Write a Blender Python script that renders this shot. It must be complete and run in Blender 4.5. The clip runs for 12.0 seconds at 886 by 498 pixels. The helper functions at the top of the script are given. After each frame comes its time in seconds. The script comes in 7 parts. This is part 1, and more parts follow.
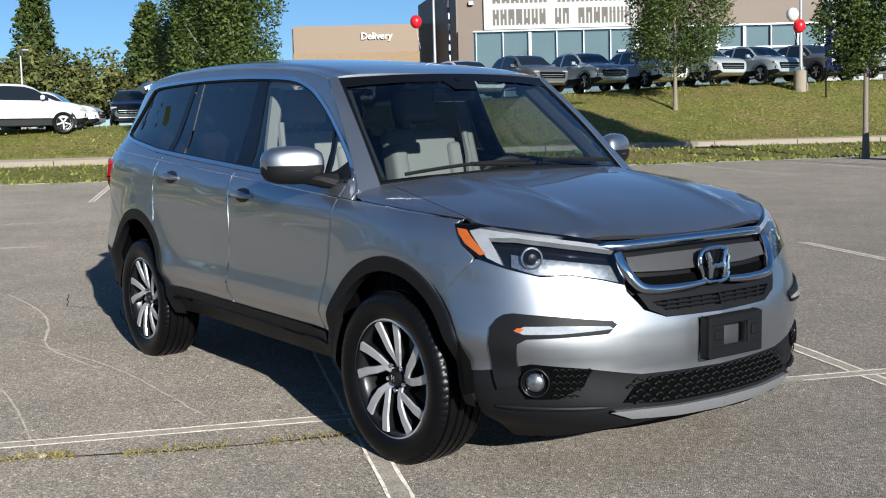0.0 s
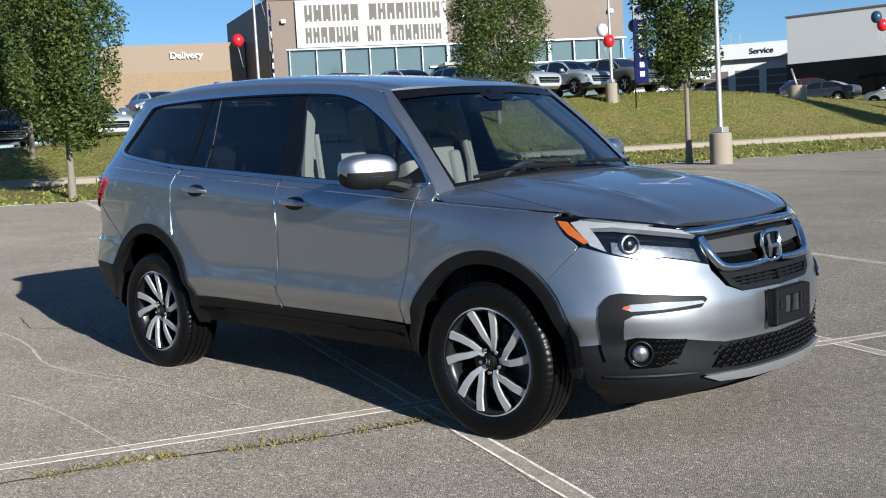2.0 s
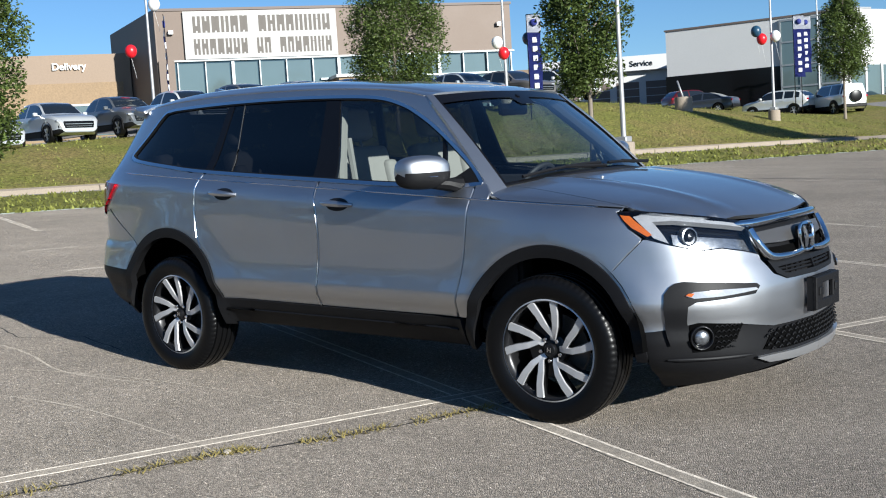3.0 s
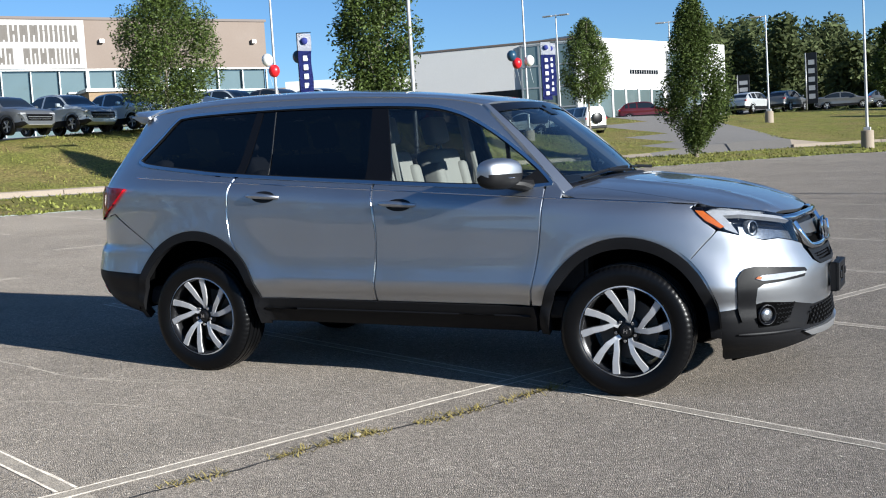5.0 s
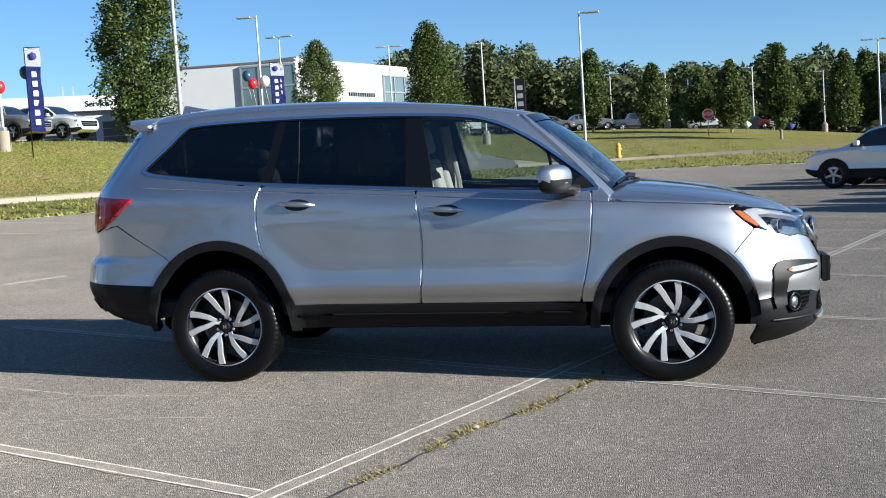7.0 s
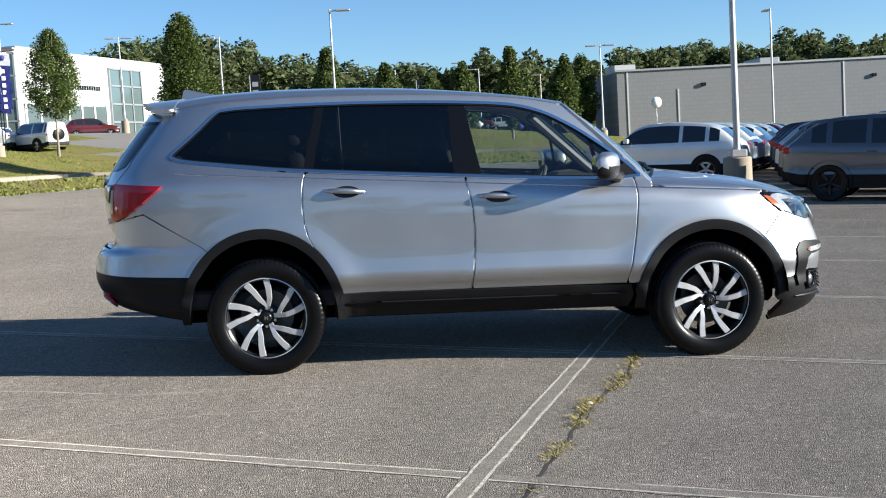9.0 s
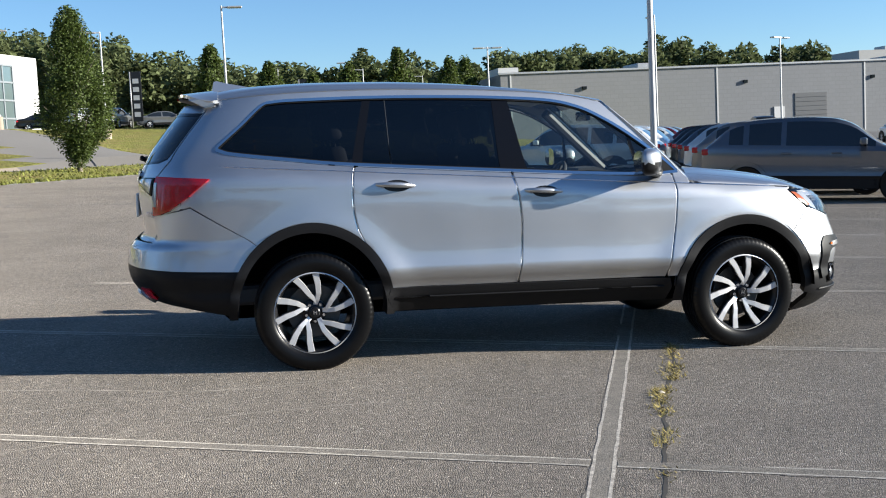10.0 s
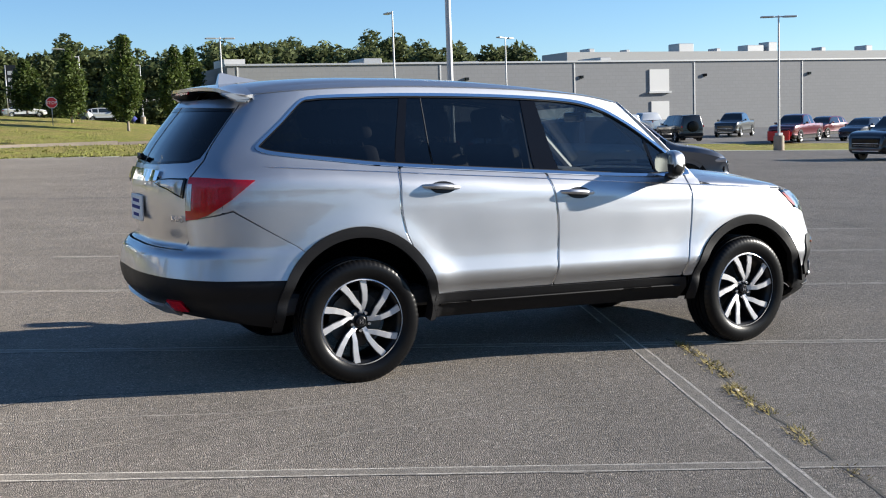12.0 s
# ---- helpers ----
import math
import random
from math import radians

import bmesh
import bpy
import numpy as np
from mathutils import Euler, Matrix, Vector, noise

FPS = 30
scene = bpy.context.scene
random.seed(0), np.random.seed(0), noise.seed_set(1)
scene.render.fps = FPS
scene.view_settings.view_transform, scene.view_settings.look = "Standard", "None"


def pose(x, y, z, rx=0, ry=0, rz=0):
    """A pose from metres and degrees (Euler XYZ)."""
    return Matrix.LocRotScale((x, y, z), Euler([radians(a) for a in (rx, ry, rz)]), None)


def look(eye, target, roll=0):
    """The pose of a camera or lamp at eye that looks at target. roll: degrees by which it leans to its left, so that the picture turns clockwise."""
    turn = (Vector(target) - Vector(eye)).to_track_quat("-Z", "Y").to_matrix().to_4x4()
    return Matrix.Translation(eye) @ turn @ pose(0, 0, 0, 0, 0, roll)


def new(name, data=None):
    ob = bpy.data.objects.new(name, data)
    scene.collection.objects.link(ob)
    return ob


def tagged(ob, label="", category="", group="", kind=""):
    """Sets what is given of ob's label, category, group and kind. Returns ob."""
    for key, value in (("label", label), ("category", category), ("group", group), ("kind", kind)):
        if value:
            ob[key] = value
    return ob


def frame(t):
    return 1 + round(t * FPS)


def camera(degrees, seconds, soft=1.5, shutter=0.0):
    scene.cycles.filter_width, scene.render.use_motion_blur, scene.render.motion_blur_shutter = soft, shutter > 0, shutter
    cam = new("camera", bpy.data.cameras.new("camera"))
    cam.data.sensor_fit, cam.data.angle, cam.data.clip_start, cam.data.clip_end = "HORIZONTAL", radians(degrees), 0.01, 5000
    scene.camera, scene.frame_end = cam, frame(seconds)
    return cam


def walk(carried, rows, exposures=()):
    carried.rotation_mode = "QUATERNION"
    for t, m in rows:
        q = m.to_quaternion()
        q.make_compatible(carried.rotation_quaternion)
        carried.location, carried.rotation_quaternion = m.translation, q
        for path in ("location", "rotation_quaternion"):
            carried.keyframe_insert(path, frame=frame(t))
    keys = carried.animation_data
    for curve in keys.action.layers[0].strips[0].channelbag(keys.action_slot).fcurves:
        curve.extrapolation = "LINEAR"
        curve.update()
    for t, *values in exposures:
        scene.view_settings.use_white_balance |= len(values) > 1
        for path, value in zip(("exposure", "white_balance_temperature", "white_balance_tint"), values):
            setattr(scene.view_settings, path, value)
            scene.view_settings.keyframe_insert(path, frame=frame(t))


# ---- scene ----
cam = camera(42.7, 12.0, soft=1.1)
# the parking lot climbs by 1.8 degrees towards the dealership
LOT = Matrix.Rotation(radians(1.822), 4, (0.0116, 0.0296, 0.0))
PATH = [
    (0, (5.332, -3.412, 1.463), (3.709, -2.267, 1.222), -1.2),
    (0.5, (5.276, -3.699, 1.465), (3.687, -2.507, 1.231), -1.5),
    (1, (5.149, -3.944, 1.448), (3.612, -2.684, 1.221), -1.9),
    (1.5, (5.004, -4.261, 1.465), (3.532, -2.926, 1.24), -2.3),
    (2, (4.887, -4.673, 1.46), (3.486, -3.263, 1.238), -2.5),
    (2.5, (4.674, -5.047, 1.444), (3.347, -3.566, 1.227), -2.7),
    (3, (4.419, -5.44, 1.449), (3.174, -3.889, 1.239), -2.7),
    (5, (3.132, -6.841, 1.45), (2.284, -5.041, 1.254), -2.2),
    (5.5, (2.715, -7.129, 1.447), (1.982, -5.278, 1.256), -2.2),
    (6, (2.265, -7.396, 1.449), (1.657, -5.5, 1.266), -2.4),
    (6.5, (1.767, -7.599, 1.451), (1.288, -5.665, 1.274), -2.3),
    (8.5, (-0.278, -7.999, 1.419), (-0.247, -6.008, 1.232), -1.7),
    (9, (-0.817, -7.946, 1.44), (-0.667, -5.961, 1.244), -1.6),
    (9.5, (-1.387, -7.938, 1.441), (-1.125, -5.965, 1.243), -1.3),
    (10, (-1.904, -7.838, 1.424), (-1.533, -5.883, 1.225), -1.0),
    (10.5, (-2.419, -7.737, 1.448), (-1.934, -5.808, 1.242), -0.8),
    (11, (-2.873, -7.539, 1.443), (-2.26, -5.647, 1.232), -0.6),
    (11.5, (-3.296, -7.269, 1.464), (-2.558, -5.422, 1.25), -0.4),
    (12, (-3.763, -6.991, 1.484), (-2.908, -5.196, 1.268), -0.2),
]
walk(cam, [(t, LOT @ look(eye, target, roll)) for t, eye, target, roll in PATH],
     [(0.0, 0.68, 5650, 6), (2.5, 0.80, 5620, 6), (5.0, 1.0, 5620, 7), (6.5, 1.2, 5660, 6), (8.5, 1.38, 5860, 6), (12.0, 1.46, 6080, 9)])

# ---- sky and sun ----
SUN_AZ, SUN_EL = -14.5, 17.2
world = bpy.data.worlds.new("sky")
scene.world = world
world.use_nodes = True
wn = world.node_tree.nodes
sky = wn.new("ShaderNodeTexSky")
sky.sky_type = "NISHITA"
sky.sun_disc = False
sky.sun_elevation = radians(SUN_EL)
sky.sun_rotation = radians(90 - SUN_AZ)
sky.altitude, sky.air_density, sky.dust_density, sky.ozone_density = 1500, 1.0, 0.15, 4.0
wn["Background"].inputs["Strength"].default_value = 0.060
world.node_tree.links.new(sky.outputs[0], wn["Background"].inputs[0])
sun = new("sun", bpy.data.lights.new("sun", "SUN"))
sun.data.energy, sun.data.angle, sun.data.color = 5.0, radians(0.53), (1.0, 0.90, 0.76)
sun.matrix_world = look((0, 0, 0), (-math.cos(radians(SUN_EL)) * math.cos(radians(SUN_AZ)),
                                     -math.cos(radians(SUN_EL)) * math.sin(radians(SUN_AZ)), -math.sin(radians(SUN_EL))))

# ---- materials ----
def node(nt, kind, **values):
    n = nt.nodes.new(kind)
    for k, v in values.items():
        n.inputs[k].default_value = v
    return n


def surface(name, color, rough=0.6, metal=0.0, var=0.12, scale=8.0, fine=0.0, fine_scale=200.0, bump=0.0, bump_scale=120.0,
            coat=0.0, spec=0.5, island=0.0, objrand=0.0, second=None, second_scale=0.6, second_amount=0.5, rvar=0.1):
    """A surface whose tone varies at two scales, with an optional second colour in patches and fine relief."""
    m = bpy.data.materials.new(name)
    m.use_nodes = True
    nt = m.node_tree
    b = nt.nodes["Principled BSDF"]
    L = nt.links.new
    tc = node(nt, "ShaderNodeTexCoord")
    n1 = node(nt, "ShaderNodeTexNoise", Scale=scale, Detail=6.0, Roughness=0.6)
    L(tc.outputs["Object"], n1.inputs["Vector"])
    base = nt.nodes.new("ShaderNodeMix")
    base.data_type = "RGBA"
    lo = tuple(c * (1 - var) for c in color)
    hi = tuple(min(1, c * (1 + var)) for c in color)
    base.inputs[6].default_value = (*lo, 1)
    base.inputs[7].default_value = (*hi, 1)
    L(n1.outputs["Fac"], base.inputs[0])
    col = base.outputs[2]
    if second:
        n2 = node(nt, "ShaderNodeTexNoise", Scale=second_scale, Detail=5.0, Roughness=0.65)
        L(tc.outputs["Object"], n2.inputs["Vector"])
        r = nt.nodes.new("ShaderNodeValToRGB")
        r.color_ramp.elements[0].position, r.color_ramp.elements[1].position = 0.42, 0.66
        r.color_ramp.elements[1].color = (second_amount,) * 3 + (1,)
        L(n2.outputs["Fac"], r.inputs[0])
        mx = nt.nodes.new("ShaderNodeMix")
        mx.data_type = "RGBA"
        mx.inputs[7].default_value = (*second, 1)
        L(r.outputs[0], mx.inputs[0])
        L(col, mx.inputs[6])
        col = mx.outputs[2]
    if fine:
        n3 = node(nt, "ShaderNodeTexNoise", Scale=fine_scale, Detail=3.0, Roughness=0.7)
        L(tc.outputs["Object"], n3.inputs["Vector"])
        mr = node(nt, "ShaderNodeMapRange")
        mr.inputs[1].default_value, mr.inputs[2].default_value = 0.3, 0.7
        mr.inputs[3].default_value, mr.inputs[4].default_value = 1 - fine, 1 + fine
        L(n3.outputs["Fac"], mr.inputs[0])
        mu = nt.nodes.new("ShaderNodeMix")
        mu.data_type, mu.blend_type = "RGBA", "MULTIPLY"
        mu.inputs[0].default_value = 1.0
        L(col, mu.inputs[6])
        L(mr.outputs[0], mu.inputs[7])
        col = mu.outputs[2]
    for amount, kind, out in ((island, "ShaderNodeNewGeometry", "Random Per Island"), (objrand, "ShaderNodeObjectInfo", "Random")):
        if amount:
            g = nt.nodes.new(kind)
            mr = node(nt, "ShaderNodeMapRange")
            mr.inputs[3].default_value, mr.inputs[4].default_value = 1 - amount, 1 + amount
            L(g.outputs[out], mr.inputs[0])
            mu = nt.nodes.new("ShaderNodeMix")
            mu.data_type, mu.blend_type = "RGBA", "MULTIPLY"
            mu.inputs[0].default_value = 1.0
            L(col, mu.inputs[6])
            L(mr.outputs[0], mu.inputs[7])
            col = mu.outputs[2]
    L(col, b.inputs["Base Color"])
    rr = node(nt, "ShaderNodeMapRange")
    rr.inputs[3].default_value, rr.inputs[4].default_value = max(0.02, rough - rvar * rough), min(1.0, rough + rvar * rough)
    L(n1.outputs["Fac"], rr.inputs[0])
    L(rr.outputs[0], b.inputs["Roughness"])
    b.inputs["Metallic"].default_value = metal
    b.inputs["Specular IOR Level"].default_value = spec
    if coat:
        b.inputs["Coat Weight"].default_value = coat
        b.inputs["Coat Roughness"].default_value = 0.03
    if bump:
        nb = node(nt, "ShaderNodeTexNoise", Scale=bump_scale, Detail=4.0, Roughness=0.7)
        L(tc.outputs["Object"], nb.inputs["Vector"])
        bp = node(nt, "ShaderNodeBump", Strength=1.0, Distance=bump)
        L(nb.outputs["Fac"], bp.inputs["Height"])
        L(bp.outputs[0], b.inputs["Normal"])
    return m


def glass(name, tint, gloss=1.0, straight=0.06):
    """A thin pane: what lies behind it, tinted, under a mirror that grows towards grazing views."""
    m = bpy.data.materials.new(name)
    m.use_nodes = True
    nt = m.node_tree
    nt.nodes.remove(nt.nodes["Principled BSDF"])
    tr = node(nt, "ShaderNodeBsdfTransparent")
    tr.inputs[0].default_value = (*tint, 1)
    gl = node(nt, "ShaderNodeBsdfGlossy", Roughness=0.015)
    gl.inputs[0].default_value = (gloss, gloss, gloss, 1)
    lw = node(nt, "ShaderNodeLayerWeight", Blend=0.5)
    pw = nt.nodes.new("ShaderNodeMath")
    pw.operation = "POWER"
    pw.inputs[1].default_value = 4.0
    nt.links.new(lw.outputs["Facing"], pw.inputs[0])
    fr = node(nt, "ShaderNodeMapRange")
    fr.inputs[3].default_value, fr.inputs[4].default_value = straight, 1.0
    nt.links.new(pw.outputs[0], fr.inputs[0])
    mx = nt.nodes.new("ShaderNodeMixShader")
    nt.links.new(fr.outputs[0], mx.inputs[0])
    nt.links.new(tr.outputs[0], mx.inputs[1])
    nt.links.new(gl.outputs[0], mx.inputs[2])
    nt.links.new(mx.outputs[0], nt.nodes["Material Output"].inputs[0])
    return m


def leafy(m):
    """Lets light through, as thin leaves do."""
    nt = m.node_tree
    b = nt.nodes["Principled BSDF"]
    tr = nt.nodes.new("ShaderNodeBsdfTranslucent")
    nt.links.new(b.inputs["Base Color"].links[0].from_socket, tr.inputs[0])
    mx = node(nt, "ShaderNodeMixShader", Fac=0.35)
    nt.links.new(b.outputs[0], mx.inputs[1])
    nt.links.new(tr.outputs[0], mx.inputs[2])
    nt.links.new(mx.outputs[0], nt.nodes["Material Output"].inputs[0])
    return m


PAINT = surface("silver_metallic_paint", (0.480, 0.490, 0.512), 0.44, 1.0, 0.02, 3.0, 0.06, 2600.0, coat=1.0)
PAINT.node_tree.nodes["Principled BSDF"].inputs["Coat IOR"].default_value = 1.72
# brighter, smoother copy of the body paint: a sun glint put into the colour
GLINT_PAINT = surface("sunlit_paint_edge", (0.72, 0.73, 0.75), 0.16, 1.0, 0.02, 3.0, coat=0.5)
PLASTIC = surface("black_grained_plastic", (0.009, 0.009, 0.010), 0.48, 0, 0.15, 5.0, 0.1, 300.0, 0.0003, 700.0, spec=0.18)
GLOSSBLACK = surface("gloss_black", (0.005, 0.005, 0.006), 0.10, 0, 0.1, 4.0, spec=0.3)
# near-black: shade of gaps, recesses and undersides is put into this colour
SHADE = surface("deep_shade", (0.0025, 0.0025, 0.0026), 0.95, 0, 0.1, 4.0, spec=0.02)
CHROME = surface("chrome", (0.82, 0.83, 0.85), 0.06, 1.0, 0.02, 6.0)
SATIN = surface("satin_silver_trim", (0.55, 0.55, 0.56), 0.3, 0.8, 0.03, 6.0)
TYRE = surface("tyre_rubber", (0.0045, 0.0045, 0.005), 0.32, 0, 0.25, 9.0, 0.15, 90.0, 0.0003, 260.0, spec=0.2)
MACHINED = surface("machined_alloy", (0.60, 0.60, 0.61), 0.42, 0.55, 0.05, 20.0, 0.04, 900.0)
GUNMETAL = surface("dark_alloy", (0.022, 0.022, 0.024), 0.3, 0.6, 0.1, 20.0)
STEEL = surface("brake_steel", (0.12, 0.115, 0.11), 0.45, 0.8, 0.15, 30.0)
SEAT = surface("grey_cloth", (0.27, 0.262, 0.245), 0.85, 0, 0.08, 12.0, 0.12, 500.0, 0.0006, 600.0)
# darker copy of the seat cloth: the rear cabin's shade is put into it
SEATSHADE = surface("shaded_grey_cloth", (0.06, 0.06, 0.065), 0.85, 0, 0.1, 12.0, 0.1, 500.0)
DASH = surface("dashboard_plastic", (0.03, 0.03, 0.032), 0.6, 0, 0.1, 6.0, 0.1, 300.0, 0.0003, 400.0)
TRIMGREY = surface("light_grey_lining", (0.22, 0.215, 0.20), 0.75, 0, 0.06, 10.0)
CLEAR = glass("clear_glass", (0.66, 0.73, 0.72), straight=0.08)
WSHIELD = glass("windscreen_glass", (0.50, 0.57, 0.58), straight=0.09)
PRIVACY = glass("privacy_glass", (0.06, 0.066, 0.072), straight=0.05)
LENS = glass("lamp_lens", (0.92, 0.94, 0.95))
REDLENS = surface("red_lens", (0.42, 0.002, 0.012), 0.10, 0, 0.35, 24.0, 0.3, 140.0, coat=0.25)
CLEARLENS = surface("milky_lens", (0.45, 0.45, 0.46), 0.10, 0.3, 0.2, 40.0, 0.2, 200.0, coat=1.0)
AMBER = surface("amber_lens", (0.46, 0.105, 0.009), 0.12, 0, 0.2, 40.0, 0.2, 200.0, coat=0.6)
DIVIDER = surface("dark_window_bead", (0.035, 0.035, 0.037), 0.45, 0.0, 0.05, 20.0)
REFLECTOR = surface("lamp_reflector", (0.30, 0.31, 0.33), 0.26, 0.85, 0.3, 60.0, 0.4, 70.0)

def asphalt(name, low, high, stain):
    """Worn asphalt: single stones of several greys in a dark binder, with stains and pale dust in patches."""
    m = bpy.data.materials.new(name)
    m.use_nodes = True
    nt = m.node_tree
    b = nt.nodes["Principled BSDF"]
    L = nt.links.new
    tc = node(nt, "ShaderNodeTexCoord")
    out = None
    for scale, weight in ((150.0, 0.76), (68.0, 0.24)):
        v = node(nt, "ShaderNodeTexVoronoi", Scale=scale)
        L(tc.outputs["Object"], v.inputs["Vector"])
        sp = nt.nodes.new("ShaderNodeSeparateColor")
        L(v.outputs["Color"], sp.inputs[0])
        mr = node(nt, "ShaderNodeMapRange")
        mr.inputs[3].default_value, mr.inputs[4].default_value = 0.0, weight
        L(sp.outputs[0], mr.inputs[0])
        if out is None:
            out, vd = mr.outputs[0], v
        else:
            ad = nt.nodes.new("ShaderNodeMath")
            L(out, ad.inputs[0])
            L(mr.outputs[0], ad.inputs[1])
            out = ad.outputs[0]
    rp = nt.nodes.new("ShaderNodeValToRGB")
    e = rp.color_ramp.elements
    e[0].position, e[0].color = 0.10, (*low, 1)
    e[1].position, e[1].color = 0.97, (*high, 1)
    for at, k in ((0.50, 0.20), (0.88, 0.43)):
        e.new(at).color = (*[a * (1 - k) + c * k for a, c in zip(low, high)], 1)
    L(out, rp.inputs[0])
    col = rp.outputs[0]
    for scale, lo_, hi_ in ((0.16, 0.84, 1.14), (1.1, 0.88, 1.12), (14.0, 0.92, 1.08)):
        n = node(nt, "ShaderNodeTexNoise", Scale=scale, Detail=5.0, Roughness=0.65)
        L(tc.outputs["Object"], n.inputs["Vector"])
        mr = node(nt, "ShaderNodeMapRange")
        mr.inputs[1].default_value, mr.inputs[2].default_value = 0.3, 0.7
        mr.inputs[3].default_value, mr.inputs[4].default_value = lo_, hi_
        L(n.outputs["Fac"], mr.inputs[0])
        mu = nt.nodes.new("ShaderNodeMix")
        mu.data_type, mu.blend_type = "RGBA", "MULTIPLY"
        mu.inputs[0].default_value = 1.0
        L(col, mu.inputs[6])
        L(mr.outputs[0], mu.inputs[7])
        col = mu.outputs[2]
    n = node(nt, "ShaderNodeTexNoise", Scale=0.75, Detail=4.0, Roughness=0.6)
    L(tc.outputs["Object"], n.inputs["Vector"])
    mr = node(nt, "ShaderNodeMapRange")
    mr.inputs[1].default_value, mr.inputs[2].default_value, mr.inputs[4].default_value = 0.60, 0.78, 0.35
    L(n.outputs["Fac"], mr.inputs[0])
    mx = nt.nodes.new("ShaderNodeMix")
    mx.data_type = "RGBA"
    mx.inputs[7].default_value = (*stain, 1)
    L(mr.outputs[0], mx.inputs[0])
    L(col, mx.inputs[6])
    L(mx.outputs[2], b.inputs["Base Color"])
    b.inputs["Roughness"].default_value = 0.85
    b.inputs["Specular IOR Level"].default_value = 0.3
    b.inputs["Diffuse Roughness"].default_value = 1.0
    bp = node(nt, "ShaderNodeBump", Strength=1.0, Distance=0.006)
    bp.invert = True
    L(vd.outputs["Distance"], bp.inputs["Height"])
    L(bp.outputs[0], b.inputs["Normal"])
    return m


ASPHALT = asphalt("worn_asphalt", (0.118, 0.102, 0.084), (0.64, 0.555, 0.46), (0.150, 0.130, 0.108))
ROADMAT = surface("road_asphalt", (0.14, 0.13, 0.12), 0.9, 0, 0.1, 0.8, 0.3, 60.0)
LINE = surface("worn_white_road_paint", (0.56, 0.50, 0.425), 0.85, 0, 0.2, 6.0, 0.4, 90.0, 0.002, 130.0, second=(0.30, 0.26, 0.22), second_scale=22.0, second_amount=0.8)
FAINT = surface("faded_road_paint", (0.245, 0.215, 0.177), 0.88, 0, 0.15, 6.0, 0.5, 110.0, 0.004, 130.0, second=(0.175, 0.154, 0.128), second_scale=9.0, second_amount=0.95)
for chalky in (LINE, FAINT, ROADMAT):
    chalky.node_tree.nodes["Principled BSDF"].inputs["Diffuse Roughness"].default_value = 1.0
CRACK = surface("asphalt_crack", (0.035, 0.032, 0.030), 0.95, 0, 0.2, 20.0)
LAWN = surface("mown_grass", (0.215, 0.215, 0.050), 0.9, 0, 0.5, 1.6, 0.6, 9.0, 0.22, 6.0, spec=0.15,
               second=(0.285, 0.215, 0.085), second_scale=0.33, second_amount=0.8)
CONCRETE = surface("pale_concrete", (0.29, 0.24, 0.185), 0.85, 0, 0.12, 2.0, 0.2, 40.0, 0.002, 60.0)
EARTH = surface("earth", (0.12, 0.09, 0.06), 0.95, 0, 0.2, 2.0)
BARK = surface("grey_brown_bark", (0.22, 0.185, 0.145), 0.9, 0, 0.2, 14.0, 0.25, 60.0, 0.01, 40.0)
LEAF = leafy(surface("pear_leaf", (0.085, 0.118, 0.026), 0.5, 0, 0.15, 3.0, island=0.6, spec=0.4))
LEAFDARK = leafy(surface("cypress_leaf", (0.072, 0.100, 0.022), 0.6, 0, 0.15, 3.0, island=0.55, spec=0.3))
LEAFFAR = leafy(surface("woodland_leaf", (0.092, 0.110, 0.045), 0.8, 0, 0.35, 0.10, island=0.5, spec=0.2))
GALV = surface("galvanised_steel", (0.42, 0.42, 0.42), 0.45, 0.5, 0.1, 6.0)
TANWALL = surface("tan_panel", (0.24, 0.175, 0.12), 0.6, 0.1, 0.06, 0.5, 0.06, 12.0)
SCRAPE = surface("pale_scratch", (0.27, 0.24, 0.20), 0.88, 0, 0.2, 8.0, 0.6, 95.0, second=(0.20, 0.175, 0.145), second_scale=12.0, second_amount=0.95)
SCRAPE.node_tree.nodes["Principled BSDF"].inputs["Diffuse Roughness"].default_value = 1.0
TAUPE = surface("taupe_panel", (0.155, 0.115, 0.088), 0.6, 0.1, 0.06, 0.5, 0.06, 12.0)
TANSTONE = surface("tan_stone_cladding", (0.27, 0.19, 0.11), 0.8, 0, 0.12, 0.8, 0.15, 8.0)
BROWNWALL = surface("dark_brown_panel", (0.13, 0.10, 0.085), 0.6, 0, 0.08, 0.5)
WHITEWALL = surface("white_panel", (0.55, 0.545, 0.53), 0.55, 0, 0.04, 0.5, 0.03, 10.0)
SHUTTER = surface("grey_shutter", (0.105, 0.108, 0.112), 0.55, 0, 0.08, 1.5, 0.05, 40.0)
UPPERWALL = surface("cream_parapet", (0.36, 0.355, 0.34), 0.85, 0, 0.07, 0.3, 0.05, 6.0)
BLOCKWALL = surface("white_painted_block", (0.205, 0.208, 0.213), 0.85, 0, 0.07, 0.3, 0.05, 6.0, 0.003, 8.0)
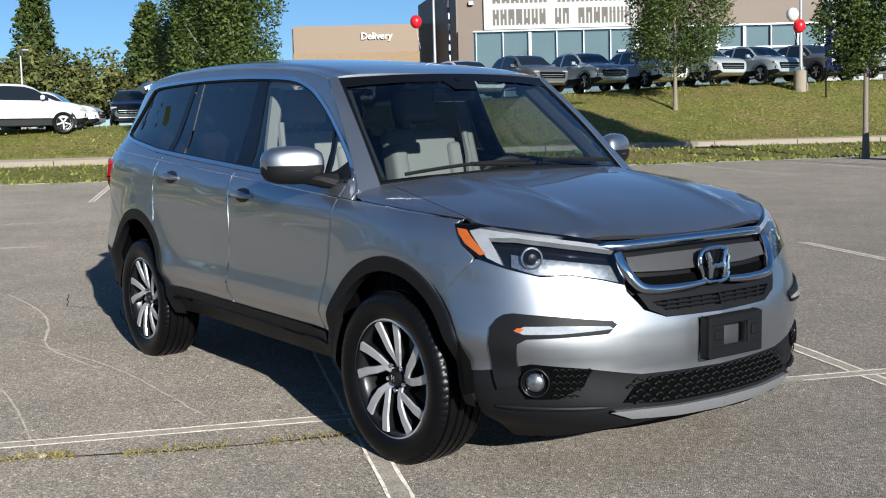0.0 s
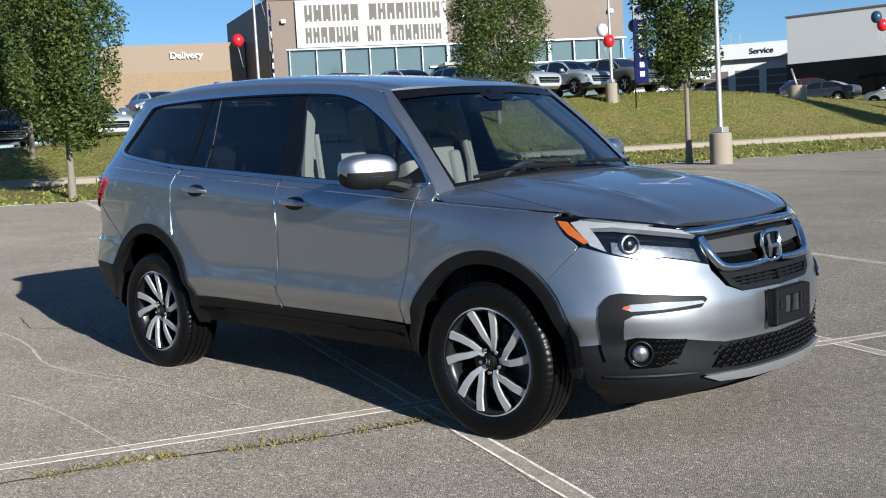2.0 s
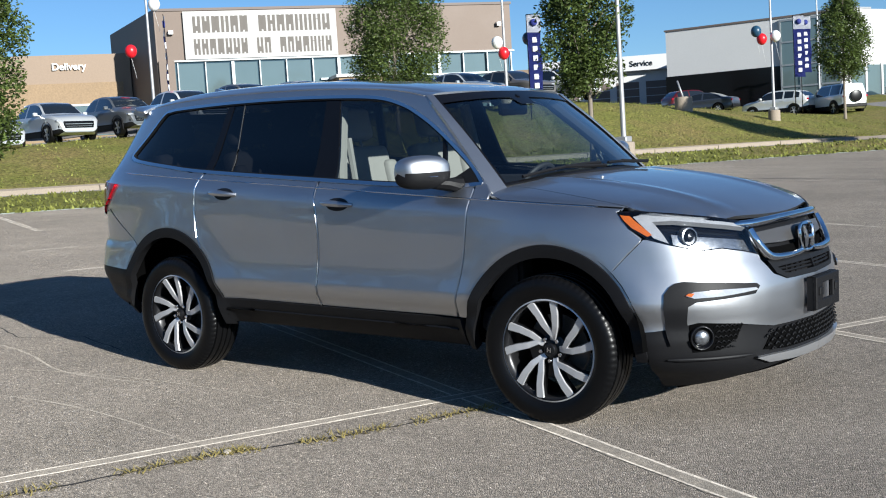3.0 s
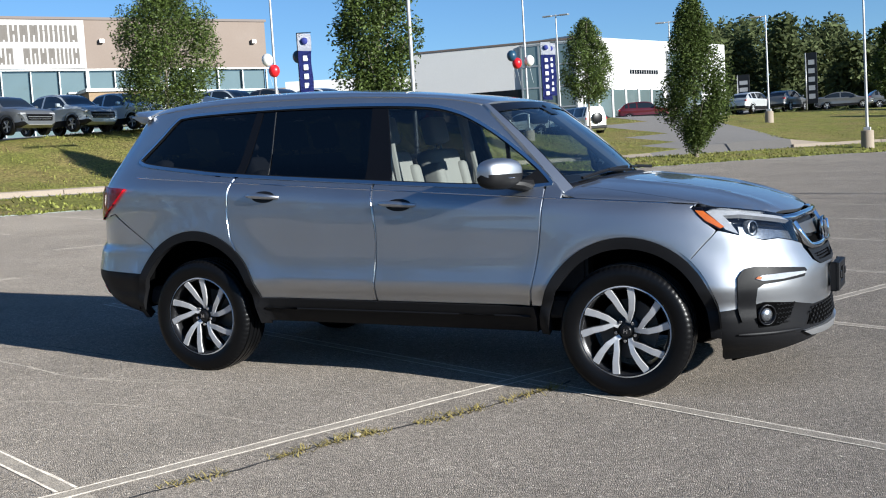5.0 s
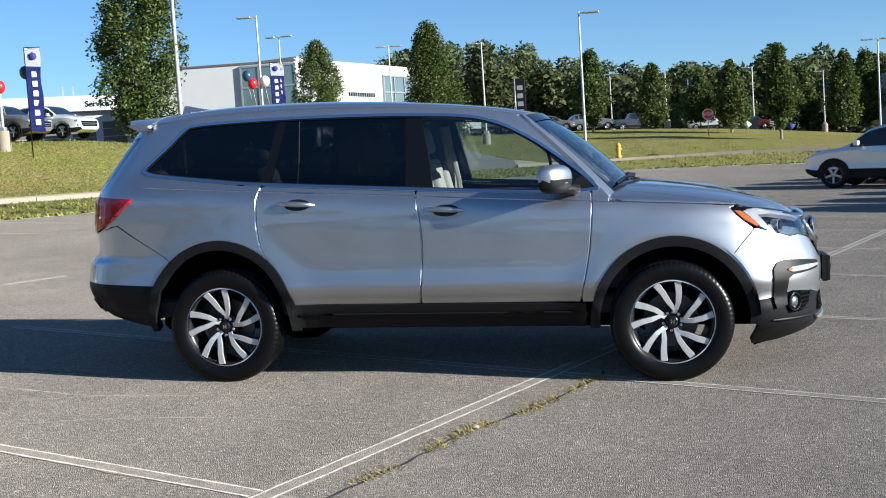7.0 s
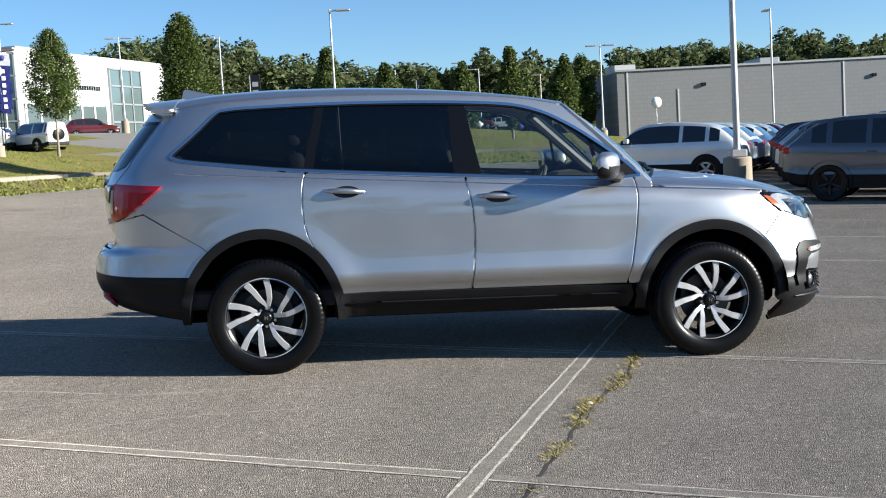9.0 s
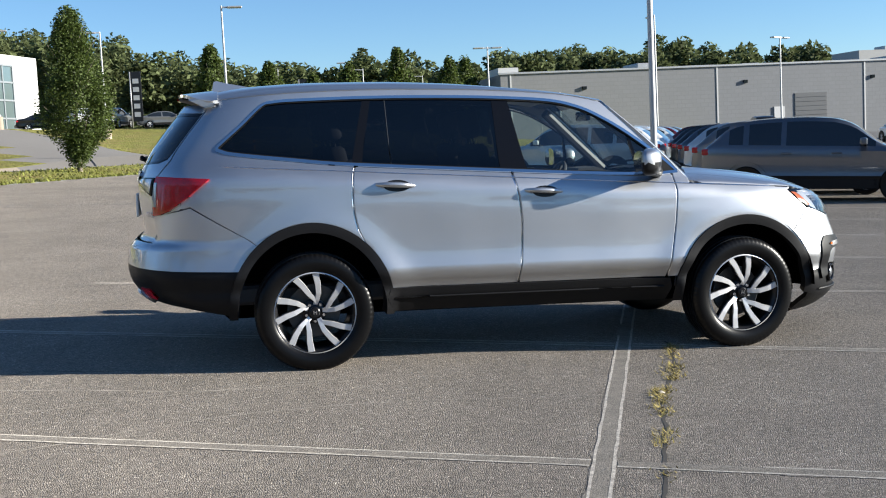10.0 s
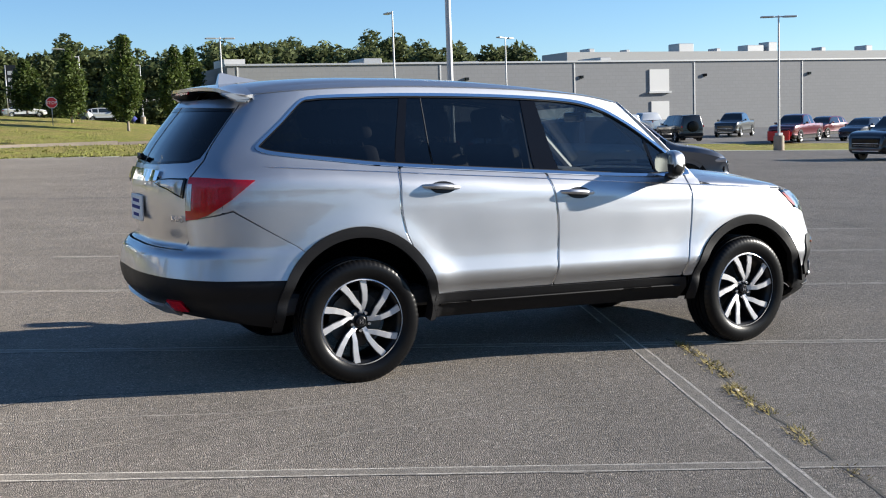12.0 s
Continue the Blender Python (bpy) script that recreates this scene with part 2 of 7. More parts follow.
def courses(m, width, height):
    """Courses of painted blocks, in slightly different tones with thin joints, on an upright wall along x."""
    nt = m.node_tree
    b = nt.nodes["Principled BSDF"]
    tc = node(nt, "ShaderNodeTexCoord")
    sp = nt.nodes.new("ShaderNodeSeparateXYZ")
    cb = nt.nodes.new("ShaderNodeCombineXYZ")
    nt.links.new(tc.outputs["Object"], sp.inputs[0])
    nt.links.new(sp.outputs[0], cb.inputs[0])
    nt.links.new(sp.outputs[2], cb.inputs[1])
    br = node(nt, "ShaderNodeTexBrick", Scale=1.0)
    br.inputs["Color1"].default_value, br.inputs["Color2"].default_value, br.inputs["Mortar"].default_value = (1.02, 1.02, 1.02, 1), (.97, .97, .97, 1), (.90, .90, .90, 1)
    br.inputs["Brick Width"].default_value, br.inputs["Row Height"].default_value, br.inputs["Mortar Size"].default_value = width, height, .03
    nt.links.new(cb.outputs[0], br.inputs["Vector"])
    mu = nt.nodes.new("ShaderNodeMix")
    mu.data_type, mu.blend_type = "RGBA", "MULTIPLY"
    mu.inputs[0].default_value = 1.0
    nt.links.new(b.inputs["Base Color"].links[0].from_socket, mu.inputs[6])
    nt.links.new(br.outputs["Color"], mu.inputs[7])
    nt.links.new(mu.outputs[2], b.inputs["Base Color"])
    return m


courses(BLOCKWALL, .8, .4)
SHOPGLASS = surface("blue_green_glazing", (0.15, 0.195, 0.195), 0.08, 0.35, 0.15, 0.3, coat=1.0)
MULLION = surface("aluminium_mullion", (0.30, 0.32, 0.33), 0.4, 0.4, 0.05, 3.0)
BANNER = surface("white_banner_cloth", (0.47, 0.46, 0.435), 0.8, 0, 0.05, 0.6)
BANNERGREY = surface("grey_banner_print", (0.14, 0.125, 0.11), 0.8, 0, 0.08, 0.8)
FLAGBLUE = surface("blue_flag_cloth", (0.025, 0.035, 0.20), 0.8, 0, 0.12, 2.0)
FLAGWHITE = surface("white_flag_print", (0.70, 0.70, 0.74), 0.8, 0, 0.05, 2.0)
RED = surface("red_rubber", (0.62, 0.012, 0.02), 0.35, 0, 0.08, 4.0)
WHITERUB = surface("white_rubber", (0.75, 0.74, 0.72), 0.35, 0, 0.05, 4.0)
BLUERUB = surface("blue_rubber", (0.02, 0.06, 0.11), 0.35, 0, 0.05, 4.0)
YELLOW = surface("yellow_hydrant_paint", (0.60, 0.33, 0.03), 0.5, 0, 0.12, 8.0)
SIGNWHITE = surface("white_sign_paint", (0.80, 0.80, 0.78), 0.5, 0, 0.05, 6.0)
WEED = surface("dry_weed", (0.30, 0.24, 0.075), 0.9, 0, 0.3, 20.0, island=0.4)
STONE = surface("pale_pebble", (0.42, 0.37, 0.30), 0.85, 0, 0.15, 30.0)

# ---- builders ----
def mesh_ob(name, verts, faces, mats, parent=None, label="", smooth=True, normals=None, fmat=None):
    me = bpy.data.meshes.new(name)
    me.from_pydata([tuple(v) for v in verts], [], faces)
    for m in (mats if isinstance(mats, (list, tuple)) else [mats]):
        me.materials.append(m)
    if fmat is not None:
        me.polygons.foreach_set("material_index", fmat)
    if smooth:
        me.polygons.foreach_set("use_smooth", [True] * len(me.polygons))
    me.update()
    if normals is not None:
        me.normals_split_custom_set_from_vertices([tuple(n) for n in normals])
    ob = new(name, me)
    ob.parent = parent
    if label:
        ob["label"] = label
    return ob


def part(name, bm, mats, parent, label="", smooth=False, sharp=35):
    """Links a bmesh as one mesh object under a thing or a part."""
    bmesh.ops.recalc_face_normals(bm, faces=bm.faces)
    me = bpy.data.meshes.new(name)
    bm.to_mesh(me)
    bm.free()
    for m in (mats if isinstance(mats, (list, tuple)) else [mats]):
        me.materials.append(m)
    if smooth:
        me.polygons.foreach_set("use_smooth", [True] * len(me.polygons))
        me.set_sharp_from_angle(angle=radians(sharp))
    me.update()
    ob = new(name, me)
    ob.parent = parent
    if label:
        ob["label"] = label
    return ob


def empty(name, m, label, category, group=""):
    e = new(name)
    e.empty_display_size = 0.2
    e.matrix_world = m
    return tagged(e, label, category, group)


def add_box(bm, lo, hi, bevel=0.0, mat=0, seg=1, m=None):
    c = [(a + b) / 2 for a, b in zip(lo, hi)]
    d = [abs(b - a) for a, b in zip(lo, hi)]
    tmp = bmesh.new()
    bmesh.ops.create_cube(tmp, size=1.0, matrix=Matrix.Translation(c) @ Matrix.Diagonal((*d, 1)))
    if bevel:
        bmesh.ops.bevel(tmp, geom=tmp.edges[:], offset=bevel, segments=seg, affect="EDGES", profile=0.6)
    join(bm, tmp, mat, m)


def join(bm, tmp, mat=0, m=None):
    vs = [bm.verts.new((m @ v.co) if m else v.co) for v in tmp.verts]
    tmp.verts.index_update()
    for f in tmp.faces:
        nf = bm.faces.new([vs[v.index] for v in f.verts])
        nf.material_index = mat
        nf.smooth = f.smooth
    tmp.free()


def add_tube(bm, a, b, r0, r1=None, n=12, mat=0, caps=True):
    r1 = r0 if r1 is None else r1
    a, b = Vector(a), Vector(b)
    q = (b - a).to_track_quat("Z", "Y")
    rings = []
    for p, r in ((a, r0), (b, r1)):
        rings.append([bm.verts.new(p + q @ Vector((r * math.cos(2 * math.pi * i / n), r * math.sin(2 * math.pi * i / n), 0))) for i in range(n)])
    for i in range(n):
        f = bm.faces.new((rings[0][i], rings[0][(i + 1) % n], rings[1][(i + 1) % n], rings[1][i]))
        f.material_index, f.smooth = mat, True
    if caps:
        for ring in (rings[0][::-1], rings[1]):
            bm.faces.new(ring).material_index = mat


def add_path(bm, pts, r, n=8, mat=0, closed=False):
    """A round bar along a line of points."""
    pts = [Vector(p) for p in pts]
    rings = []
    k = len(pts)
    for i, p in enumerate(pts):
        d = (pts[(i + 1) % k] - pts[i - 1]) if closed else (pts[min(i + 1, k - 1)] - pts[max(i - 1, 0)])
        q = d.to_track_quat("Z", "Y")
        rr = r[i] if isinstance(r, (list, tuple)) else r
        rings.append([bm.verts.new(p + q @ Vector((rr * math.cos(2 * math.pi * j / n), rr * math.sin(2 * math.pi * j / n), 0))) for j in range(n)])
    last = k if closed else k - 1
    for i in range(last):
        a, b = rings[i], rings[(i + 1) % k]
        best = min(range(n), key=lambda o: (a[0].co - b[o].co).length)
        for j in range(n):
            f = bm.faces.new((a[j], a[(j + 1) % n], b[(j + 1 + best) % n], b[(j + best) % n]))
            f.material_index, f.smooth = mat, True
    if not closed:
        for ring in (rings[0][::-1], rings[-1]):
            bm.faces.new(ring).material_index = mat


def add_lathe(bm, profile, n=48, axis="Y", mat=0, at=(0, 0, 0), mats=None):
    """Turns a profile of (radius, along) round an axis."""
    rings = []
    for r, h in profile:
        ring = []
        for i in range(n):
            a = 2 * math.pi * i / n
            c, s = r * math.cos(a), r * math.sin(a)
            p = {"X": (h, c, s), "Y": (c, h, s), "Z": (c, s, h)}[axis]
            ring.append(bm.verts.new(Vector(p) + Vector(at)))
        rings.append(ring)
    for k, (a, b) in enumerate(zip(rings, rings[1:])):
        for i in range(n):
            f = bm.faces.new((a[i], a[(i + 1) % n], b[(i + 1) % n], b[i]))
            f.material_index = mats[k] if mats else mat
            f.smooth = True


def prism(bm, outline, lo, hi, axis="Y", mat=0):
    """An outline of two coordinates pushed out along the third axis."""
    def put(u, v, w):
        return {"X": (w, u, v), "Y": (u, w, v), "Z": (u, v, w)}[axis]
    a = [bm.verts.new(put(u, v, lo)) for u, v in outline]
    b = [bm.verts.new(put(u, v, hi)) for u, v in outline]
    n = len(outline)
    fs = [bm.faces.new(a), bm.faces.new(b[::-1])]
    for i in range(n):
        fs.append(bm.faces.new((a[i], b[i], b[(i + 1) % n], a[(i + 1) % n])))
    for f in fs:
        f.material_index = mat


def spline(pts, per=6, closed=False):
    """A smooth line through points (Catmull-Rom)."""
    P = np.array(pts, float)
    n = len(P)
    out = []
    for i in range(n if closed else n - 1):
        if closed:
            p0, p1, p2, p3 = P[i - 1], P[i], P[(i + 1) % n], P[(i + 2) % n]
        else:
            p1, p2 = P[i], P[i + 1]
            p0 = P[i - 1] if i else 2 * p1 - p2
            p3 = P[i + 2] if i + 2 < n else 2 * p2 - p1
        for k in range(per):
            t = k / per
            out.append(0.5 * ((2 * p1) + (p2 - p0) * t + (2 * p0 - 5 * p1 + 4 * p2 - p3) * t * t + (3 * p1 - p0 - 3 * p2 + p3) * t ** 3))
    if not closed:
        out.append(P[-1])
    return [tuple(p) for p in out]


def curve1(keys, smooth=True):
    """A smooth function through (x, value) keys."""
    xs = np.array([k[0] for k in keys], float)
    ys = np.array([k[1] for k in keys], float)
    m = np.zeros(len(xs))
    d = np.diff(ys) / np.diff(xs)
    m[0], m[-1] = d[0], d[-1]
    for i in range(1, len(xs) - 1):
        m[i] = 0 if d[i - 1] * d[i] <= 0 else 2 * d[i - 1] * d[i] / (d[i - 1] + d[i])

    def f(x):
        x = min(max(x, xs[0]), xs[-1])
        i = min(max(int(np.searchsorted(xs, x)) - 1, 0), len(xs) - 2)
        h = xs[i + 1] - xs[i]
        t = (x - xs[i]) / h
        return float((2 * t ** 3 - 3 * t * t + 1) * ys[i] + (t ** 3 - 2 * t * t + t) * h * m[i]
                     + (-2 * t ** 3 + 3 * t * t) * ys[i + 1] + (t ** 3 - t * t) * h * m[i + 1])
    return f


def smoothstep(a, b, x):
    t = min(max((x - a) / (b - a), 0.0), 1.0)
    return t * t * (3 - 2 * t)


def inside(poly, X, Y):
    """Which of the points (X, Y) lie in a polygon."""
    poly = np.array(poly)
    ok = np.zeros(X.shape, bool)
    x0, y0 = poly[-1]
    for x1, y1 in poly:
        c = (y1 > Y) != (y0 > Y)
        with np.errstate(divide="ignore", invalid="ignore"):
            ok ^= c & (X < (x0 - x1) * (Y - y1) / (y0 - y1 + 1e-15) + x1)
        x0, y0 = x1, y1
    return ok


def dense(poly, step):
    out = []
    n = len(poly)
    for i in range(n):
        a, b = np.array(poly[i]), np.array(poly[(i + 1) % n])
        k = max(1, int(np.linalg.norm(b - a) / step))
        out += [tuple(a + (b - a) * j / k) for j in range(k)]
    return out


def shrink(poly, d):
    """The polygon drawn in by d on all sides."""
    P = np.array(poly, float)
    area = 0.5 * np.sum(P[:, 0] * np.roll(P[:, 1], -1) - np.roll(P[:, 0], -1) * P[:, 1])
    sgn = 1 if area > 0 else -1
    out = []
    n = len(P)
    for i in range(n):
        a, b, c = P[i - 1], P[i], P[(i + 1) % n]
        u, v = b - a, c - b
        u, v = u / (np.linalg.norm(u) + 1e-12), v / (np.linalg.norm(v) + 1e-12)
        nu, nv = np.array((-u[1], u[0])) * sgn, np.array((-v[1], v[0])) * sgn
        w = nu + nv
        k = w @ nu
        out.append(tuple(b + w * (d / max(k, 0.4))))
    return out


def sheet(outline, holes, step):
    """Points and triangles that fill an outline with holes."""
    from mathutils.geometry import delaunay_2d_cdt
    loops = [dense(outline, step)] + [dense(h, step) for h in holes]
    pts, edges = [], []
    for lp in loops:
        k = len(pts)
        pts += lp
        edges += [(k + i, k + (i + 1) % len(lp)) for i in range(len(lp))]
    B = np.array(pts)
    lo, hi = B.min(0), B.max(0)
    gx, gy = np.meshgrid(np.arange(lo[0], hi[0], step), np.arange(lo[1], hi[1], step))
    gx, gy = gx.ravel(), gy.ravel()
    ok = inside(loops[0], gx, gy)
    for h in loops[1:]:
        ok &= ~inside(h, gx, gy)
    gx, gy = gx[ok], gy[ok]
    if len(gx):
        d2 = ((gx[:, None] - B[None, :, 0]) ** 2 + (gy[:, None] - B[None, :, 1]) ** 2).min(1)
        ok = d2 > (0.45 * step) ** 2
        pts += list(zip(gx[ok], gy[ok]))
    V, _, F, *_ = delaunay_2d_cdt([Vector((float(a), float(b))) for a, b in pts], edges, [], 0, 1e-7)
    V = np.array([(v.x, v.y) for v in V])
    C = np.array([V[list(f)].mean(0) for f in F])
    ok = inside(loops[0], C[:, 0], C[:, 1])
    for h in loops[1:]:
        ok &= ~inside(h, C[:, 0], C[:, 1])
    return V, [tuple(f) for f, o in zip(F, ok) if o]


def patch(name, surf, outline, mat, parent, holes=(), step=0.045, off=0.0, thick=0.012, both=False, flip=False, label="", rim=True, edge=0.0):
    """A panel: the outline filled and laid on a surface, off metres proud of it, with a turned-in rim. both: mirrored too; flip: the mirrored one alone."""
    V2, F = sheet(outline, holes, step)
    e = 1e-3

    def at(u, v):
        p = np.array(surf(u, v))
        du = np.array(surf(u + e, v)) - np.array(surf(u - e, v))
        dv = np.array(surf(u, v + e)) - np.array(surf(u, v - e))
        n = np.cross(du, dv)
        n = n / (np.linalg.norm(n) + 1e-12)
        return p, n
    pn = [at(u, v) for u, v in V2]
    P = np.array([p + n * off for p, n in pn])
    N = np.array([n for p, n in pn])
    verts, norms, faces = list(P), list(N), []
    for f in F:
        a, b, c = P[list(f)]
        g = np.cross(b - a, c - a)
        faces.append(tuple(f) if g @ N[f[0]] > 0 else tuple(reversed(f)))
    if rim and thick:
        cnt = {}
        for f in faces:
            for i in range(3):
                k = (f[i], f[(i + 1) % 3])
                cnt[tuple(sorted(k))] = None if tuple(sorted(k)) in cnt else k
        bd = [k for k in cnt.values() if k]
        idx = {}
        for a, b in bd:
            for q in (a, b):
                if q not in idx:
                    idx[q] = len(verts)
                    verts += [P[q], P[q] - N[q] * thick, P[q]]
                    norms += [N[q], N[q], N[q]]
        for a, b in bd:
            faces.append((idx[b], idx[a], idx[a] + 1, idx[b] + 1))
            if edge:
                faces.append((b, a, idx[a] + 2, idx[b] + 2))
        for a, b in bd:
            d = P[b] - P[a]
            o = np.cross(d, N[a])
            for q in (a, b):
                o = o / (np.linalg.norm(o) + 1e-12)
                norms[idx[q]] = norms[idx[q] + 1] = o
                if edge:
                    low = P[q] + o * edge - N[q] * edge
                    verts[idx[q]], verts[idx[q] + 2] = low, low
                    verts[idx[q] + 1] = low - N[q] * thick
                    norms[idx[q] + 2] = o * .95 + N[q] * .31
    V, M = np.array(verts), np.array(norms)
    fl = np.array((1, -1, 1))
    if flip:
        return mesh_ob(name, V * fl, [tuple(reversed(f)) for f in faces], mat, parent, label, normals=M * fl)
    if both:
        k = len(V)
        faces = faces + [tuple(k + i for i in reversed(f)) for f in faces]
        V, M = np.vstack((V, V * fl)), np.vstack((M, M * fl))
    return mesh_ob(name, V, faces, mat, parent, label, normals=M)

# ---- the silver car in the middle of the lot ----
# Its own axes: x ahead, y to its left, z up, the origin on the asphalt midway between the axles.
PLAN = spline([(-2.56, 0), (-2.555, -.25), (-2.52, -.48), (-2.44, -.68), (-2.30, -.83), (-2.10, -.905), (-1.80, -.945), (-1.30, -.965), (-.5, -.97),
               (.4, -.97), (1.2, -.96), (1.65, -.94), (1.90, -.90), (2.08, -.82), (2.21, -.69), (2.31, -.50), (2.37, -.25), (2.39, 0)], 14)
PLX, PLY = np.array([p[0] for p in PLAN]), np.array([p[1] for p in PLAN])
PLS = np.concatenate(([0], np.cumsum(np.hypot(np.diff(PLX), np.diff(PLY)))))
PLS -= np.interp(0.0, PLX, PLS)
S_REAR, S_FRONT = float(PLS[0]), float(PLS[-1])
SIDE = curve1([(.10, .30), (.22, .20), (.30, .075), (.38, .03), (.44, .018), (.50, .028), (.565, .007), (.590, .0), (.610, .001), (.665, .011), (.72, .019), (.80, .023), (.95, .026), (1.015, .031), (1.05, .033),
               (1.09, .040), (1.13, .062), (1.19, .112), (1.25, .152), (1.32, .182), (1.50, .243), (1.66, .300), (1.75, .345)])
FRONT = curve1([(.10, .30), (.18, .10), (.25, .02), (.33, .0), (.45, .012), (.55, .0), (.63, .0), (.72, .022), (.80, .058), (.87, .085), (.92, .112), (.97, .158), (1.03, .24), (1.1, .33)])
REAR = curve1([(.20, .50), (.36, .27), (.41, .15), (.47, .065), (.55, .012), (.63, .0), (.72, .012), (.78, .03), (.81, .075), (.95, .075), (1.14, .088), (1.22, .11), (1.32, .15), (1.45, .24), (1.61, .37), (1.72, .47)])
TUCK = curve1([(.10, .16), (.22, .125), (.30, .100), (.38, .072), (.44, .046), (.49, .022), (.53, .008), (.58, 0.0)])
LEAN = curve1([(.79, 0.0), (.82, .050), (.90, .036), (1.0, .018), (1.10, .004), (1.16, 0.0)])
HUBS = ((1.413, .362), (-1.397, .356))
ARCH_AT = ((1.432, .365), (-1.408, .362))


def wrap(s, z):
    """The body's skin at a length s along its waist and a height z, on the car's right side."""
    s2 = min(max(s, S_REAR), S_FRONT)
    X, Y = float(np.interp(s2, PLS, PLX)), float(np.interp(s2, PLS, PLY))
    if s > S_FRONT:
        Y = s - S_FRONT
    if s < S_REAR:
        Y = S_REAR - s
    zz = z + 0.055 * min(max(X, -1.9), 1.8) * smoothstep(.7, 1.0, z)
    y = Y * (1 - SIDE(zz) / .97)
    if abs(X) < 1.0 and z < .58:
        y += TUCK(z) * smoothstep(1.0, .86, abs(X)) * (-1 if Y > 0 else 1)
    for cx, cz in ARCH_AT:
        r = math.hypot(X - cx, z - cz)
        y -= 0.017 * math.exp(-((r - .52) / .11) ** 2) * (1 if z > cz else math.exp(-((z - cz) / .15) ** 2)) * smoothstep(0, .6, -Y)
    x = X
    if X > 1.2:
        x = 1.2 + (X - 1.2) * (1 - FRONT(z) / 1.19)
    if X < -1.2:
        x = -1.2 + (X + 1.2) * (1 - REAR(z) / 1.36) + LEAN(z) * smoothstep(-2.36, -2.50, X)
    return x, y, z


def S(x, y, z):
    """The waist length of a point on the skin."""
    X = x
    if x > 1.2:
        X = 1.2 + (x - 1.2) / (1 - FRONT(z) / 1.19)
    if x < -1.2:
        X = -1.2 + (x + 1.2) / (1 - REAR(z) / 1.36)
    zz = z + 0.055 * min(max(X, -1.9), 1.8) * smoothstep(.7, 1.0, z)
    Y = y / (1 - SIDE(zz) / .97)
    return float(PLS[np.argmin((PLX - X) ** 2 * (.04 if x < -2.2 and y > -.80 else 1) + (PLY - Y) ** 2 + 9 * ((PLX < 0) != (x < 0)))])


def sz(*pts):
    return [(S(x, y, z), z) for x, y, z in pts]


def side(*pts):
    """Points of the side, given by x and z, in waist lengths."""
    out = []
    for x, z in pts:
        X = x
        if x > 1.2:
            X = 1.2 + (x - 1.2) / (1 - FRONT(z) / 1.19)
        if x < -1.2:
            X = -1.2 + (x + 1.2) / (1 - REAR(z) / 1.36)
        out.append((float(np.interp(X, PLX, PLS)), z))
    return out


def arch(k, rx, rz, a0, a1, n=22):
    cx, cz = ARCH_AT[k]
    return side(*[(cx + rx * math.cos(radians(a0 + (a1 - a0) * i / n)), cz + rz * math.sin(radians(a0 + (a1 - a0) * i / n))) for i in range(n + 1)])


def clip(poly, a, b):
    """The part of a polygon to the left of the line from a to b."""
    out = []
    n = len(poly)

    def d(p):
        return (b[0] - a[0]) * (p[1] - a[1]) - (b[1] - a[1]) * (p[0] - a[0])
    for i in range(n):
        p, q = poly[i], poly[(i + 1) % n]
        dp, dq = d(p), d(q)
        if dp >= 0:
            out.append(p)
        if dp * dq < 0:
            t = dp / (dp - dq)
            out.append((p[0] + t * (q[0] - p[0]), p[1] + t * (q[1] - p[1])))
    return out


def strip(line, w0, w1):
    """A band along a line of points, from w0 to w1 to its left."""
    P = np.array(line, float)
    T = np.gradient(P, axis=0)
    T /= np.linalg.norm(T, axis=1)[:, None]
    N = np.stack((-T[:, 1], T[:, 0]), 1)
    return [tuple(p) for p in P + N * w1] + [tuple(p) for p in (P + N * w0)[::-1]]


car = empty("suv", LOT, "silver three-row family suv with black cladding, parked on the asphalt", "car")

# window line of the side
DLO_BOTTOM = spline([(-1.955, 1.352), (-1.86, 1.326), (-1.50, 1.285), (-1.131, 1.25), (-.134, 1.191), (.40, 1.163), (.80, 1.150), (.99, 1.160)], 5)
DLO_TOP = spline([(.99, 1.178), (.885, 1.278), (.668, 1.439), (.50, 1.540), (.36, 1.602), (.166, 1.646), (-.193, 1.668), (-.6, 1.677), (-1.043, 1.676), (-1.46, 1.664),
                  (-1.60, 1.654), (-1.675, 1.632), (-1.80, 1.515), (-1.94, 1.392), (-1.962, 1.366)], 5)
DLO = DLO_BOTTOM + DLO_TOP
DLO_S = side(*DLO)
GAP_R = spline([(-1.123, 1.250), (-1.140, 1.190), (-1.146, 1.10), (-1.144, .994), (-1.133, .92), (-1.118, .852)], 4)
GAP_B = spline([(-.131, 1.191), (-.112, 1.10), (-.094, 1.0), (-.082, .854), (-.092, .65), (-.108, .485)], 4)
GAP_F = spline([(.952, 1.158), (.957, 1.08), (.955, .995), (.938, .80), (.905, .62), (.880, .485)], 4)
A_LINE = spline([(1.06, 1.128), (.90, 1.285), (.72, 1.455), (.525, 1.628)], 5)
RAIL = spline([(.525, 1.632), (.35, 1.668), (.166, 1.690), (-.193, 1.712), (-.6, 1.722), (-1.043, 1.722), (-1.5, 1.706), (-1.85, 1.678), (-2.02, 1.655)], 4)
ARCH_F, ARCH_R = (.492, .508), (.503, .545)
SEAM_F = side((1.7416, .7189), (1.79, .768), (1.85, .838), (1.908, .903))
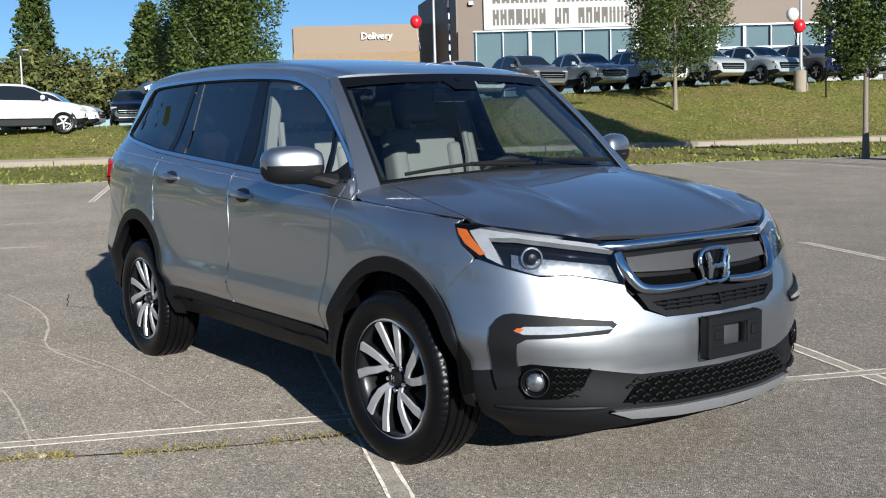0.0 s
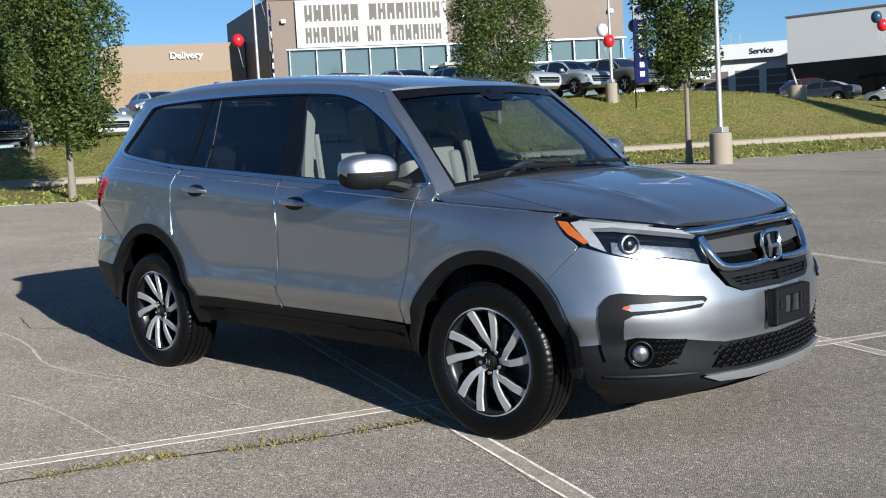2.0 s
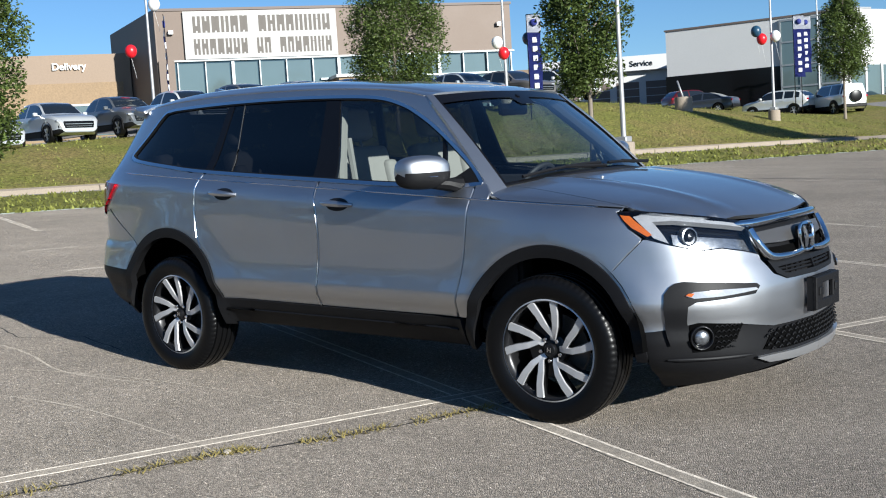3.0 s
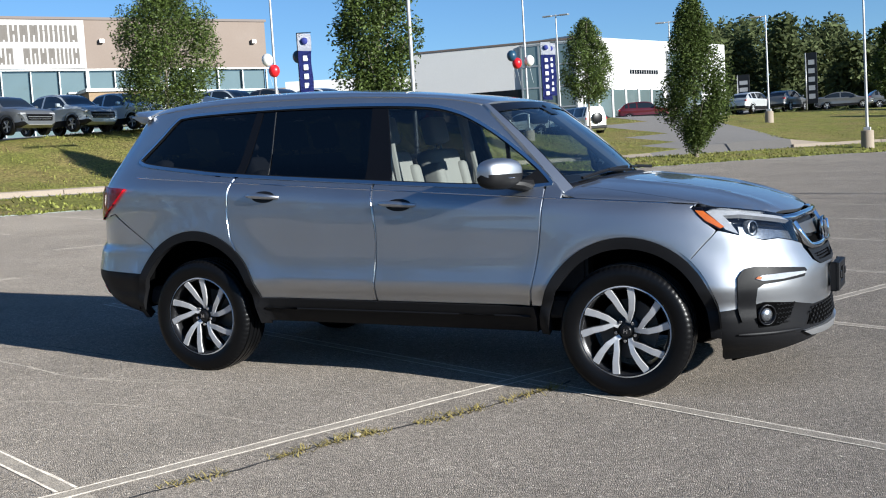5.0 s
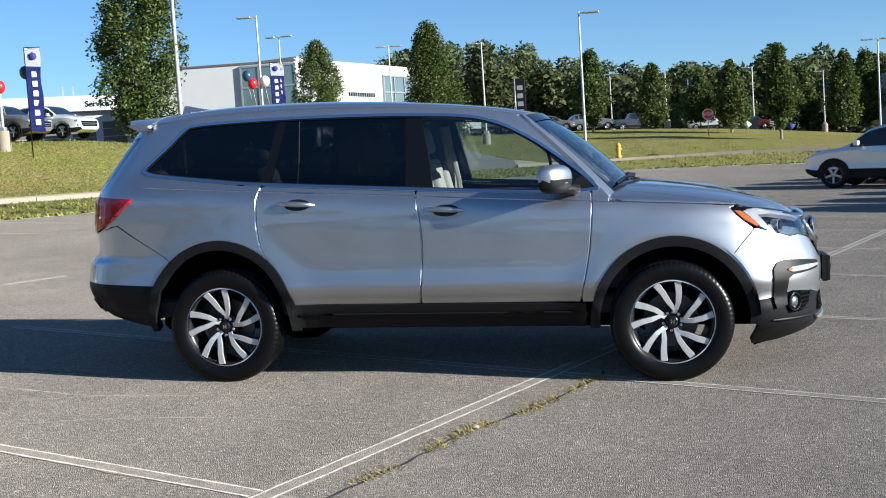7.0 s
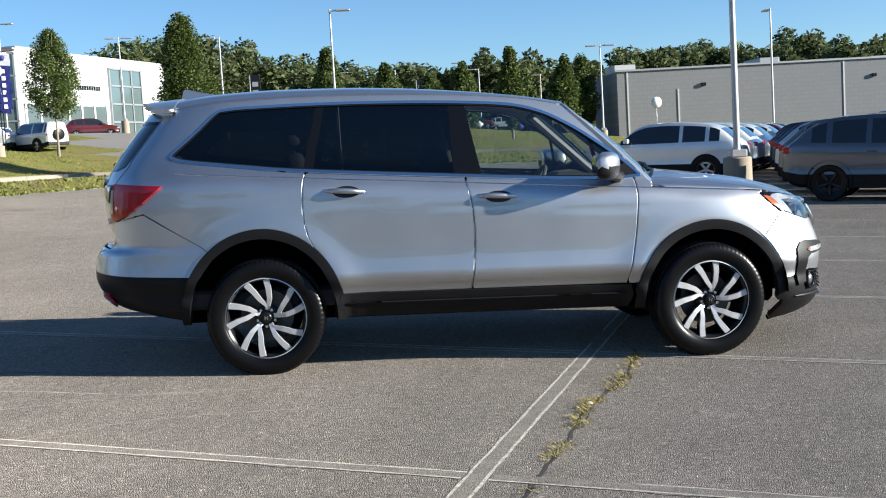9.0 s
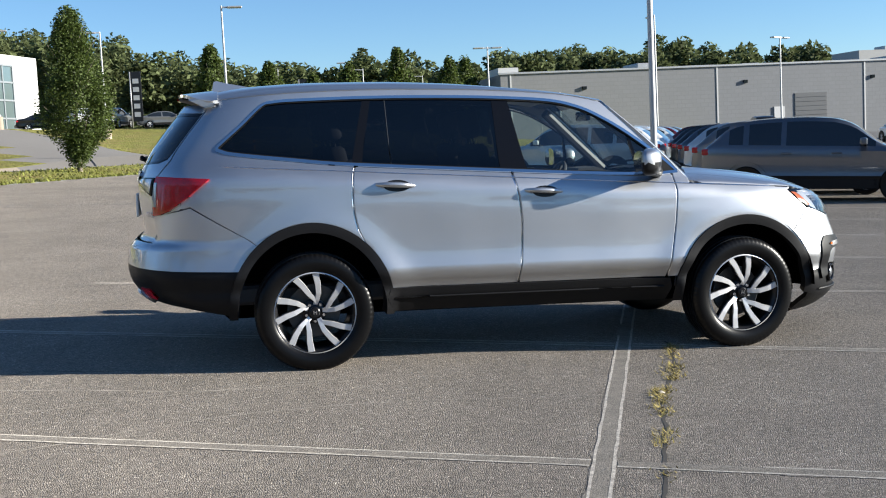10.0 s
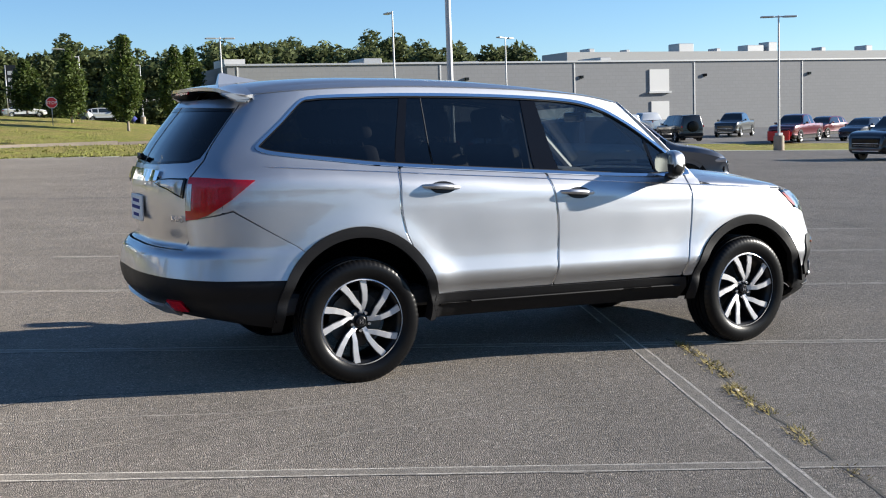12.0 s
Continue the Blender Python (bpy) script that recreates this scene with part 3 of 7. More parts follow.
LAMP_F = sz((1.775, -.858, 1.028), (1.84, -.83, .955), (1.913, -.80, .902), (2.0, -.75, .872), (2.09, -.68, .842), (2.15, -.60, .845), (2.22, -.50, .822), (2.284, -.425, .800),
            (2.25, -.41, .87), (2.19, -.41, .953), (2.10, -.56, .985), (1.97, -.70, 1.013), (1.86, -.80, 1.030))
SHOULDER = spline([(1.06, 1.092), (1.4, 1.073), (1.7, 1.055), (1.80, 1.048)], 4)
HATCH_GAP = sz((-2.05, -.655, 1.60), (-2.15, -.675, 1.46), (-2.27, -.69, 1.30), (-2.335, -.69, 1.20), (-2.37, -.69, 1.05), (-2.385, -.69, .95), (-2.385, -.69, .80))

quarter = [*side(*GAP_R[::-1])[1:], *side(*[p for p in DLO_BOTTOM if p[0] < -1.13][::-1]), *DLO_S[len(DLO_BOTTOM):][::-1],
           *side(*GAP_F), *arch(0, *ARCH_F, 166, 46)]
fender_nose = [*SEAM_F[1:], *LAMP_F[1::-1]]
tail_edge = [*HATCH_GAP[:6], *sz((-2.20, -.86, 1.0)), *sz((-2.13, -.89, 1.018)), *side((-1.90, .88))]
body_outline = quarter + fender_nose + side(*SHOULDER[::-1]) + side(*A_LINE) + side(*RAIL) + tail_edge + arch(1, *ARCH_R, 131, 50)
front_door = side(*GAP_F[::-1]) + side(*[p for p in DLO_BOTTOM if -.13 < p[0] < .95][::-1]) + side(*GAP_B)
rear_door = side(*GAP_B[::-1]) + side(*[p for p in DLO_BOTTOM if -1.12 < p[0] < -.14][::-1]) + side(*GAP_R) + arch(1, *ARCH_R, 50, 13, 10)
for fl in (False, True):
    patch("side_panel", wrap, shrink(body_outline, .0080), PAINT, car, thick=.02, edge=.009, flip=fl)
    patch("front_door", wrap, shrink(front_door, .0088), PAINT, car, thick=.02, edge=.009, flip=fl, label="silver front door")
    patch("rear_door", wrap, shrink(rear_door, .0088), PAINT, car, thick=.02, edge=.009, flip=fl, label="silver rear door")
    # near-black inner skin: the shade in the gaps is put into its colour
    patch("gap_shade_skin", wrap, [*side((-1.14, .87)), *side(*[p for p in DLO_BOTTOM if p[0] > -1.13]), *side(*GAP_F), *side((-.9, .49))], SHADE, car, off=-.022, thick=0, step=.12, flip=fl)

# windows
dlo_in = shrink(DLO_S, .017)


def cut(poly, left, right):
    if left:
        poly = clip(poly, side(left[1])[0], side(left[0])[0])
    if right:
        poly = clip(poly, side(right[0])[0], side(right[1])[0])
    return poly


C1, C2, C2B, C2C = ((-1.155, 1.20), (-1.040, 1.70)), ((-1.090, 1.20), (-.990, 1.70)), ((-.893, 1.20), (-.912, 1.70)), ((-.889, 1.20), (-.908, 1.70))
C3, C4, C5, C6 = ((-.195, 1.15), (-.215, 1.70)), ((-.010, 1.15), (-.120, 1.70)), ((.745, 1.10), (.668, 1.45)), ((.765, 1.10), (.688, 1.45))
panes = [("rear_quarter_window", None, C1, PRIVACY), ("rear_door_vent_window", C2, C2B, PRIVACY), ("rear_door_window", C2C, C3, PRIVACY),
         ("front_door_window", C4, C5, CLEAR), ("mirror_triangle_window", C6, None, CLEAR)]
posts = [("c_pillar_cover", C1, C2, GLOSSBLACK), ("window_divider", C2B, C2C, DIVIDER), ("b_pillar_cover", C3, C4, GLOSSBLACK), ("window_bar", C5, C6, GLOSSBLACK)]
for fl in (False, True):
    for nm, a, b, m in panes:
        w = patch(nm, wrap, cut(dlo_in, a, b), m, car, off=-.010, thick=0, step=.06, flip=fl, rim=False)
        w.visible_shadow = False
    for nm, a, b, m in posts:
        patch(nm, wrap, cut(dlo_in, a, b), m, car, off=-.006, thick=.004 if m is DIVIDER else .02, step=.06, flip=fl)
    patch("window_trim", wrap, shrink(DLO_S, -.004), CHROME, car, holes=[shrink(DLO_S, .014)], step=.05, off=.005, thick=.02, flip=fl, label="thin chrome window trim")
    patch("window_seal", wrap, shrink(DLO_S, .014), PLASTIC, car, holes=[shrink(DLO_S, .021)], step=.05, off=.001, thick=.02, flip=fl)
    tri = [(.80, 1.155), (.97, 1.168), (.90, 1.25), (.86, 1.225), (.80, 1.19)]
    patch("mirror_sail", wrap, side(*tri), PLASTIC, car, off=.004, thick=.03, flip=fl)

# hood, roof and the surfaces that they lie on
ws_line = [wrap(*p) for p in side(*SHOULDER)] + [wrap(*p) for p in sz((1.95, -.71, 1.008), (2.10, -.56, .98), (2.185, -.42, .957), (2.225, -.2, .955), (2.238, -.03, .955))]
HX = np.array([p[0] for p in ws_line])
HY = np.array([-p[1] for p in ws_line])
HZ = np.array([p[2] for p in ws_line])
order = np.argsort(HX)
HX, HY, HZ = HX[order], HY[order], HZ[order]
HOOD_C = curve1([(1.0, 1.185), (1.2, 1.185), (1.4, 1.168), (1.65, 1.135), (1.9, 1.085), (2.08, 1.032), (2.19, .985), (2.238, .957)])


def hood_at(x, y):
    ys, zs = float(np.interp(x, HX, HY)), float(np.interp(x, HX, HZ))
    zc = max(HOOD_C(x), zs)
    r = min(abs(y) / max(ys, 1e-4), 1.0)
    z = zs + (zc - zs) * (1 - r ** 2.6) ** .62
    z += .010 * math.exp(-((abs(y) - (.50 - .10 * (x - 1.2))) / .045) ** 2) * smoothstep(2.25, 2.0, x) * smoothstep(1.0, 1.3, x)
    return x, y, z


HOOD_EDGE = spline([(1.045, -.70), (1.25, -.745), (1.5, -.782), (1.68, -.80)] + [(x, -float(np.interp(x, HX, HY)) - .005) for x in (1.84, 1.97, 2.09, 2.165)], 4)
front_lip = [(2.168 + .055 * (1 - (y / .43) ** 2), y) for y in np.linspace(-.43, .43, 15)]
cowl = [(1.045 + .155 * (1 - (y / .70) ** 2), y) for y in np.linspace(.70, -.70, 15)]
hood_outline = HOOD_EDGE[:-1] + front_lip + [(x, -y) for x, y in HOOD_EDGE[::-1][1:]] + cowl[1:-1]
patch("hood", hood_at, hood_outline, PAINT, car, step=.05, thick=.02, label="silver hood with two raised creases")
fender_top = [(x, -y + .0005) for x, y in zip(HX, HY) if x < 2.17] + [(x, y - .004) for x, y in HOOD_EDGE[::-1]]
fender_top = [(1.06, -.86)] + [p for p in fender_top if 1.06 < p[0] < 1.86]
for fl in (False, True):
    patch("fender_top", hood_at, fender_top, PAINT, car, step=.04, thick=.015, flip=fl)
# dark sheet under the hood edge; its colour stands for the gap's shade
patch("hood_shadow_gap", hood_at, [(1.03, -.80), (1.5, -.84), (1.85, -.75), (2.10, -.52), (2.16, -.40), (2.16, .40), (2.10, .52), (1.85, .75), (1.5, .84), (1.03, .80)], SHADE, car, step=.1, off=-.018, thick=0, rim=False)

rail_pts = [wrap(*p) for p in side(*RAIL)]
RX = np.array([p[0] for p in rail_pts])[::-1]
RY = np.array([-p[1] for p in rail_pts])[::-1]
RZ = np.array([p[2] for p in rail_pts])[::-1]
ROOF_C = curve1([(-2.30, 1.652), (-2.14, 1.697), (-1.99, 1.732), (-1.63, 1.772), (-1.27, 1.788), (-.9, 1.790), (-.54, 1.780), (-.17, 1.755), (.2, 1.718), (.42, 1.688), (.62, 1.650)])


def roof_at(x, y):
    ys, zs = float(np.interp(x, RX, RY)), float(np.interp(x, RX, RZ))
    zc = ROOF_C(x)
    r = min(abs(y) / ys, 1.0)
    z = zs + (zc - zs) * (1 - r ** 3.0) ** .75
    z -= .006 * math.exp(-((abs(y) - .56) / .012) ** 2) * smoothstep(-2.1, -1.8, x)
    return x, y, z


roof_front = [(.60 - .075 * (u / .67) ** 2, u) for u in np.linspace(-.668, .668, 17)]
roof_outline = [(x, -y) for x, y in zip(RX, RY) if -2.0 < x < .50] + roof_front + [(x, y) for x, y in list(zip(RX, RY))[::-1] if -2.0 < x < .50]
patch("roof", roof_at, roof_outline, PAINT, car, step=.06, thick=.02, label="silver roof")


def screen(u, v):
    x0, y0, z0 = 1.20 - .14 * u * u, .815 * u, 1.182 - .058 * u * u
    x1, y1, z1 = .603 - .076 * u * u, .662 * u, 1.652 - .022 * u * u
    b = .028 * math.sin(math.pi * v) * (1 - .5 * u * u)
    return x0 + (x1 - x0) * v + .6 * b, y0 + (y1 - y0) * v, z0 + (z1 - z0) * v + .8 * b


ws = patch("windscreen", screen, [(-.985, .0), (.985, .0), (.98, .99), (-.98, .99)], WSHIELD, car, step=.12, off=-.004, thick=0, rim=False)
ws.visible_shadow = False
frame_in = [(-.895, .05), (-.5, .03), (0, .025), (.5, .03), (.895, .05), (.915, .5), (.915, .90), (.5, .905), (.14, .90), (.10, .80), (-.10, .80), (-.14, .90), (-.5, .905), (-.915, .90), (-.915, .5)]
patch("windscreen_border", screen, [(-1.01, -.02), (1.01, -.02), (1.0, 1.0), (-1.0, 1.0)], GLOSSBLACK, car, holes=[frame_in], step=.12, off=.0015, thick=0, rim=False)
for fl in (False, True):
    patch("a_pillar", screen, [(-1.025, -.015), (-.915, -.015), (-.930, .30), (-.945, .70), (-.950, 1.0), (-1.015, 1.0)], PAINT, car, step=.05, off=.008, thick=.02, flip=fl, edge=.004)
    patch("windscreen_seal", screen, [(-.915, -.015), (-.905, -.015), (-.920, .30), (-.935, .70), (-.940, 1.0), (-.950, 1.0), (-.945, .70), (-.930, .30)], PLASTIC, car, step=.05, off=.004, thick=.01, flip=fl)
bm = bmesh.new()
add_path(bm, [(1.23 - .155 * (y / .72) ** 2, y, 1.178 - .045 * (y / .72) ** 2) for y in np.linspace(-.80, .80, 17)], .022, 8)
part("cowl_panel", bm, PLASTIC, car, smooth=True)
for y0, y1 in ((-.62, .02), (.10, .50)):
    bm = bmesh.new()
    add_path(bm, [screen(y / .8, .05 + .012 * math.sin((y - y0) * 4)) for y in np.linspace(y0, y1, 8)], .009, 6)
    add_path(bm, [(1.19, y1 + .02, 1.195), screen((y0 + y1) / 1.6, .062)], .011, 6)
    wp = part("wiper", bm, PLASTIC, car, smooth=True)
    wp.location = (.012, 0, .014)

# front: bumper, grille, lamps
bumper_top = [*SEAM_F, *LAMP_F[2:8], *sz((2.287, -.415, .775), (2.315, -.36, .705), (2.335, -.28, .672), (2.35, 0, .668))]
bumper_low = sz((2.38, 0, .455), (2.345, -.40, .462), (2.27, -.60, .50), (2.14, -.78, .52), (2.06, -.83, .50), (1.97, -.87, .485)) + side((1.865, .475)) + arch(0, *ARCH_F, 13, 46, 8)[:-1]
bumper = bumper_top + [(S_FRONT, .668), (S_FRONT, .455)] + bumper_low[1:]
for i, p in enumerate(bumper):
    if p[0] > S_FRONT - .02:
        bumper[i] = (S_FRONT, p[1])
patch("front_bumper", wrap, bumper, PAINT, car, step=.04, thick=.02, both=True, label="silver front bumper")
low_black = [(S_FRONT, .50)] + sz((2.345, -.40, .505), (2.27, -.60, .53), (2.14, -.78, .545), (2.06, -.83, .53), (1.97, -.87, .52)) + side((1.86, .50)) + arch(0, *ARCH_F, 15, -20, 6) + \
    sz((2.0, -.85, .175), (2.14, -.72, .19), (2.28, -.50, .245), (2.33, -.30, .275)) + [(S_FRONT, .28)]
mesh_hole = [(S_FRONT - .001, .445)] + sz((2.37, -.30, .445), (2.345, -.42, .425), (2.335, -.47, .36), (2.36, -.30, .345)) + [(S_FRONT - .001, .345)]
patch("lower_bumper", wrap, low_black, PLASTIC, car, holes=[], step=.04, off=-.006, thick=.03, both=True, label="black plastic lower bumper")
# flush near-black patch: the lower opening's shade as colour
patch("mesh_grille_shade", wrap, mesh_hole, SHADE, car, off=.0, thick=.02, both=True)
bm = bmesh.new()
for r in range(5):
    for k in range(17):
        y = -.46 + k * .0575 + (.029 if r % 2 else 0)
        z = .358 + r * .021
        if abs(y) < .445:
            p = wrap(S(2.38 - .1 * y * y, -abs(y), z), z)
            add_tube(bm, (p[0] + .002, y - .022, z - .004), (p[0] + .002, y, z + .006), .0042, n=5)
            add_tube(bm, (p[0] + .002, y, z + .006), (p[0] + .002, y + .022, z - .004), .0042, n=5)
part("mesh_grille", bm, PLASTIC, car, "black honeycomb lower grille")
skid = [(S_FRONT, .328)] + sz((2.37, -.25, .328), (2.345, -.42, .332), (2.32, -.53, .330), (2.345, -.44, .300), (2.37, -.25, .290)) + [(S_FRONT, .288)]
patch("skid_strip", wrap, skid, SATIN, car, step=.03, off=.014, thick=.02, both=True, label="silver skid strip")
chin = [(S_FRONT, .27)] + sz((2.33, -.30, .265), (2.28, -.50, .24), (2.14, -.72, .195), (2.0, -.85, .185)) + side((1.93, .185), (1.93, .13)) + sz((2.14, -.70, .150), (2.28, -.48, .20)) + [(S_FRONT, .245)]
patch("chin_lip", wrap, chin, SHADE, car, step=.05, off=-.03, thick=.03, both=True)
for fl in (False, True):
    sg = -1 if not fl else 1
    cbar = sz((2.012, -.852, .60), (2.015, -.851, .655), (2.028, -.845, .688), (2.05, -.835, .704), (2.085, -.815, .710), (2.20, -.70, .698), (2.31, -.51, .676), (2.315, -.495, .662), (2.30, -.53, .632), (2.13, -.785, .618), (2.10, -.805, .598),
              (2.095, -.81, .53), (2.10, -.80, .44), (2.03, -.84, .42), (2.012, -.852, .50))
    cb = patch("fog_lamp_surround", wrap, cbar, PLASTIC, car, step=.03, off=.010, thick=.03, flip=fl)
    drl = sz((2.095, -.81, .646), (2.12, -.79, .662), (2.22, -.67, .664), (2.30, -.525, .658), (2.305, -.515, .648), (2.21, -.68, .636), (2.12, -.785, .634))
    patch("daytime_running_lamp", wrap, drl, CLEARLENS, car, step=.02, off=.016, thick=.02, flip=fl, label="clear slim running lamp")
    amb = sz((2.094, -.811, .647), (2.108, -.80, .656), (2.122, -.787, .656), (2.112, -.795, .641))
    patch("side_marker", wrap, amb, AMBER, car, step=.02, off=.0185, thick=.01, flip=fl)
    pocket = sz((2.115, -.795, .515), (2.20, -.70, .512), (2.275, -.58, .50), (2.25, -.60, .43), (2.20, -.68, .385), (2.12, -.785, .382))
    # nearly flush near-black patch: the pocket's shade as colour
    patch("fog_lamp_shade", wrap, pocket, SHADE, car, step=.03, off=-.003, thick=.02, flip=fl)
    bm = bmesh.new()
    s0, s1 = pocket[0][0], pocket[2][0]
    for r in range(5):
        for k in range(8):
            ss, z = s0 + .13 + k * .026 + (.013 if r % 2 else 0), .398 + r * .024
            if ss < s1 - .012 - (.505 - z) * .45:
                pts = [np.array(wrap(ss + ds, z + dz)) + np.array((.003, -.002, 0)) for ds, dz in ((-.013, -.003), (0, .007), (.013, -.003))]
                add_path(bm, [(p[0], -sg * p[1], p[2]) for p in pts], .0025, 5)
    part("fog_lamp_mesh", bm, PLASTIC, car)
    sf = pocket[0][0] + .062
    pf, pl, pr_ = (np.array(wrap(sf + ds, .450)) for ds in (0, -.02, .02))
    tang = pr_ - pl
    d = Vector((-tang[1], tang[0], 0)).normalized()
    d = -d if d.x < 0 else d
    c = Vector(pf) + d * .004
    bm = bmesh.new()
    tmp = bmesh.new()
    add_lathe(tmp, [(.0, .010), (.022, .008), (.035, .001), (.038, -.010), (.047, -.004), (.050, .010), (.054, .010), (.057, .0), (.057, -.03)], 32, "Z", mats=[0, 0, 1, 1, 1, 2, 1, 1])
    qq = Matrix.Diagonal((1, -sg, 1, 1)) @ Matrix.Translation(c) @ d.to_track_quat("Z", "Y").to_matrix().to_4x4()
    tmp.verts.index_update()
    vs = [bm.verts.new(qq @ v.co) for v in tmp.verts]
    for f in tmp.faces:
        nf = bm.faces.new([vs[v.index] for v in f.verts])
        nf.material_index, nf.smooth = f.material_index, True
    tmp.free()
    part("fog_lamp", bm, [REFLECTOR, GLOSSBLACK, GUNMETAL], car, "round clear fog lamp")

    # headlamp: dark housing, reflectors, projector, amber corner, clear cover
    hl = patch("headlamp", wrap, shrink(LAMP_F, -.004), GLOSSBLACK, car, step=.03, off=-.055, thick=0, rim=False, flip=fl, label="clear headlamp with chrome eyebrow and amber corner")
    cover = patch("headlamp_cover", wrap, shrink(LAMP_F, .003), LENS, hl, step=.03, off=.003, thick=.0, rim=False, flip=fl)
    cover.visible_shadow = False
    patch("headlamp_rim", wrap, shrink(LAMP_F, -.001), GLOSSBLACK, hl, holes=[shrink(LAMP_F, .004)], step=.03, off=.002, thick=.05, flip=fl)
    corner = sz((1.785, -.853, 1.018), (1.845, -.825, .958), (1.905, -.80, .918), (1.922, -.787, .925), (1.862, -.807, .985), (1.83, -.818, 1.012))
    patch("amber_reflector", wrap, corner, AMBER, hl, step=.02, off=-.004, thick=.02, flip=fl)
    TL = [(1.875, -.792, 1.020), (1.97, -.70, 1.004), (2.06, -.61, .985), (2.13, -.52, .967), (2.185, -.415, .946)]
    pipe = sz((1.838, -.817, 1.010), *[(x, y, z - .002) for x, y, z in TL], *[(x + .01, y, z - .018) for x, y, z in TL[:0:-1]], (1.915, -.775, .985), (1.955, -.762, .925), (1.985, -.752, .884), (1.930, -.782, .912), (1.880, -.80, .975))
    patch("light_pipe", wrap, pipe, CLEARLENS, hl, step=.015, off=-.006, thick=.03, flip=fl, label="milky white light pipe")
    inner = sz((1.985, -.725, .935), (2.08, -.61, .915), (2.16, -.50, .895), (2.205, -.43, .882), (2.262, -.425, .815), (2.22, -.50, .832), (2.15, -.60, .853), (2.08, -.685, .853), (2.005, -.742, .882))
    patch("reflector_bowl", wrap, inner, REFLECTOR, hl, step=.012, off=-.040, thick=.03, flip=fl)
    for cx, cy, cz, r in ((2.03, .672, .905, .036),):
        bm = bmesh.new()
        p0 = np.array(wrap(S(cx, -cy, cz), cz))
        qq = Matrix.Translation((p0[0] - .027, -sg * (p0[1] + .027), cz)) @ Vector((.88, sg * .45, .1)).to_track_quat("Z", "Y").to_matrix().to_4x4()
        tmp = bmesh.new()
        add_lathe(tmp, [(.0, .022), (r * .45, .018), (r * .75, .004), (r * .80, -.004), (r * .95, .0), (r, .012), (r * 1.18, .010), (r * 1.22, -.03)], 24, "Z", mats=[0, 0, 1, 1, 2, 2, 2])
        tmp.verts.index_update()
        vs = [bm.verts.new(qq @ v.co) for v in tmp.verts]
        for f in tmp.faces:
            nf = bm.faces.new([vs[v.index] for v in f.verts])
            nf.material_index, nf.smooth = f.material_index, True
        tmp.free()
        part("projector", bm, [GUNMETAL, GUNMETAL, REFLECTOR], hl, smooth=True)

for sg in (-1, 1):
    bm = bmesh.new()
    pts = [wrap(s_, .350) for s_ in np.linspace(S(2.02, -.85, .35), S(2.30, -.53, .35), 9)]
    add_path(bm, [(p[0], -sg * p[1], p[2] - .004 * i / 8) for i, p in enumerate(pts)], [.004] + [.009] * 7 + [.003], 8)
    part("bumper_ridge", bm, PLASTIC, car, smooth=True)
# grille
upper = [(S_FRONT, .945)] + sz((2.225, -.2, .944), (2.188, -.40, .938), (2.245, -.40, .865), (2.284, -.405, .795), (2.312, -.355, .71), (2.335, -.28, .680)) + [(S_FRONT, .672)]
patch("grille", wrap, upper, PLASTIC, car, step=.03, off=-.03, thick=0, rim=False, both=True, label="dark grey slatted front grille")
gr = patch("grille_frame", wrap, [(S_FRONT, .755)] + sz((2.33, -.28, .752), (2.295, -.385, .765), (2.312, -.355, .705), (2.337, -.275, .674)) + [(S_FRONT, .668)], PLASTIC, car,
           holes=[[(S_FRONT - .002, .735), *sz((2.33, -.28, .733), (2.315, -.33, .730), (2.335, -.27, .695)), (S_FRONT - .002, .692)]], step=.02, off=.006, thick=.05, both=True)
bm = bmesh.new()
for z in (.704, .720):
    add_path(bm, [(wrap(float(np.interp(-abs(y), PLY[PLX > 1.5], PLS[PLX > 1.5])), z)[0] - .008, y, z) for y in np.linspace(-.31, .31, 13)], .0055, 6)
for y in np.linspace(-.26, .26, 9):
    add_box(bm, (2.315, y - .004, .688), (2.345, y + .004, .738))
part("grille_slat", bm, PLASTIC, car, smooth=True)
panel = [(S_FRONT, .905)] + sz((2.262, -.2, .904), (2.222, -.385, .898), (2.25, -.385, .845), (2.285, -.2, .838)) + [(S_FRONT, .838)]
patch("grille_panel", wrap, panel, surface("grey_grille_panel", (0.085, 0.082, 0.080), .35, .4, .05, 9.0), car, step=.03, off=.0, thick=.02, both=True)
slot = [(S_FRONT, .822)] + sz((2.29, -.2, .822), (2.262, -.37, .825), (2.272, -.37, .79), (2.30, -.2, .79)) + [(S_FRONT, .79)]
# near-black band: shade between the grille bars as colour
patch("grille_slot_shade", wrap, slot, SHADE, car, step=.03, off=-.012, thick=.0, rim=False, both=True)
def nose(y, z, out):
    """A point on the car's nose at a width y and height z, out metres proud of it."""
    p = wrap(float(np.interp(-abs(y), PLY[PLX > 1.5], PLS[PLX > 1.5])), z)
    return p[0] + out, math.copysign(abs(p[1]), y) if y else 0.0, z


def lamp_line(sg):
    return [(x - .006, sg * -(y + .002), z - .030) for x, y, z in ((1.955, -.715, 1.004), (2.06, -.61, .985), (2.13, -.52, .970))]


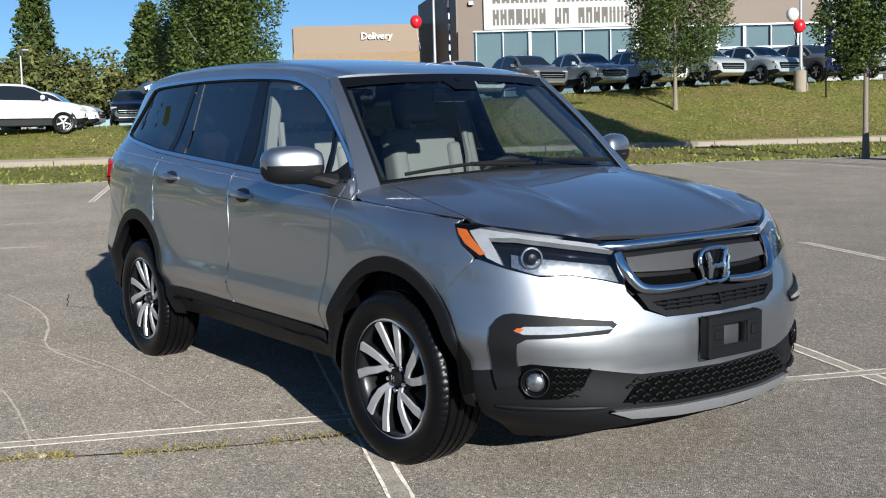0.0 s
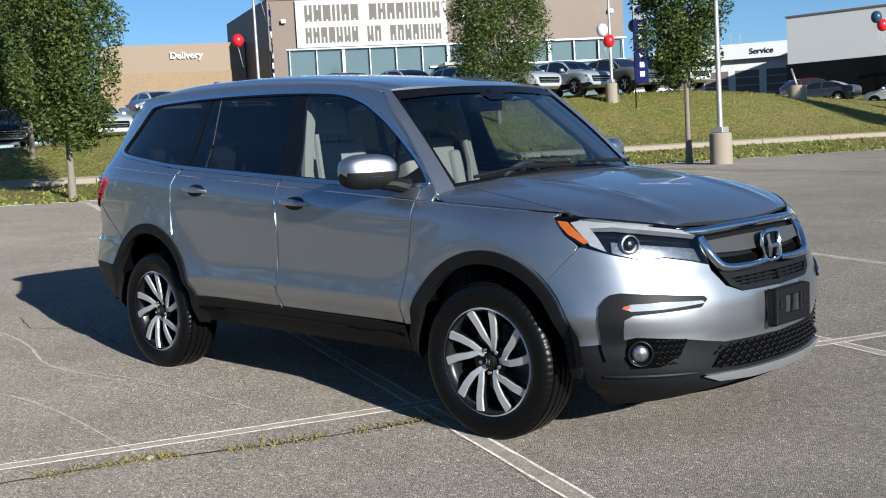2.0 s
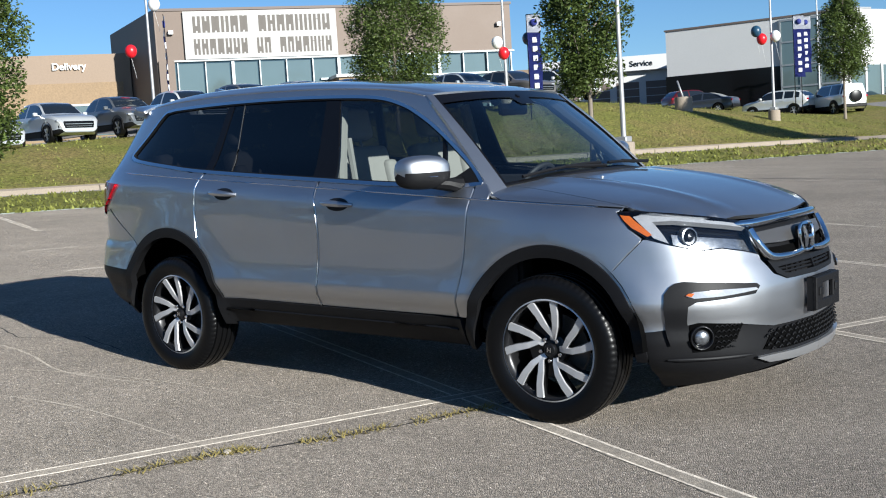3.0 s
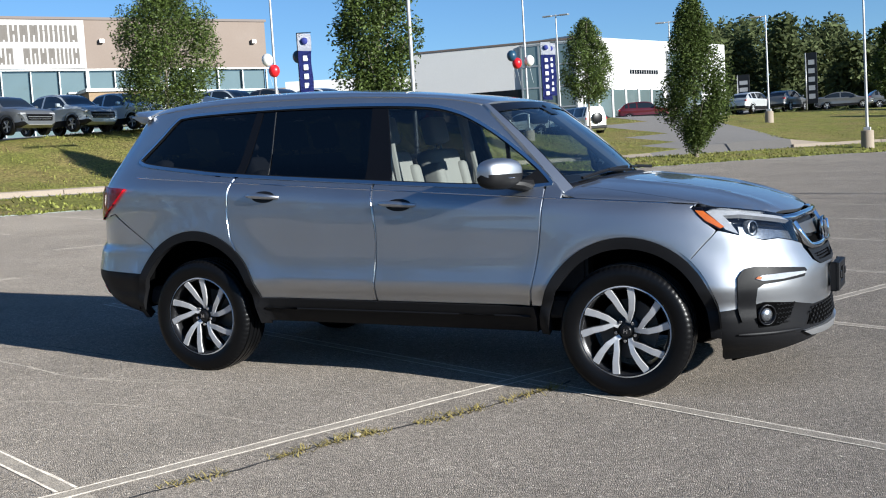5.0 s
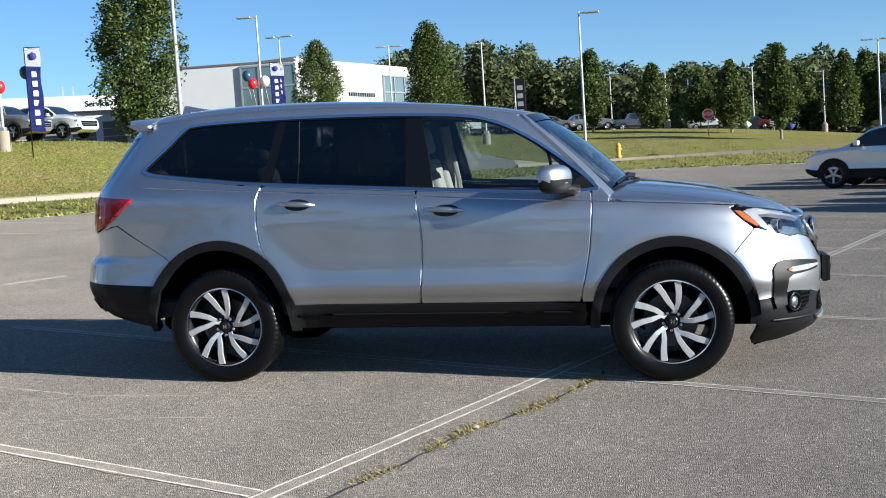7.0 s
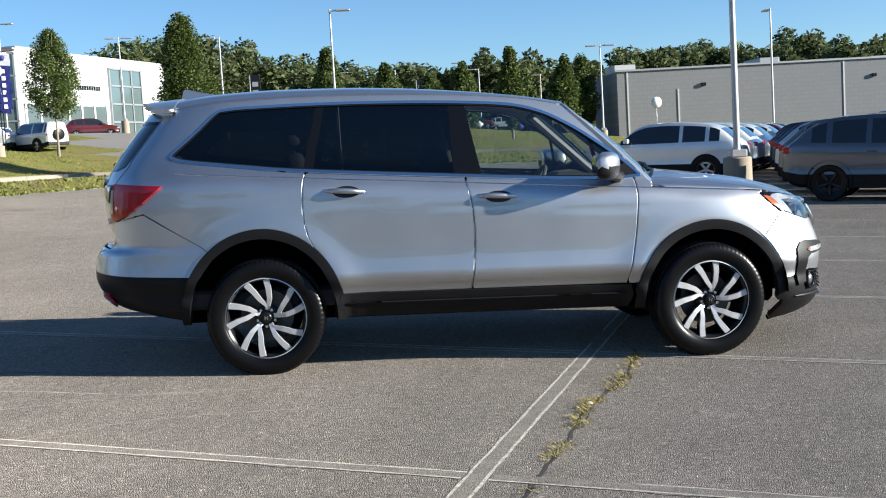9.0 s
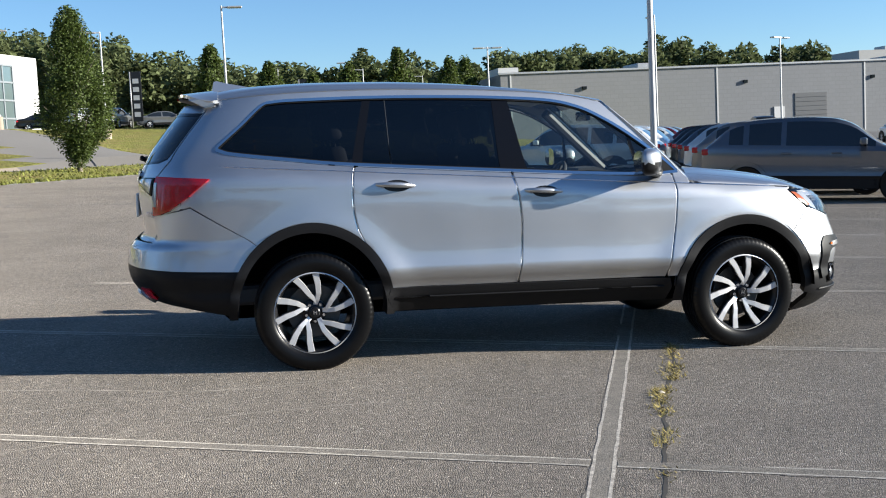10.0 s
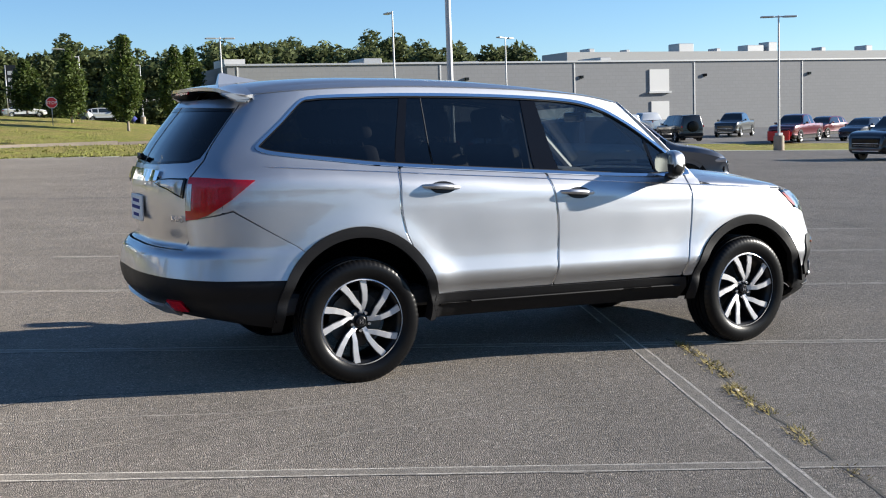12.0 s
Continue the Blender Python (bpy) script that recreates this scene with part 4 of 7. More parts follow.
bm = bmesh.new()
across = [nose(y, .946 - .006 * (abs(y) / .4) ** 2, .010) for y in np.linspace(-.40, .40, 21)]
bar_line = lamp_line(-1) + across + lamp_line(1)[::-1]
add_path(bm, bar_line, [.006, .010, .013] + [.0205] * 21 + [.013, .010, .006], 14)
part("chrome_bar", bm, CHROME, car, "rounded chrome grille bar running into both headlamps", smooth=True)
for sg in (-1, 1):
    bm = bmesh.new()
    line = spline([nose(sg * .432, .915, .006), nose(sg * .424, .855, .010), nose(sg * .385, .795, .014), nose(sg * .33, .777, .014), nose(sg * .20, .775, .014), nose(sg * .07, .782, .014)], 5)
    add_path(bm, line, [.013 + .008 * math.sin(math.pi * min(1, .15 + .85 * i / (len(line) - 1))) ** .7 for i in range(len(line))], 12)
    part("chrome_wing", bm, CHROME, car, "chrome grille wing", smooth=True)
bm = bmesh.new()
ring = [(2.345 - .10 * (zz - .845), .075 * math.copysign(abs(math.cos(a)) ** .55, math.cos(a)) * (1 + .10 * (math.sin(a) > 0)), zz) for a in np.linspace(0, 2 * math.pi, 33)[:-1]
        for zz in [.845 + .066 * math.copysign(abs(math.sin(a)) ** .55, math.sin(a))]]
add_path(bm, ring, .0085, 8, closed=True)
part("badge_ring", bm, CHROME, car, "chrome badge ring", smooth=True)
bm = bmesh.new()
prism(bm, [(-.068, .79), (.068, .79), (.074, .90), (-.074, .90)], 2.318, 2.332, "X")
part("badge_plate", bm, GLOSSBLACK, car)
bm = bmesh.new()
for sg in (-1, 1):
    add_path(bm, [(2.352, sg * .052, .898), (2.358, sg * .040, .855), (2.358, sg * .036, .835), (2.356, sg * .040, .795)], [.010, .013, .013, .010], 8)
add_path(bm, [(2.357, -.036, .843), (2.357, .036, .843)], .012, 8)
part("badge_bars", bm, CHROME, car, smooth=True)
bm = bmesh.new()
for lo, hi in (((2.402, -.152, .655), (2.42, .152, .69)), ((2.402, -.152, .53), (2.42, .152, .575)), ((2.402, -.152, .57), (2.42, -.07, .66)), ((2.402, .07, .57), (2.42, .152, .66))):
    add_box(bm, lo, hi, .004)
for y in (-.105, .105):
    add_box(bm, (2.415, y - .022, .60), (2.428, y + .022, .64), .004)
add_box(bm, (2.38, -.15, .525), (2.404, .15, .535))
add_box(bm, (2.38, -.15, .685), (2.404, .15, .692))
for y in (-.15, .144):
    add_box(bm, (2.37, y, .525), (2.404, y + .006, .692))
bmesh.ops.translate(bm, verts=bm.verts, vec=(.026, .014, -.030))
part("plate_bracket", bm, PLASTIC, car, "empty black number plate bracket")

# cladding along the sides
for fl in (False, True):
    for k, (rx, rz) in enumerate((ARCH_F, ARCH_R)):
        a0, a1 = (-3, 184) if k == 0 else (-4, 184)
        outer, innr = arch(k, rx + .004, rz + .004, a0, a1, 44), arch(k, rx - .050, rz - .056, a1, a0, 44)
        patch("wheel_arch_cladding", wrap, outer + innr, PLASTIC, car, step=.03, off=.009, thick=.05, flip=fl)
    lowc = side((-.93, .492), (-.5, .490), (0, .488), (.5, .486), (.905, .484), (.92, .42), (.90, .335), (0, .338), (-.90, .342), (-.95, .42))
    patch("sill_cladding", wrap, lowc, PLASTIC, car, step=.03, off=.010, thick=.04, flip=fl)
    bm = bmesh.new()
    pts = [wrap(*side((x, .425))[0]) for x in np.linspace(-.90, .87, 9)]
    add_path(bm, [(p[0], (1 if not fl else -1) * (p[1] - .012), p[2]) for p in pts], .007, 6)
    part("sill_ridge", bm, PLASTIC, car, smooth=True)
    # thin bar along the crease, its glint helped by the brighter paint
    bm = bmesh.new()
    line = [wrap(*side((x, 1.148 - .0573 * x))[0]) for x in np.linspace(-1.96, 1.68, 60)]
    add_path(bm, [(p[0], (1 if not fl else -1) * (p[1] + .0012), p[2]) for p in line], [.0005] + [.0042] * 58 + [.0005], 8)
    part("body_crease_glint", bm, GLINT_PAINT, car, smooth=True)
    # bars added behind the door gaps to stand for glinting edges
    for gap in (GAP_R, GAP_B):
        bm = bmesh.new()
        line = [wrap(*side((x - .0085, z))[0]) for x, z in gap[1:]]
        add_path(bm, [(p[0], (1 if not fl else -1) * (p[1] + .0035), p[2]) for p in line], .0042, 6)
        part("door_edge_glint", bm, GLINT_PAINT, car, smooth=True)

# rear: tailgate, bumper, lamps


def gap_s(z):
    return float(np.interp(z, [p[1] for p in HATCH_GAP[::-1]], [p[0] for p in HATCH_GAP[::-1]]))


glass_r = [(S_REAR, 1.262)] + sz((-2.40, -.30, 1.266)) + [(gap_s(1.285) - .10, 1.282), (gap_s(1.315) - .035, 1.305), (gap_s(1.35) - .012, 1.35), (gap_s(1.46) - .008, 1.46), (gap_s(1.585) - .008, 1.588)] + [(S_REAR, 1.60)]
patch("tailgate", wrap,
      [(S_REAR, 1.64), *[(s - .004, z) for s, z in [(HATCH_GAP[0][0], 1.64)] + HATCH_GAP], (S_REAR, .80)], PAINT, car,
      holes=[[(S_REAR + .0005 if i in (0, len(glass_r) - 1) else s, z) for i, (s, z) in enumerate(glass_r)]], step=.04, thick=.02, both=True, label="silver tailgate")
rg = patch("rear_window", wrap, glass_r, PRIVACY, car, step=.06, off=-.004, thick=0, rim=False, both=True)
patch("rear_window_border", wrap, glass_r, GLOSSBLACK, car, holes=[[(S_REAR + .0005, 1.30)] + [(s * .985 + .015 * S_REAR, z * .9 + .1 * 1.43) for s, z in glass_r[1:-1]] + [(S_REAR + .0005, 1.575)]],
      step=.05, off=-.002, thick=0, rim=False, both=True)
rear_b = side((-1.90, .876)) + sz((-2.13, -.89, 1.010), (-2.20, -.86, .992)) + [(HATCH_GAP[5][0], .955), (HATCH_GAP[6][0], .793), (S_REAR, .793), (S_REAR, .655)] + \
    sz((-2.50, -.50, .652), (-2.39, -.74, .645), (-2.2, -.87, .637)) + side((-1.84, .628)) + arch(1, *ARCH_R, 151, 131, 8)
patch("rear_bumper", wrap, shrink(rear_b, -.003), PAINT, car, step=.04, thick=.02, both=True, label="silver rear bumper")
rear_c = [(S_REAR, .665)] + sz((-2.50, -.50, .662), (-2.39, -.74, .655), (-2.2, -.87, .647)) + side((-1.84, .638)) + arch(1, *ARCH_R, 150, 184, 8) + side((-1.90, .345)) + \
    sz((-2.10, -.86, .375), (-2.25, -.78, .40), (-2.34, -.62, .42)) + [(S_REAR, .40)]
patch("rear_lower_bumper", wrap, rear_c, PLASTIC, car, step=.04, off=-.004, thick=.03, both=True, label="black plastic rear lower bumper")
for fl in (False, True):
    refl = sz((-2.425, -.60, .515), (-2.37, -.70, .512), (-2.355, -.70, .455), (-2.40, -.60, .452))
    patch("rear_reflector", wrap, refl, REDLENS, car, step=.03, off=.008, thick=.02, flip=fl, label="red bumper reflector")
    lamp = sz((-2.003, -.885, 1.186), (-2.15, -.84, 1.193), (-2.28, -.75, 1.199), (-2.335, -.698, 1.201), (-2.385, -.698, 1.02), (-2.385, -.70, .965), (-2.33, -.76, .972), (-2.26, -.81, .995), (-2.14, -.86, 1.075))
    tl = patch("tail_lamp", wrap, lamp, REDLENS, car, step=.03, off=.016, thick=.03, flip=fl, label="red tail lamp with clear centre")
    mid = sz((-2.315, -.73, 1.165), (-2.348, -.700, 1.165), (-2.388, -.700, 1.02), (-2.35, -.735, 1.02))
    patch("reversing_lens", wrap, mid, CLEARLENS, tl, step=.02, off=.019, thick=.01, flip=fl)
    innr = sz((-2.345, -.676, 1.196), (-2.40, -.55, 1.194), (-2.435, -.40, 1.182), (-2.44, -.385, 1.160), (-2.41, -.55, 1.128), (-2.375, -.676, 1.085))
    patch("tailgate_lamp", wrap, innr, GLOSSBLACK, car, step=.03, off=.010, thick=.02, flip=fl)
    cl = sz((-2.352, -.664, 1.186), (-2.402, -.55, 1.185), (-2.433, -.41, 1.175), (-2.436, -.40, 1.164), (-2.41, -.55, 1.138), (-2.378, -.664, 1.100))
    patch("tailgate_lamp_lens", wrap, cl, CLEARLENS, car, step=.02, off=.013, thick=.01, flip=fl)
skr = [(S_REAR, .468)] + sz((-2.50, -.30, .468), (-2.44, -.52, .475), (-2.41, -.58, .500), (-2.365, -.60, .425), (-2.40, -.52, .430), (-2.45, -.30, .412)) + [(S_REAR, .410)]
patch("rear_skid_strip", wrap, skr, SATIN, car, step=.03, off=.014, thick=.02, both=True)
bar = [(S_REAR, 1.235)] + sz((-2.42, -.25, 1.235), (-2.40, -.42, 1.228), (-2.42, -.42, 1.175), (-2.45, -.25, 1.165)) + [(S_REAR, 1.165)]
patch("tailgate_chrome_bar", wrap, bar, CHROME, car, step=.03, off=.016, thick=.03, both=True)
bm = bmesh.new()
add_box(bm, (-2.492, -.155, .925), (-2.476, .155, 1.08), .006)
part("licence_plate", bm, [SIGNWHITE], car, "white temporary licence plate")
bm = bmesh.new()
for z, w in ((1.045, .10), (1.005, .12), (.96, .08)):
    add_box(bm, (-2.4945, -w, z - .010), (-2.4925, w, z + .010))
part("plate_print", bm, FLAGBLUE, car)
bm = bmesh.new()
SPOIL_C = curve1([(-2.26, 1.694), (-2.12, 1.722), (-1.99, 1.738), (-1.90, 1.746)])
spo = [(x, -y) for x, y in ((-1.94, .650), (-2.03, .645), (-2.10, .615), (-2.155, .50), (-2.19, .25), (-2.20, 0))]
spo = spo + [(x, -y) for x, y in spo[::-1][1:]]


def spoil(x, y):
    r = abs(y) / .67
    zc = SPOIL_C(x)
    return x, y, zc - (zc - roof_at(max(x, -2.0), .655)[2]) * r ** 3.2 * smoothstep(-2.25, -1.98, x) - .012 * r * r


patch("roof_spoiler", spoil, spo, PAINT, car, step=.04, off=.004, thick=.020, label="silver roof spoiler")
patch("spoiler_underside", lambda x, y: (x, y, spoil(x, y)[2] - .024), spo, PLASTIC, car, step=.06, off=0, thick=0, rim=False)
for sg in (-1, 1):
    bm = bmesh.new()
    fin = [(-1.93, 1.664), (-2.06, 1.672), (-2.125, 1.672), (-2.10, 1.660), (-2.03, 1.622), (-1.97, 1.622)]
    prism(bm, fin, sg * .585, sg * .645, "Y")
    bmesh.ops.bevel(bm, geom=bm.edges[:], offset=.008, segments=2, affect="EDGES")
    part("spoiler_fin", bm, PAINT, car, smooth=True)
bm = bmesh.new()
add_box(bm, (-2.200, -.16, 1.676), (-2.187, .16, 1.688))
part("high_brake_lamp", bm, REDLENS, car)
bm = bmesh.new()
fin = [(-1.98, 0.0), (-1.72, 0.0), (-1.76, .012), (-1.86, .040), (-1.945, .068), (-1.965, .066)]
prof = [(x, 1.742 + (x + 1.98) * .10 + z) for x, z in fin]
a = [bm.verts.new((x, -.030 * (1 - (z - 1.742) / .095) - .003, z)) for x, z in prof]
b = [bm.verts.new((x, .030 * (1 - (z - 1.742) / .095) + .003, z)) for x, z in prof]
bm.faces.new(a)
bm.faces.new(b[::-1])
for i in range(len(a)):
    bm.faces.new((a[i], b[i], b[(i + 1) % len(a)], a[(i + 1) % len(a)]))
part("shark_fin_antenna", bm, PAINT, car, smooth=True)
bm = bmesh.new()
add_path(bm, [(-2.405, .04, 1.285), (-2.46, .03, 1.305), (-2.45, -.02, 1.315)], .013, 8)
add_path(bm, [(-2.44, -.01, 1.312), (-2.39, .42, 1.315)], .008, 6)
part("rear_wiper", bm, PLASTIC, car, smooth=True)
fc = bpy.data.curves.new("drive_badge", "FONT")
fc.body, fc.size, fc.extrude = "AWD", .050, .002
fc.space_character = 1.15
badge = new("drive_badge", fc)
badge.data.materials.append(CHROME)
badge.parent = car
BZ = .952
bs = gap_s(BZ) - .155
p0, p1, p2 = Vector(wrap(bs, BZ)), Vector(wrap(bs + .12, BZ)), Vector(wrap(bs + .06, BZ + .04))
along = (p1 - p0).normalized()
out = along.cross(p2 - (p0 + p1) / 2).normalized()
up = out.cross(along)
at = p0 + out * .006
badge.matrix_local = Matrix(((along.x, up.x, out.x, at.x), (along.y, up.y, out.y, at.y), (along.z, up.z, out.z, at.z), (0, 0, 0, 1)))

# mirrors and handles
for sg in (-1, 1):
    bm = bmesh.new()
    n, k = 22, 14
    rows = []
    for i in range(k + 1):
        u = -math.pi / 2 + math.pi * i / k
        row = []
        for j in range(n):
            a = 2 * math.pi * j / n
            cu, ca, sa = math.cos(u) ** .45, math.cos(a), math.sin(a)
            yy = math.sin(u) * .122
            xx = .085 * cu * math.copysign(abs(ca) ** .75, ca)
            if xx < 0:
                xx *= .62
            zz = .088 * cu * math.copysign(abs(sa) ** .7, sa)
            row.append(bm.verts.new((.735 + xx - .42 * yy, sg * (1.0 + yy), 1.236 + zz + .10 * (-yy) * 0)))
        rows.append(row)
    for i in range(k):
        for j in range(n):
            f = bm.faces.new((rows[i][j], rows[i][(j + 1) % n], rows[i + 1][(j + 1) % n], rows[i + 1][j]))
            f.smooth = True
            f.material_index = 1 if f.calc_center_median().z < 1.228 else 0
    bmesh.ops.remove_doubles(bm, verts=bm.verts, dist=.0005)
    mir = part("wing_mirror", bm, [PAINT, PLASTIC], car, "silver and black wing mirror", smooth=True, sharp=60)
    bm = bmesh.new()
    add_path(bm, [(.812 - .10 * abs(t) ** 3 - .05 * t, sg * (1.0 + .115 * t), 1.214) for t in np.linspace(-.85, .98, 9)], .007, 6)
    part("mirror_indicator", bm, [CHROME], mir, smooth=True)
    bm = bmesh.new()
    add_path(bm, [(.85, sg * .83, 1.165), (.83, sg * .90, 1.165), (.76, sg * .96, 1.178), (.76, sg * .97, 1.185)], [.045, .034, .028, .03], 10)
    part("mirror_arm", bm, PLASTIC, mir, smooth=True)
    bm = bmesh.new()
    prism(bm, [(sg * (1.0 + .098 * math.cos(a)), 1.240 + .066 * math.copysign(abs(math.sin(a)) ** .6, math.sin(a))) for a in np.linspace(0, 2 * math.pi, 21)[:-1]], .668, .674, "X")
    part("mirror_glass", bm, CHROME, mir)
    for x, z in ((-.885, 1.126), (.06, 1.068)):
        bm = bmesh.new()
        yb = wrap(*side((x, z))[0])[1]
        pts = []
        for t in np.linspace(-1, 1, 11):
            y = wrap(*side((x + .118 * t, z - .055 * .118 * t))[0])[1]
            pts.append((x + .118 * t, sg * -(y - .034 * (1 - t ** 4) + .004), z - .0065 * t + .004 * (1 - t * t)))
        add_path(bm, pts, [.010 + .008 * (1 - t * t) for t in np.linspace(-1, 1, 11)], 10)
        part("door_handle", bm, PAINT, car, "silver pull handle", smooth=True)
        # flat dark oval: the shade of the hollow behind the handle, as colour
        cup = side(*[(x + .01 + .085 * math.cos(a), z - .004 + .036 * math.sin(a)) for a in np.linspace(0, 2 * math.pi, 21)[:-1]])
        patch("handle_cup_shade", wrap, cup, GUNMETAL, car, step=.02, off=.0012, thick=0, rim=False, flip=sg > 0)

# wheels
def wheel(parent, m):
    bm = bmesh.new()
    prof = [(.242, -.095), (.256, -.108), (.272, -.118), (.304, -.1235), (.330, -.121), (.349, -.112), (.359, -.098), (.363, -.088), (.355, -.086), (.355, -.078), (.366, -.076), (.367, -.045), (.358, -.043),
            (.358, -.033), (.368, -.031), (.368, -.006), (.359, -.005), (.359, .005), (.368, .006), (.368, .031), (.358, .033), (.358, .043), (.367, .045), (.366, .076), (.355, .078), (.355, .086), (.363, .088),
            (.359, .098), (.349, .112), (.330, .121), (.262, .118), (.232, .095)]
    add_lathe(bm, prof, 288, "Y")
    bm.verts.index_update()
    bm.verts.ensure_lookup_table()
    for k in (5, 6, 7, 26, 27, 28):
        for i in range(288):
            if (i + (k > 20)) % 4 == 0:
                v = bm.verts[k * 288 + i]
                v.co.x, v.co.z = v.co.x * .991, v.co.z * .991
    o = part("tyre", bm, TYRE, parent, "black road tyre", smooth=True, sharp=40)
    o.matrix_local = m
    bm = bmesh.new()
    add_lathe(bm, [(.246, -.108), (.255, -.104), (.251, -.094), (.238, -.086), (.228, -.070), (.220, -.03), (.216, .09), (.246, .104)], 64, "Y", mats=[0, 0, 1, 1, 1, 1, 1])
    rim = part("rim", bm, [MACHINED, GUNMETAL], parent, "two-tone alloy rim with paired spokes", smooth=True, sharp=30)
    rim.matrix_local = m
    # five swept pairs: one spoke of each pair bends at a third of its length, its neighbour runs nearly straight
    pair = (((.046, -3, .0120), (.074, -4, .0135), (.122, 17, .0165), (.180, 23.5, .0185), (.243, 29, .0215)),
            ((.046, -7, .0120), (.074, -11, .0135), (.122, -11, .0165), (.180, -6.5, .0185), (.243, -2, .0215)))
    for i in range(5):
        for spoke in pair:
            bm = bmesh.new()
            fr, bk, sl = [], [], []
            pts = [Vector((r * math.cos(radians(18 + 72 * i + a)), 0, r * math.sin(radians(18 + 72 * i + a)))) for r, a, w in spoke]
            for q, ((r, a, w), d) in enumerate(zip(spoke, (-.066, -.078, -.090, -.096, -.098))):
                c = pts[q] + Vector((0, d, 0))
                t = (pts[min(q + 1, 4)] - pts[max(q - 1, 0)]).normalized()
                t = Vector((-t.z, 0, t.x))
                for lst, ww, dd in ((fr, w * .86, 0), (sl, w, .009), (bk, w * 1.05, .050)):
                    lst.append((bm.verts.new(c - t * ww + Vector((0, dd, 0))), bm.verts.new(c + t * ww + Vector((0, dd, 0)))))
            for q in range(4):
                f = bm.faces.new((fr[q][0], fr[q][1], fr[q + 1][1], fr[q + 1][0]))
                f.material_index = 0
                for a1, b1, mm in ((fr, sl, 0), (sl, bk, 1)):
                    for e in (0, 1):
                        f = bm.faces.new((a1[q][e], a1[q + 1][e], b1[q + 1][e], b1[q][e]))
                        f.material_index = mm
            part("spoke", bm, [MACHINED, GUNMETAL], rim)
    bm = bmesh.new()
    add_lathe(bm, [(.0, -.086), (.026, -.086), (.031, -.082), (.033, -.060), (.062, -.052), (.074, -.046), (.076, .0)], 32, "Y")
    part("hub_cap", bm, [GUNMETAL], rim, smooth=True, sharp=30)
    bm = bmesh.new()
    for sg in (-1, 1):
        add_box(bm, (sg * .008 - .003, -.091, -.012), (sg * .008 + .003, -.087, .012))
    add_box(bm, (-.008, -.091, -.003), (.008, -.087, .003))
    part("cap_mark", bm, CHROME, rim)
    for i in range(5):
        a = 2 * math.pi * i / 5 - math.pi / 2
        bm = bmesh.new()
        add_tube(bm, (.056 * math.cos(a), -.058, .056 * math.sin(a)), (.056 * math.cos(a), -.079, .056 * math.sin(a)), .0105, .009, 6)
        part("wheel_nut", bm, CHROME, rim)
    bm = bmesh.new()
    add_lathe(bm, [(.07, .01), (.165, .008), (.165, .03), (.07, .03)], 40, "Y")
    add_lathe(bm, [(.0, -.03), (.075, -.03), (.075, .02)], 24, "Y")
    d = part("brake_disc", bm, STEEL, rim, smooth=True, sharp=30)


for k, (cx, cz) in enumerate(HUBS):
    for sg in (-1, 1):
        steer = 4 if k == 0 else 0
        w = new("wheel")
        w.parent = car
        w.matrix_local = pose(cx, sg * .832, cz, 0, 0, (0 if sg < 0 else 180) + steer) @ pose(0, 0, 0, 0, 0 if k else 6, 0)
        wheel(w, Matrix.Identity(4))
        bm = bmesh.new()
        # liner far blacker than plastic: the arch's shade is in its colour
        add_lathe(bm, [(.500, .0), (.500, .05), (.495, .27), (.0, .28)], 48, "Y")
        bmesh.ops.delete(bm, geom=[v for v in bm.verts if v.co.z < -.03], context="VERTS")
        ln = part("wheel_liner", bm, SHADE, car, smooth=True)
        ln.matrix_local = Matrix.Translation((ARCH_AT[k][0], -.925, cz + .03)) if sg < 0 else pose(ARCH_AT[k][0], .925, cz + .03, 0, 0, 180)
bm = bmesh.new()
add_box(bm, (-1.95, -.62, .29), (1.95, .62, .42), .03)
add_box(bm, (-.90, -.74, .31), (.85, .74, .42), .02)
part("underbody", bm, SHADE, car)

# cabin
def cushion(bm, lo, hi, r, m=None, mat=0):
    add_box(bm, lo, hi, r, mat, 3, m)


bm = bmesh.new()
add_box(bm, (-2.0, -.80, .40), (1.15, .80, .52), .02)
add_box(bm, (-2.2, -.84, .45), (-1.95, .84, 1.15), .02)
for sg in (-1, 1):
    add_box(bm, (-.86, sg * .77 - .03, .5), (.88, sg * .77 + .03, 1.13), .01)
    add_box(bm, (-1.9, sg * .80 - .03, .95), (-.87, sg * .80 + .03, 1.13), .01)
part("cabin_floor", bm, DASH, car)
for sg in (-1, 1):
    for (xb, yb, zb), (xt, yt, zt) in (((1.00, .70, 1.15), (.50, .575, 1.58)), ((-.12, .70, 1.02), (-.18, .585, 1.60))):
        bm = bmesh.new()
        add_path(bm, [(xb, sg * yb, zb), ((xb + xt) / 2, sg * (yb + yt) / 2 + sg * .008, (zb + zt) / 2), (xt, sg * yt, zt)], .036, 8)
        part("pillar_lining", bm, TRIMGREY if xb < 0 else DASH, car, smooth=True)
patch("headlining", lambda x, y: (x, y, roof_at(x, y)[2] - .045), [(-1.9, -.56), (.38, -.57), (.45, 0), (.38, .57), (-1.9, .56)], TRIMGREY, car, step=.15, thick=0, rim=False)
bm = bmesh.new()
dash = [(1.16, 1.10), (1.05, 1.135), (.86, 1.145), (.70, 1.11), (.63, 1.0), (.66, .80), (.80, .55), (1.16, .55)]
prism(bm, dash, -.76, .76, "Y")
bmesh.ops.bevel(bm, geom=bm.edges[:], offset=.02, segments=2, affect="EDGES")
hood_b = [(.60, 1.10), (.66, 1.165), (.80, 1.175), (.88, 1.14), (.80, 1.08)]
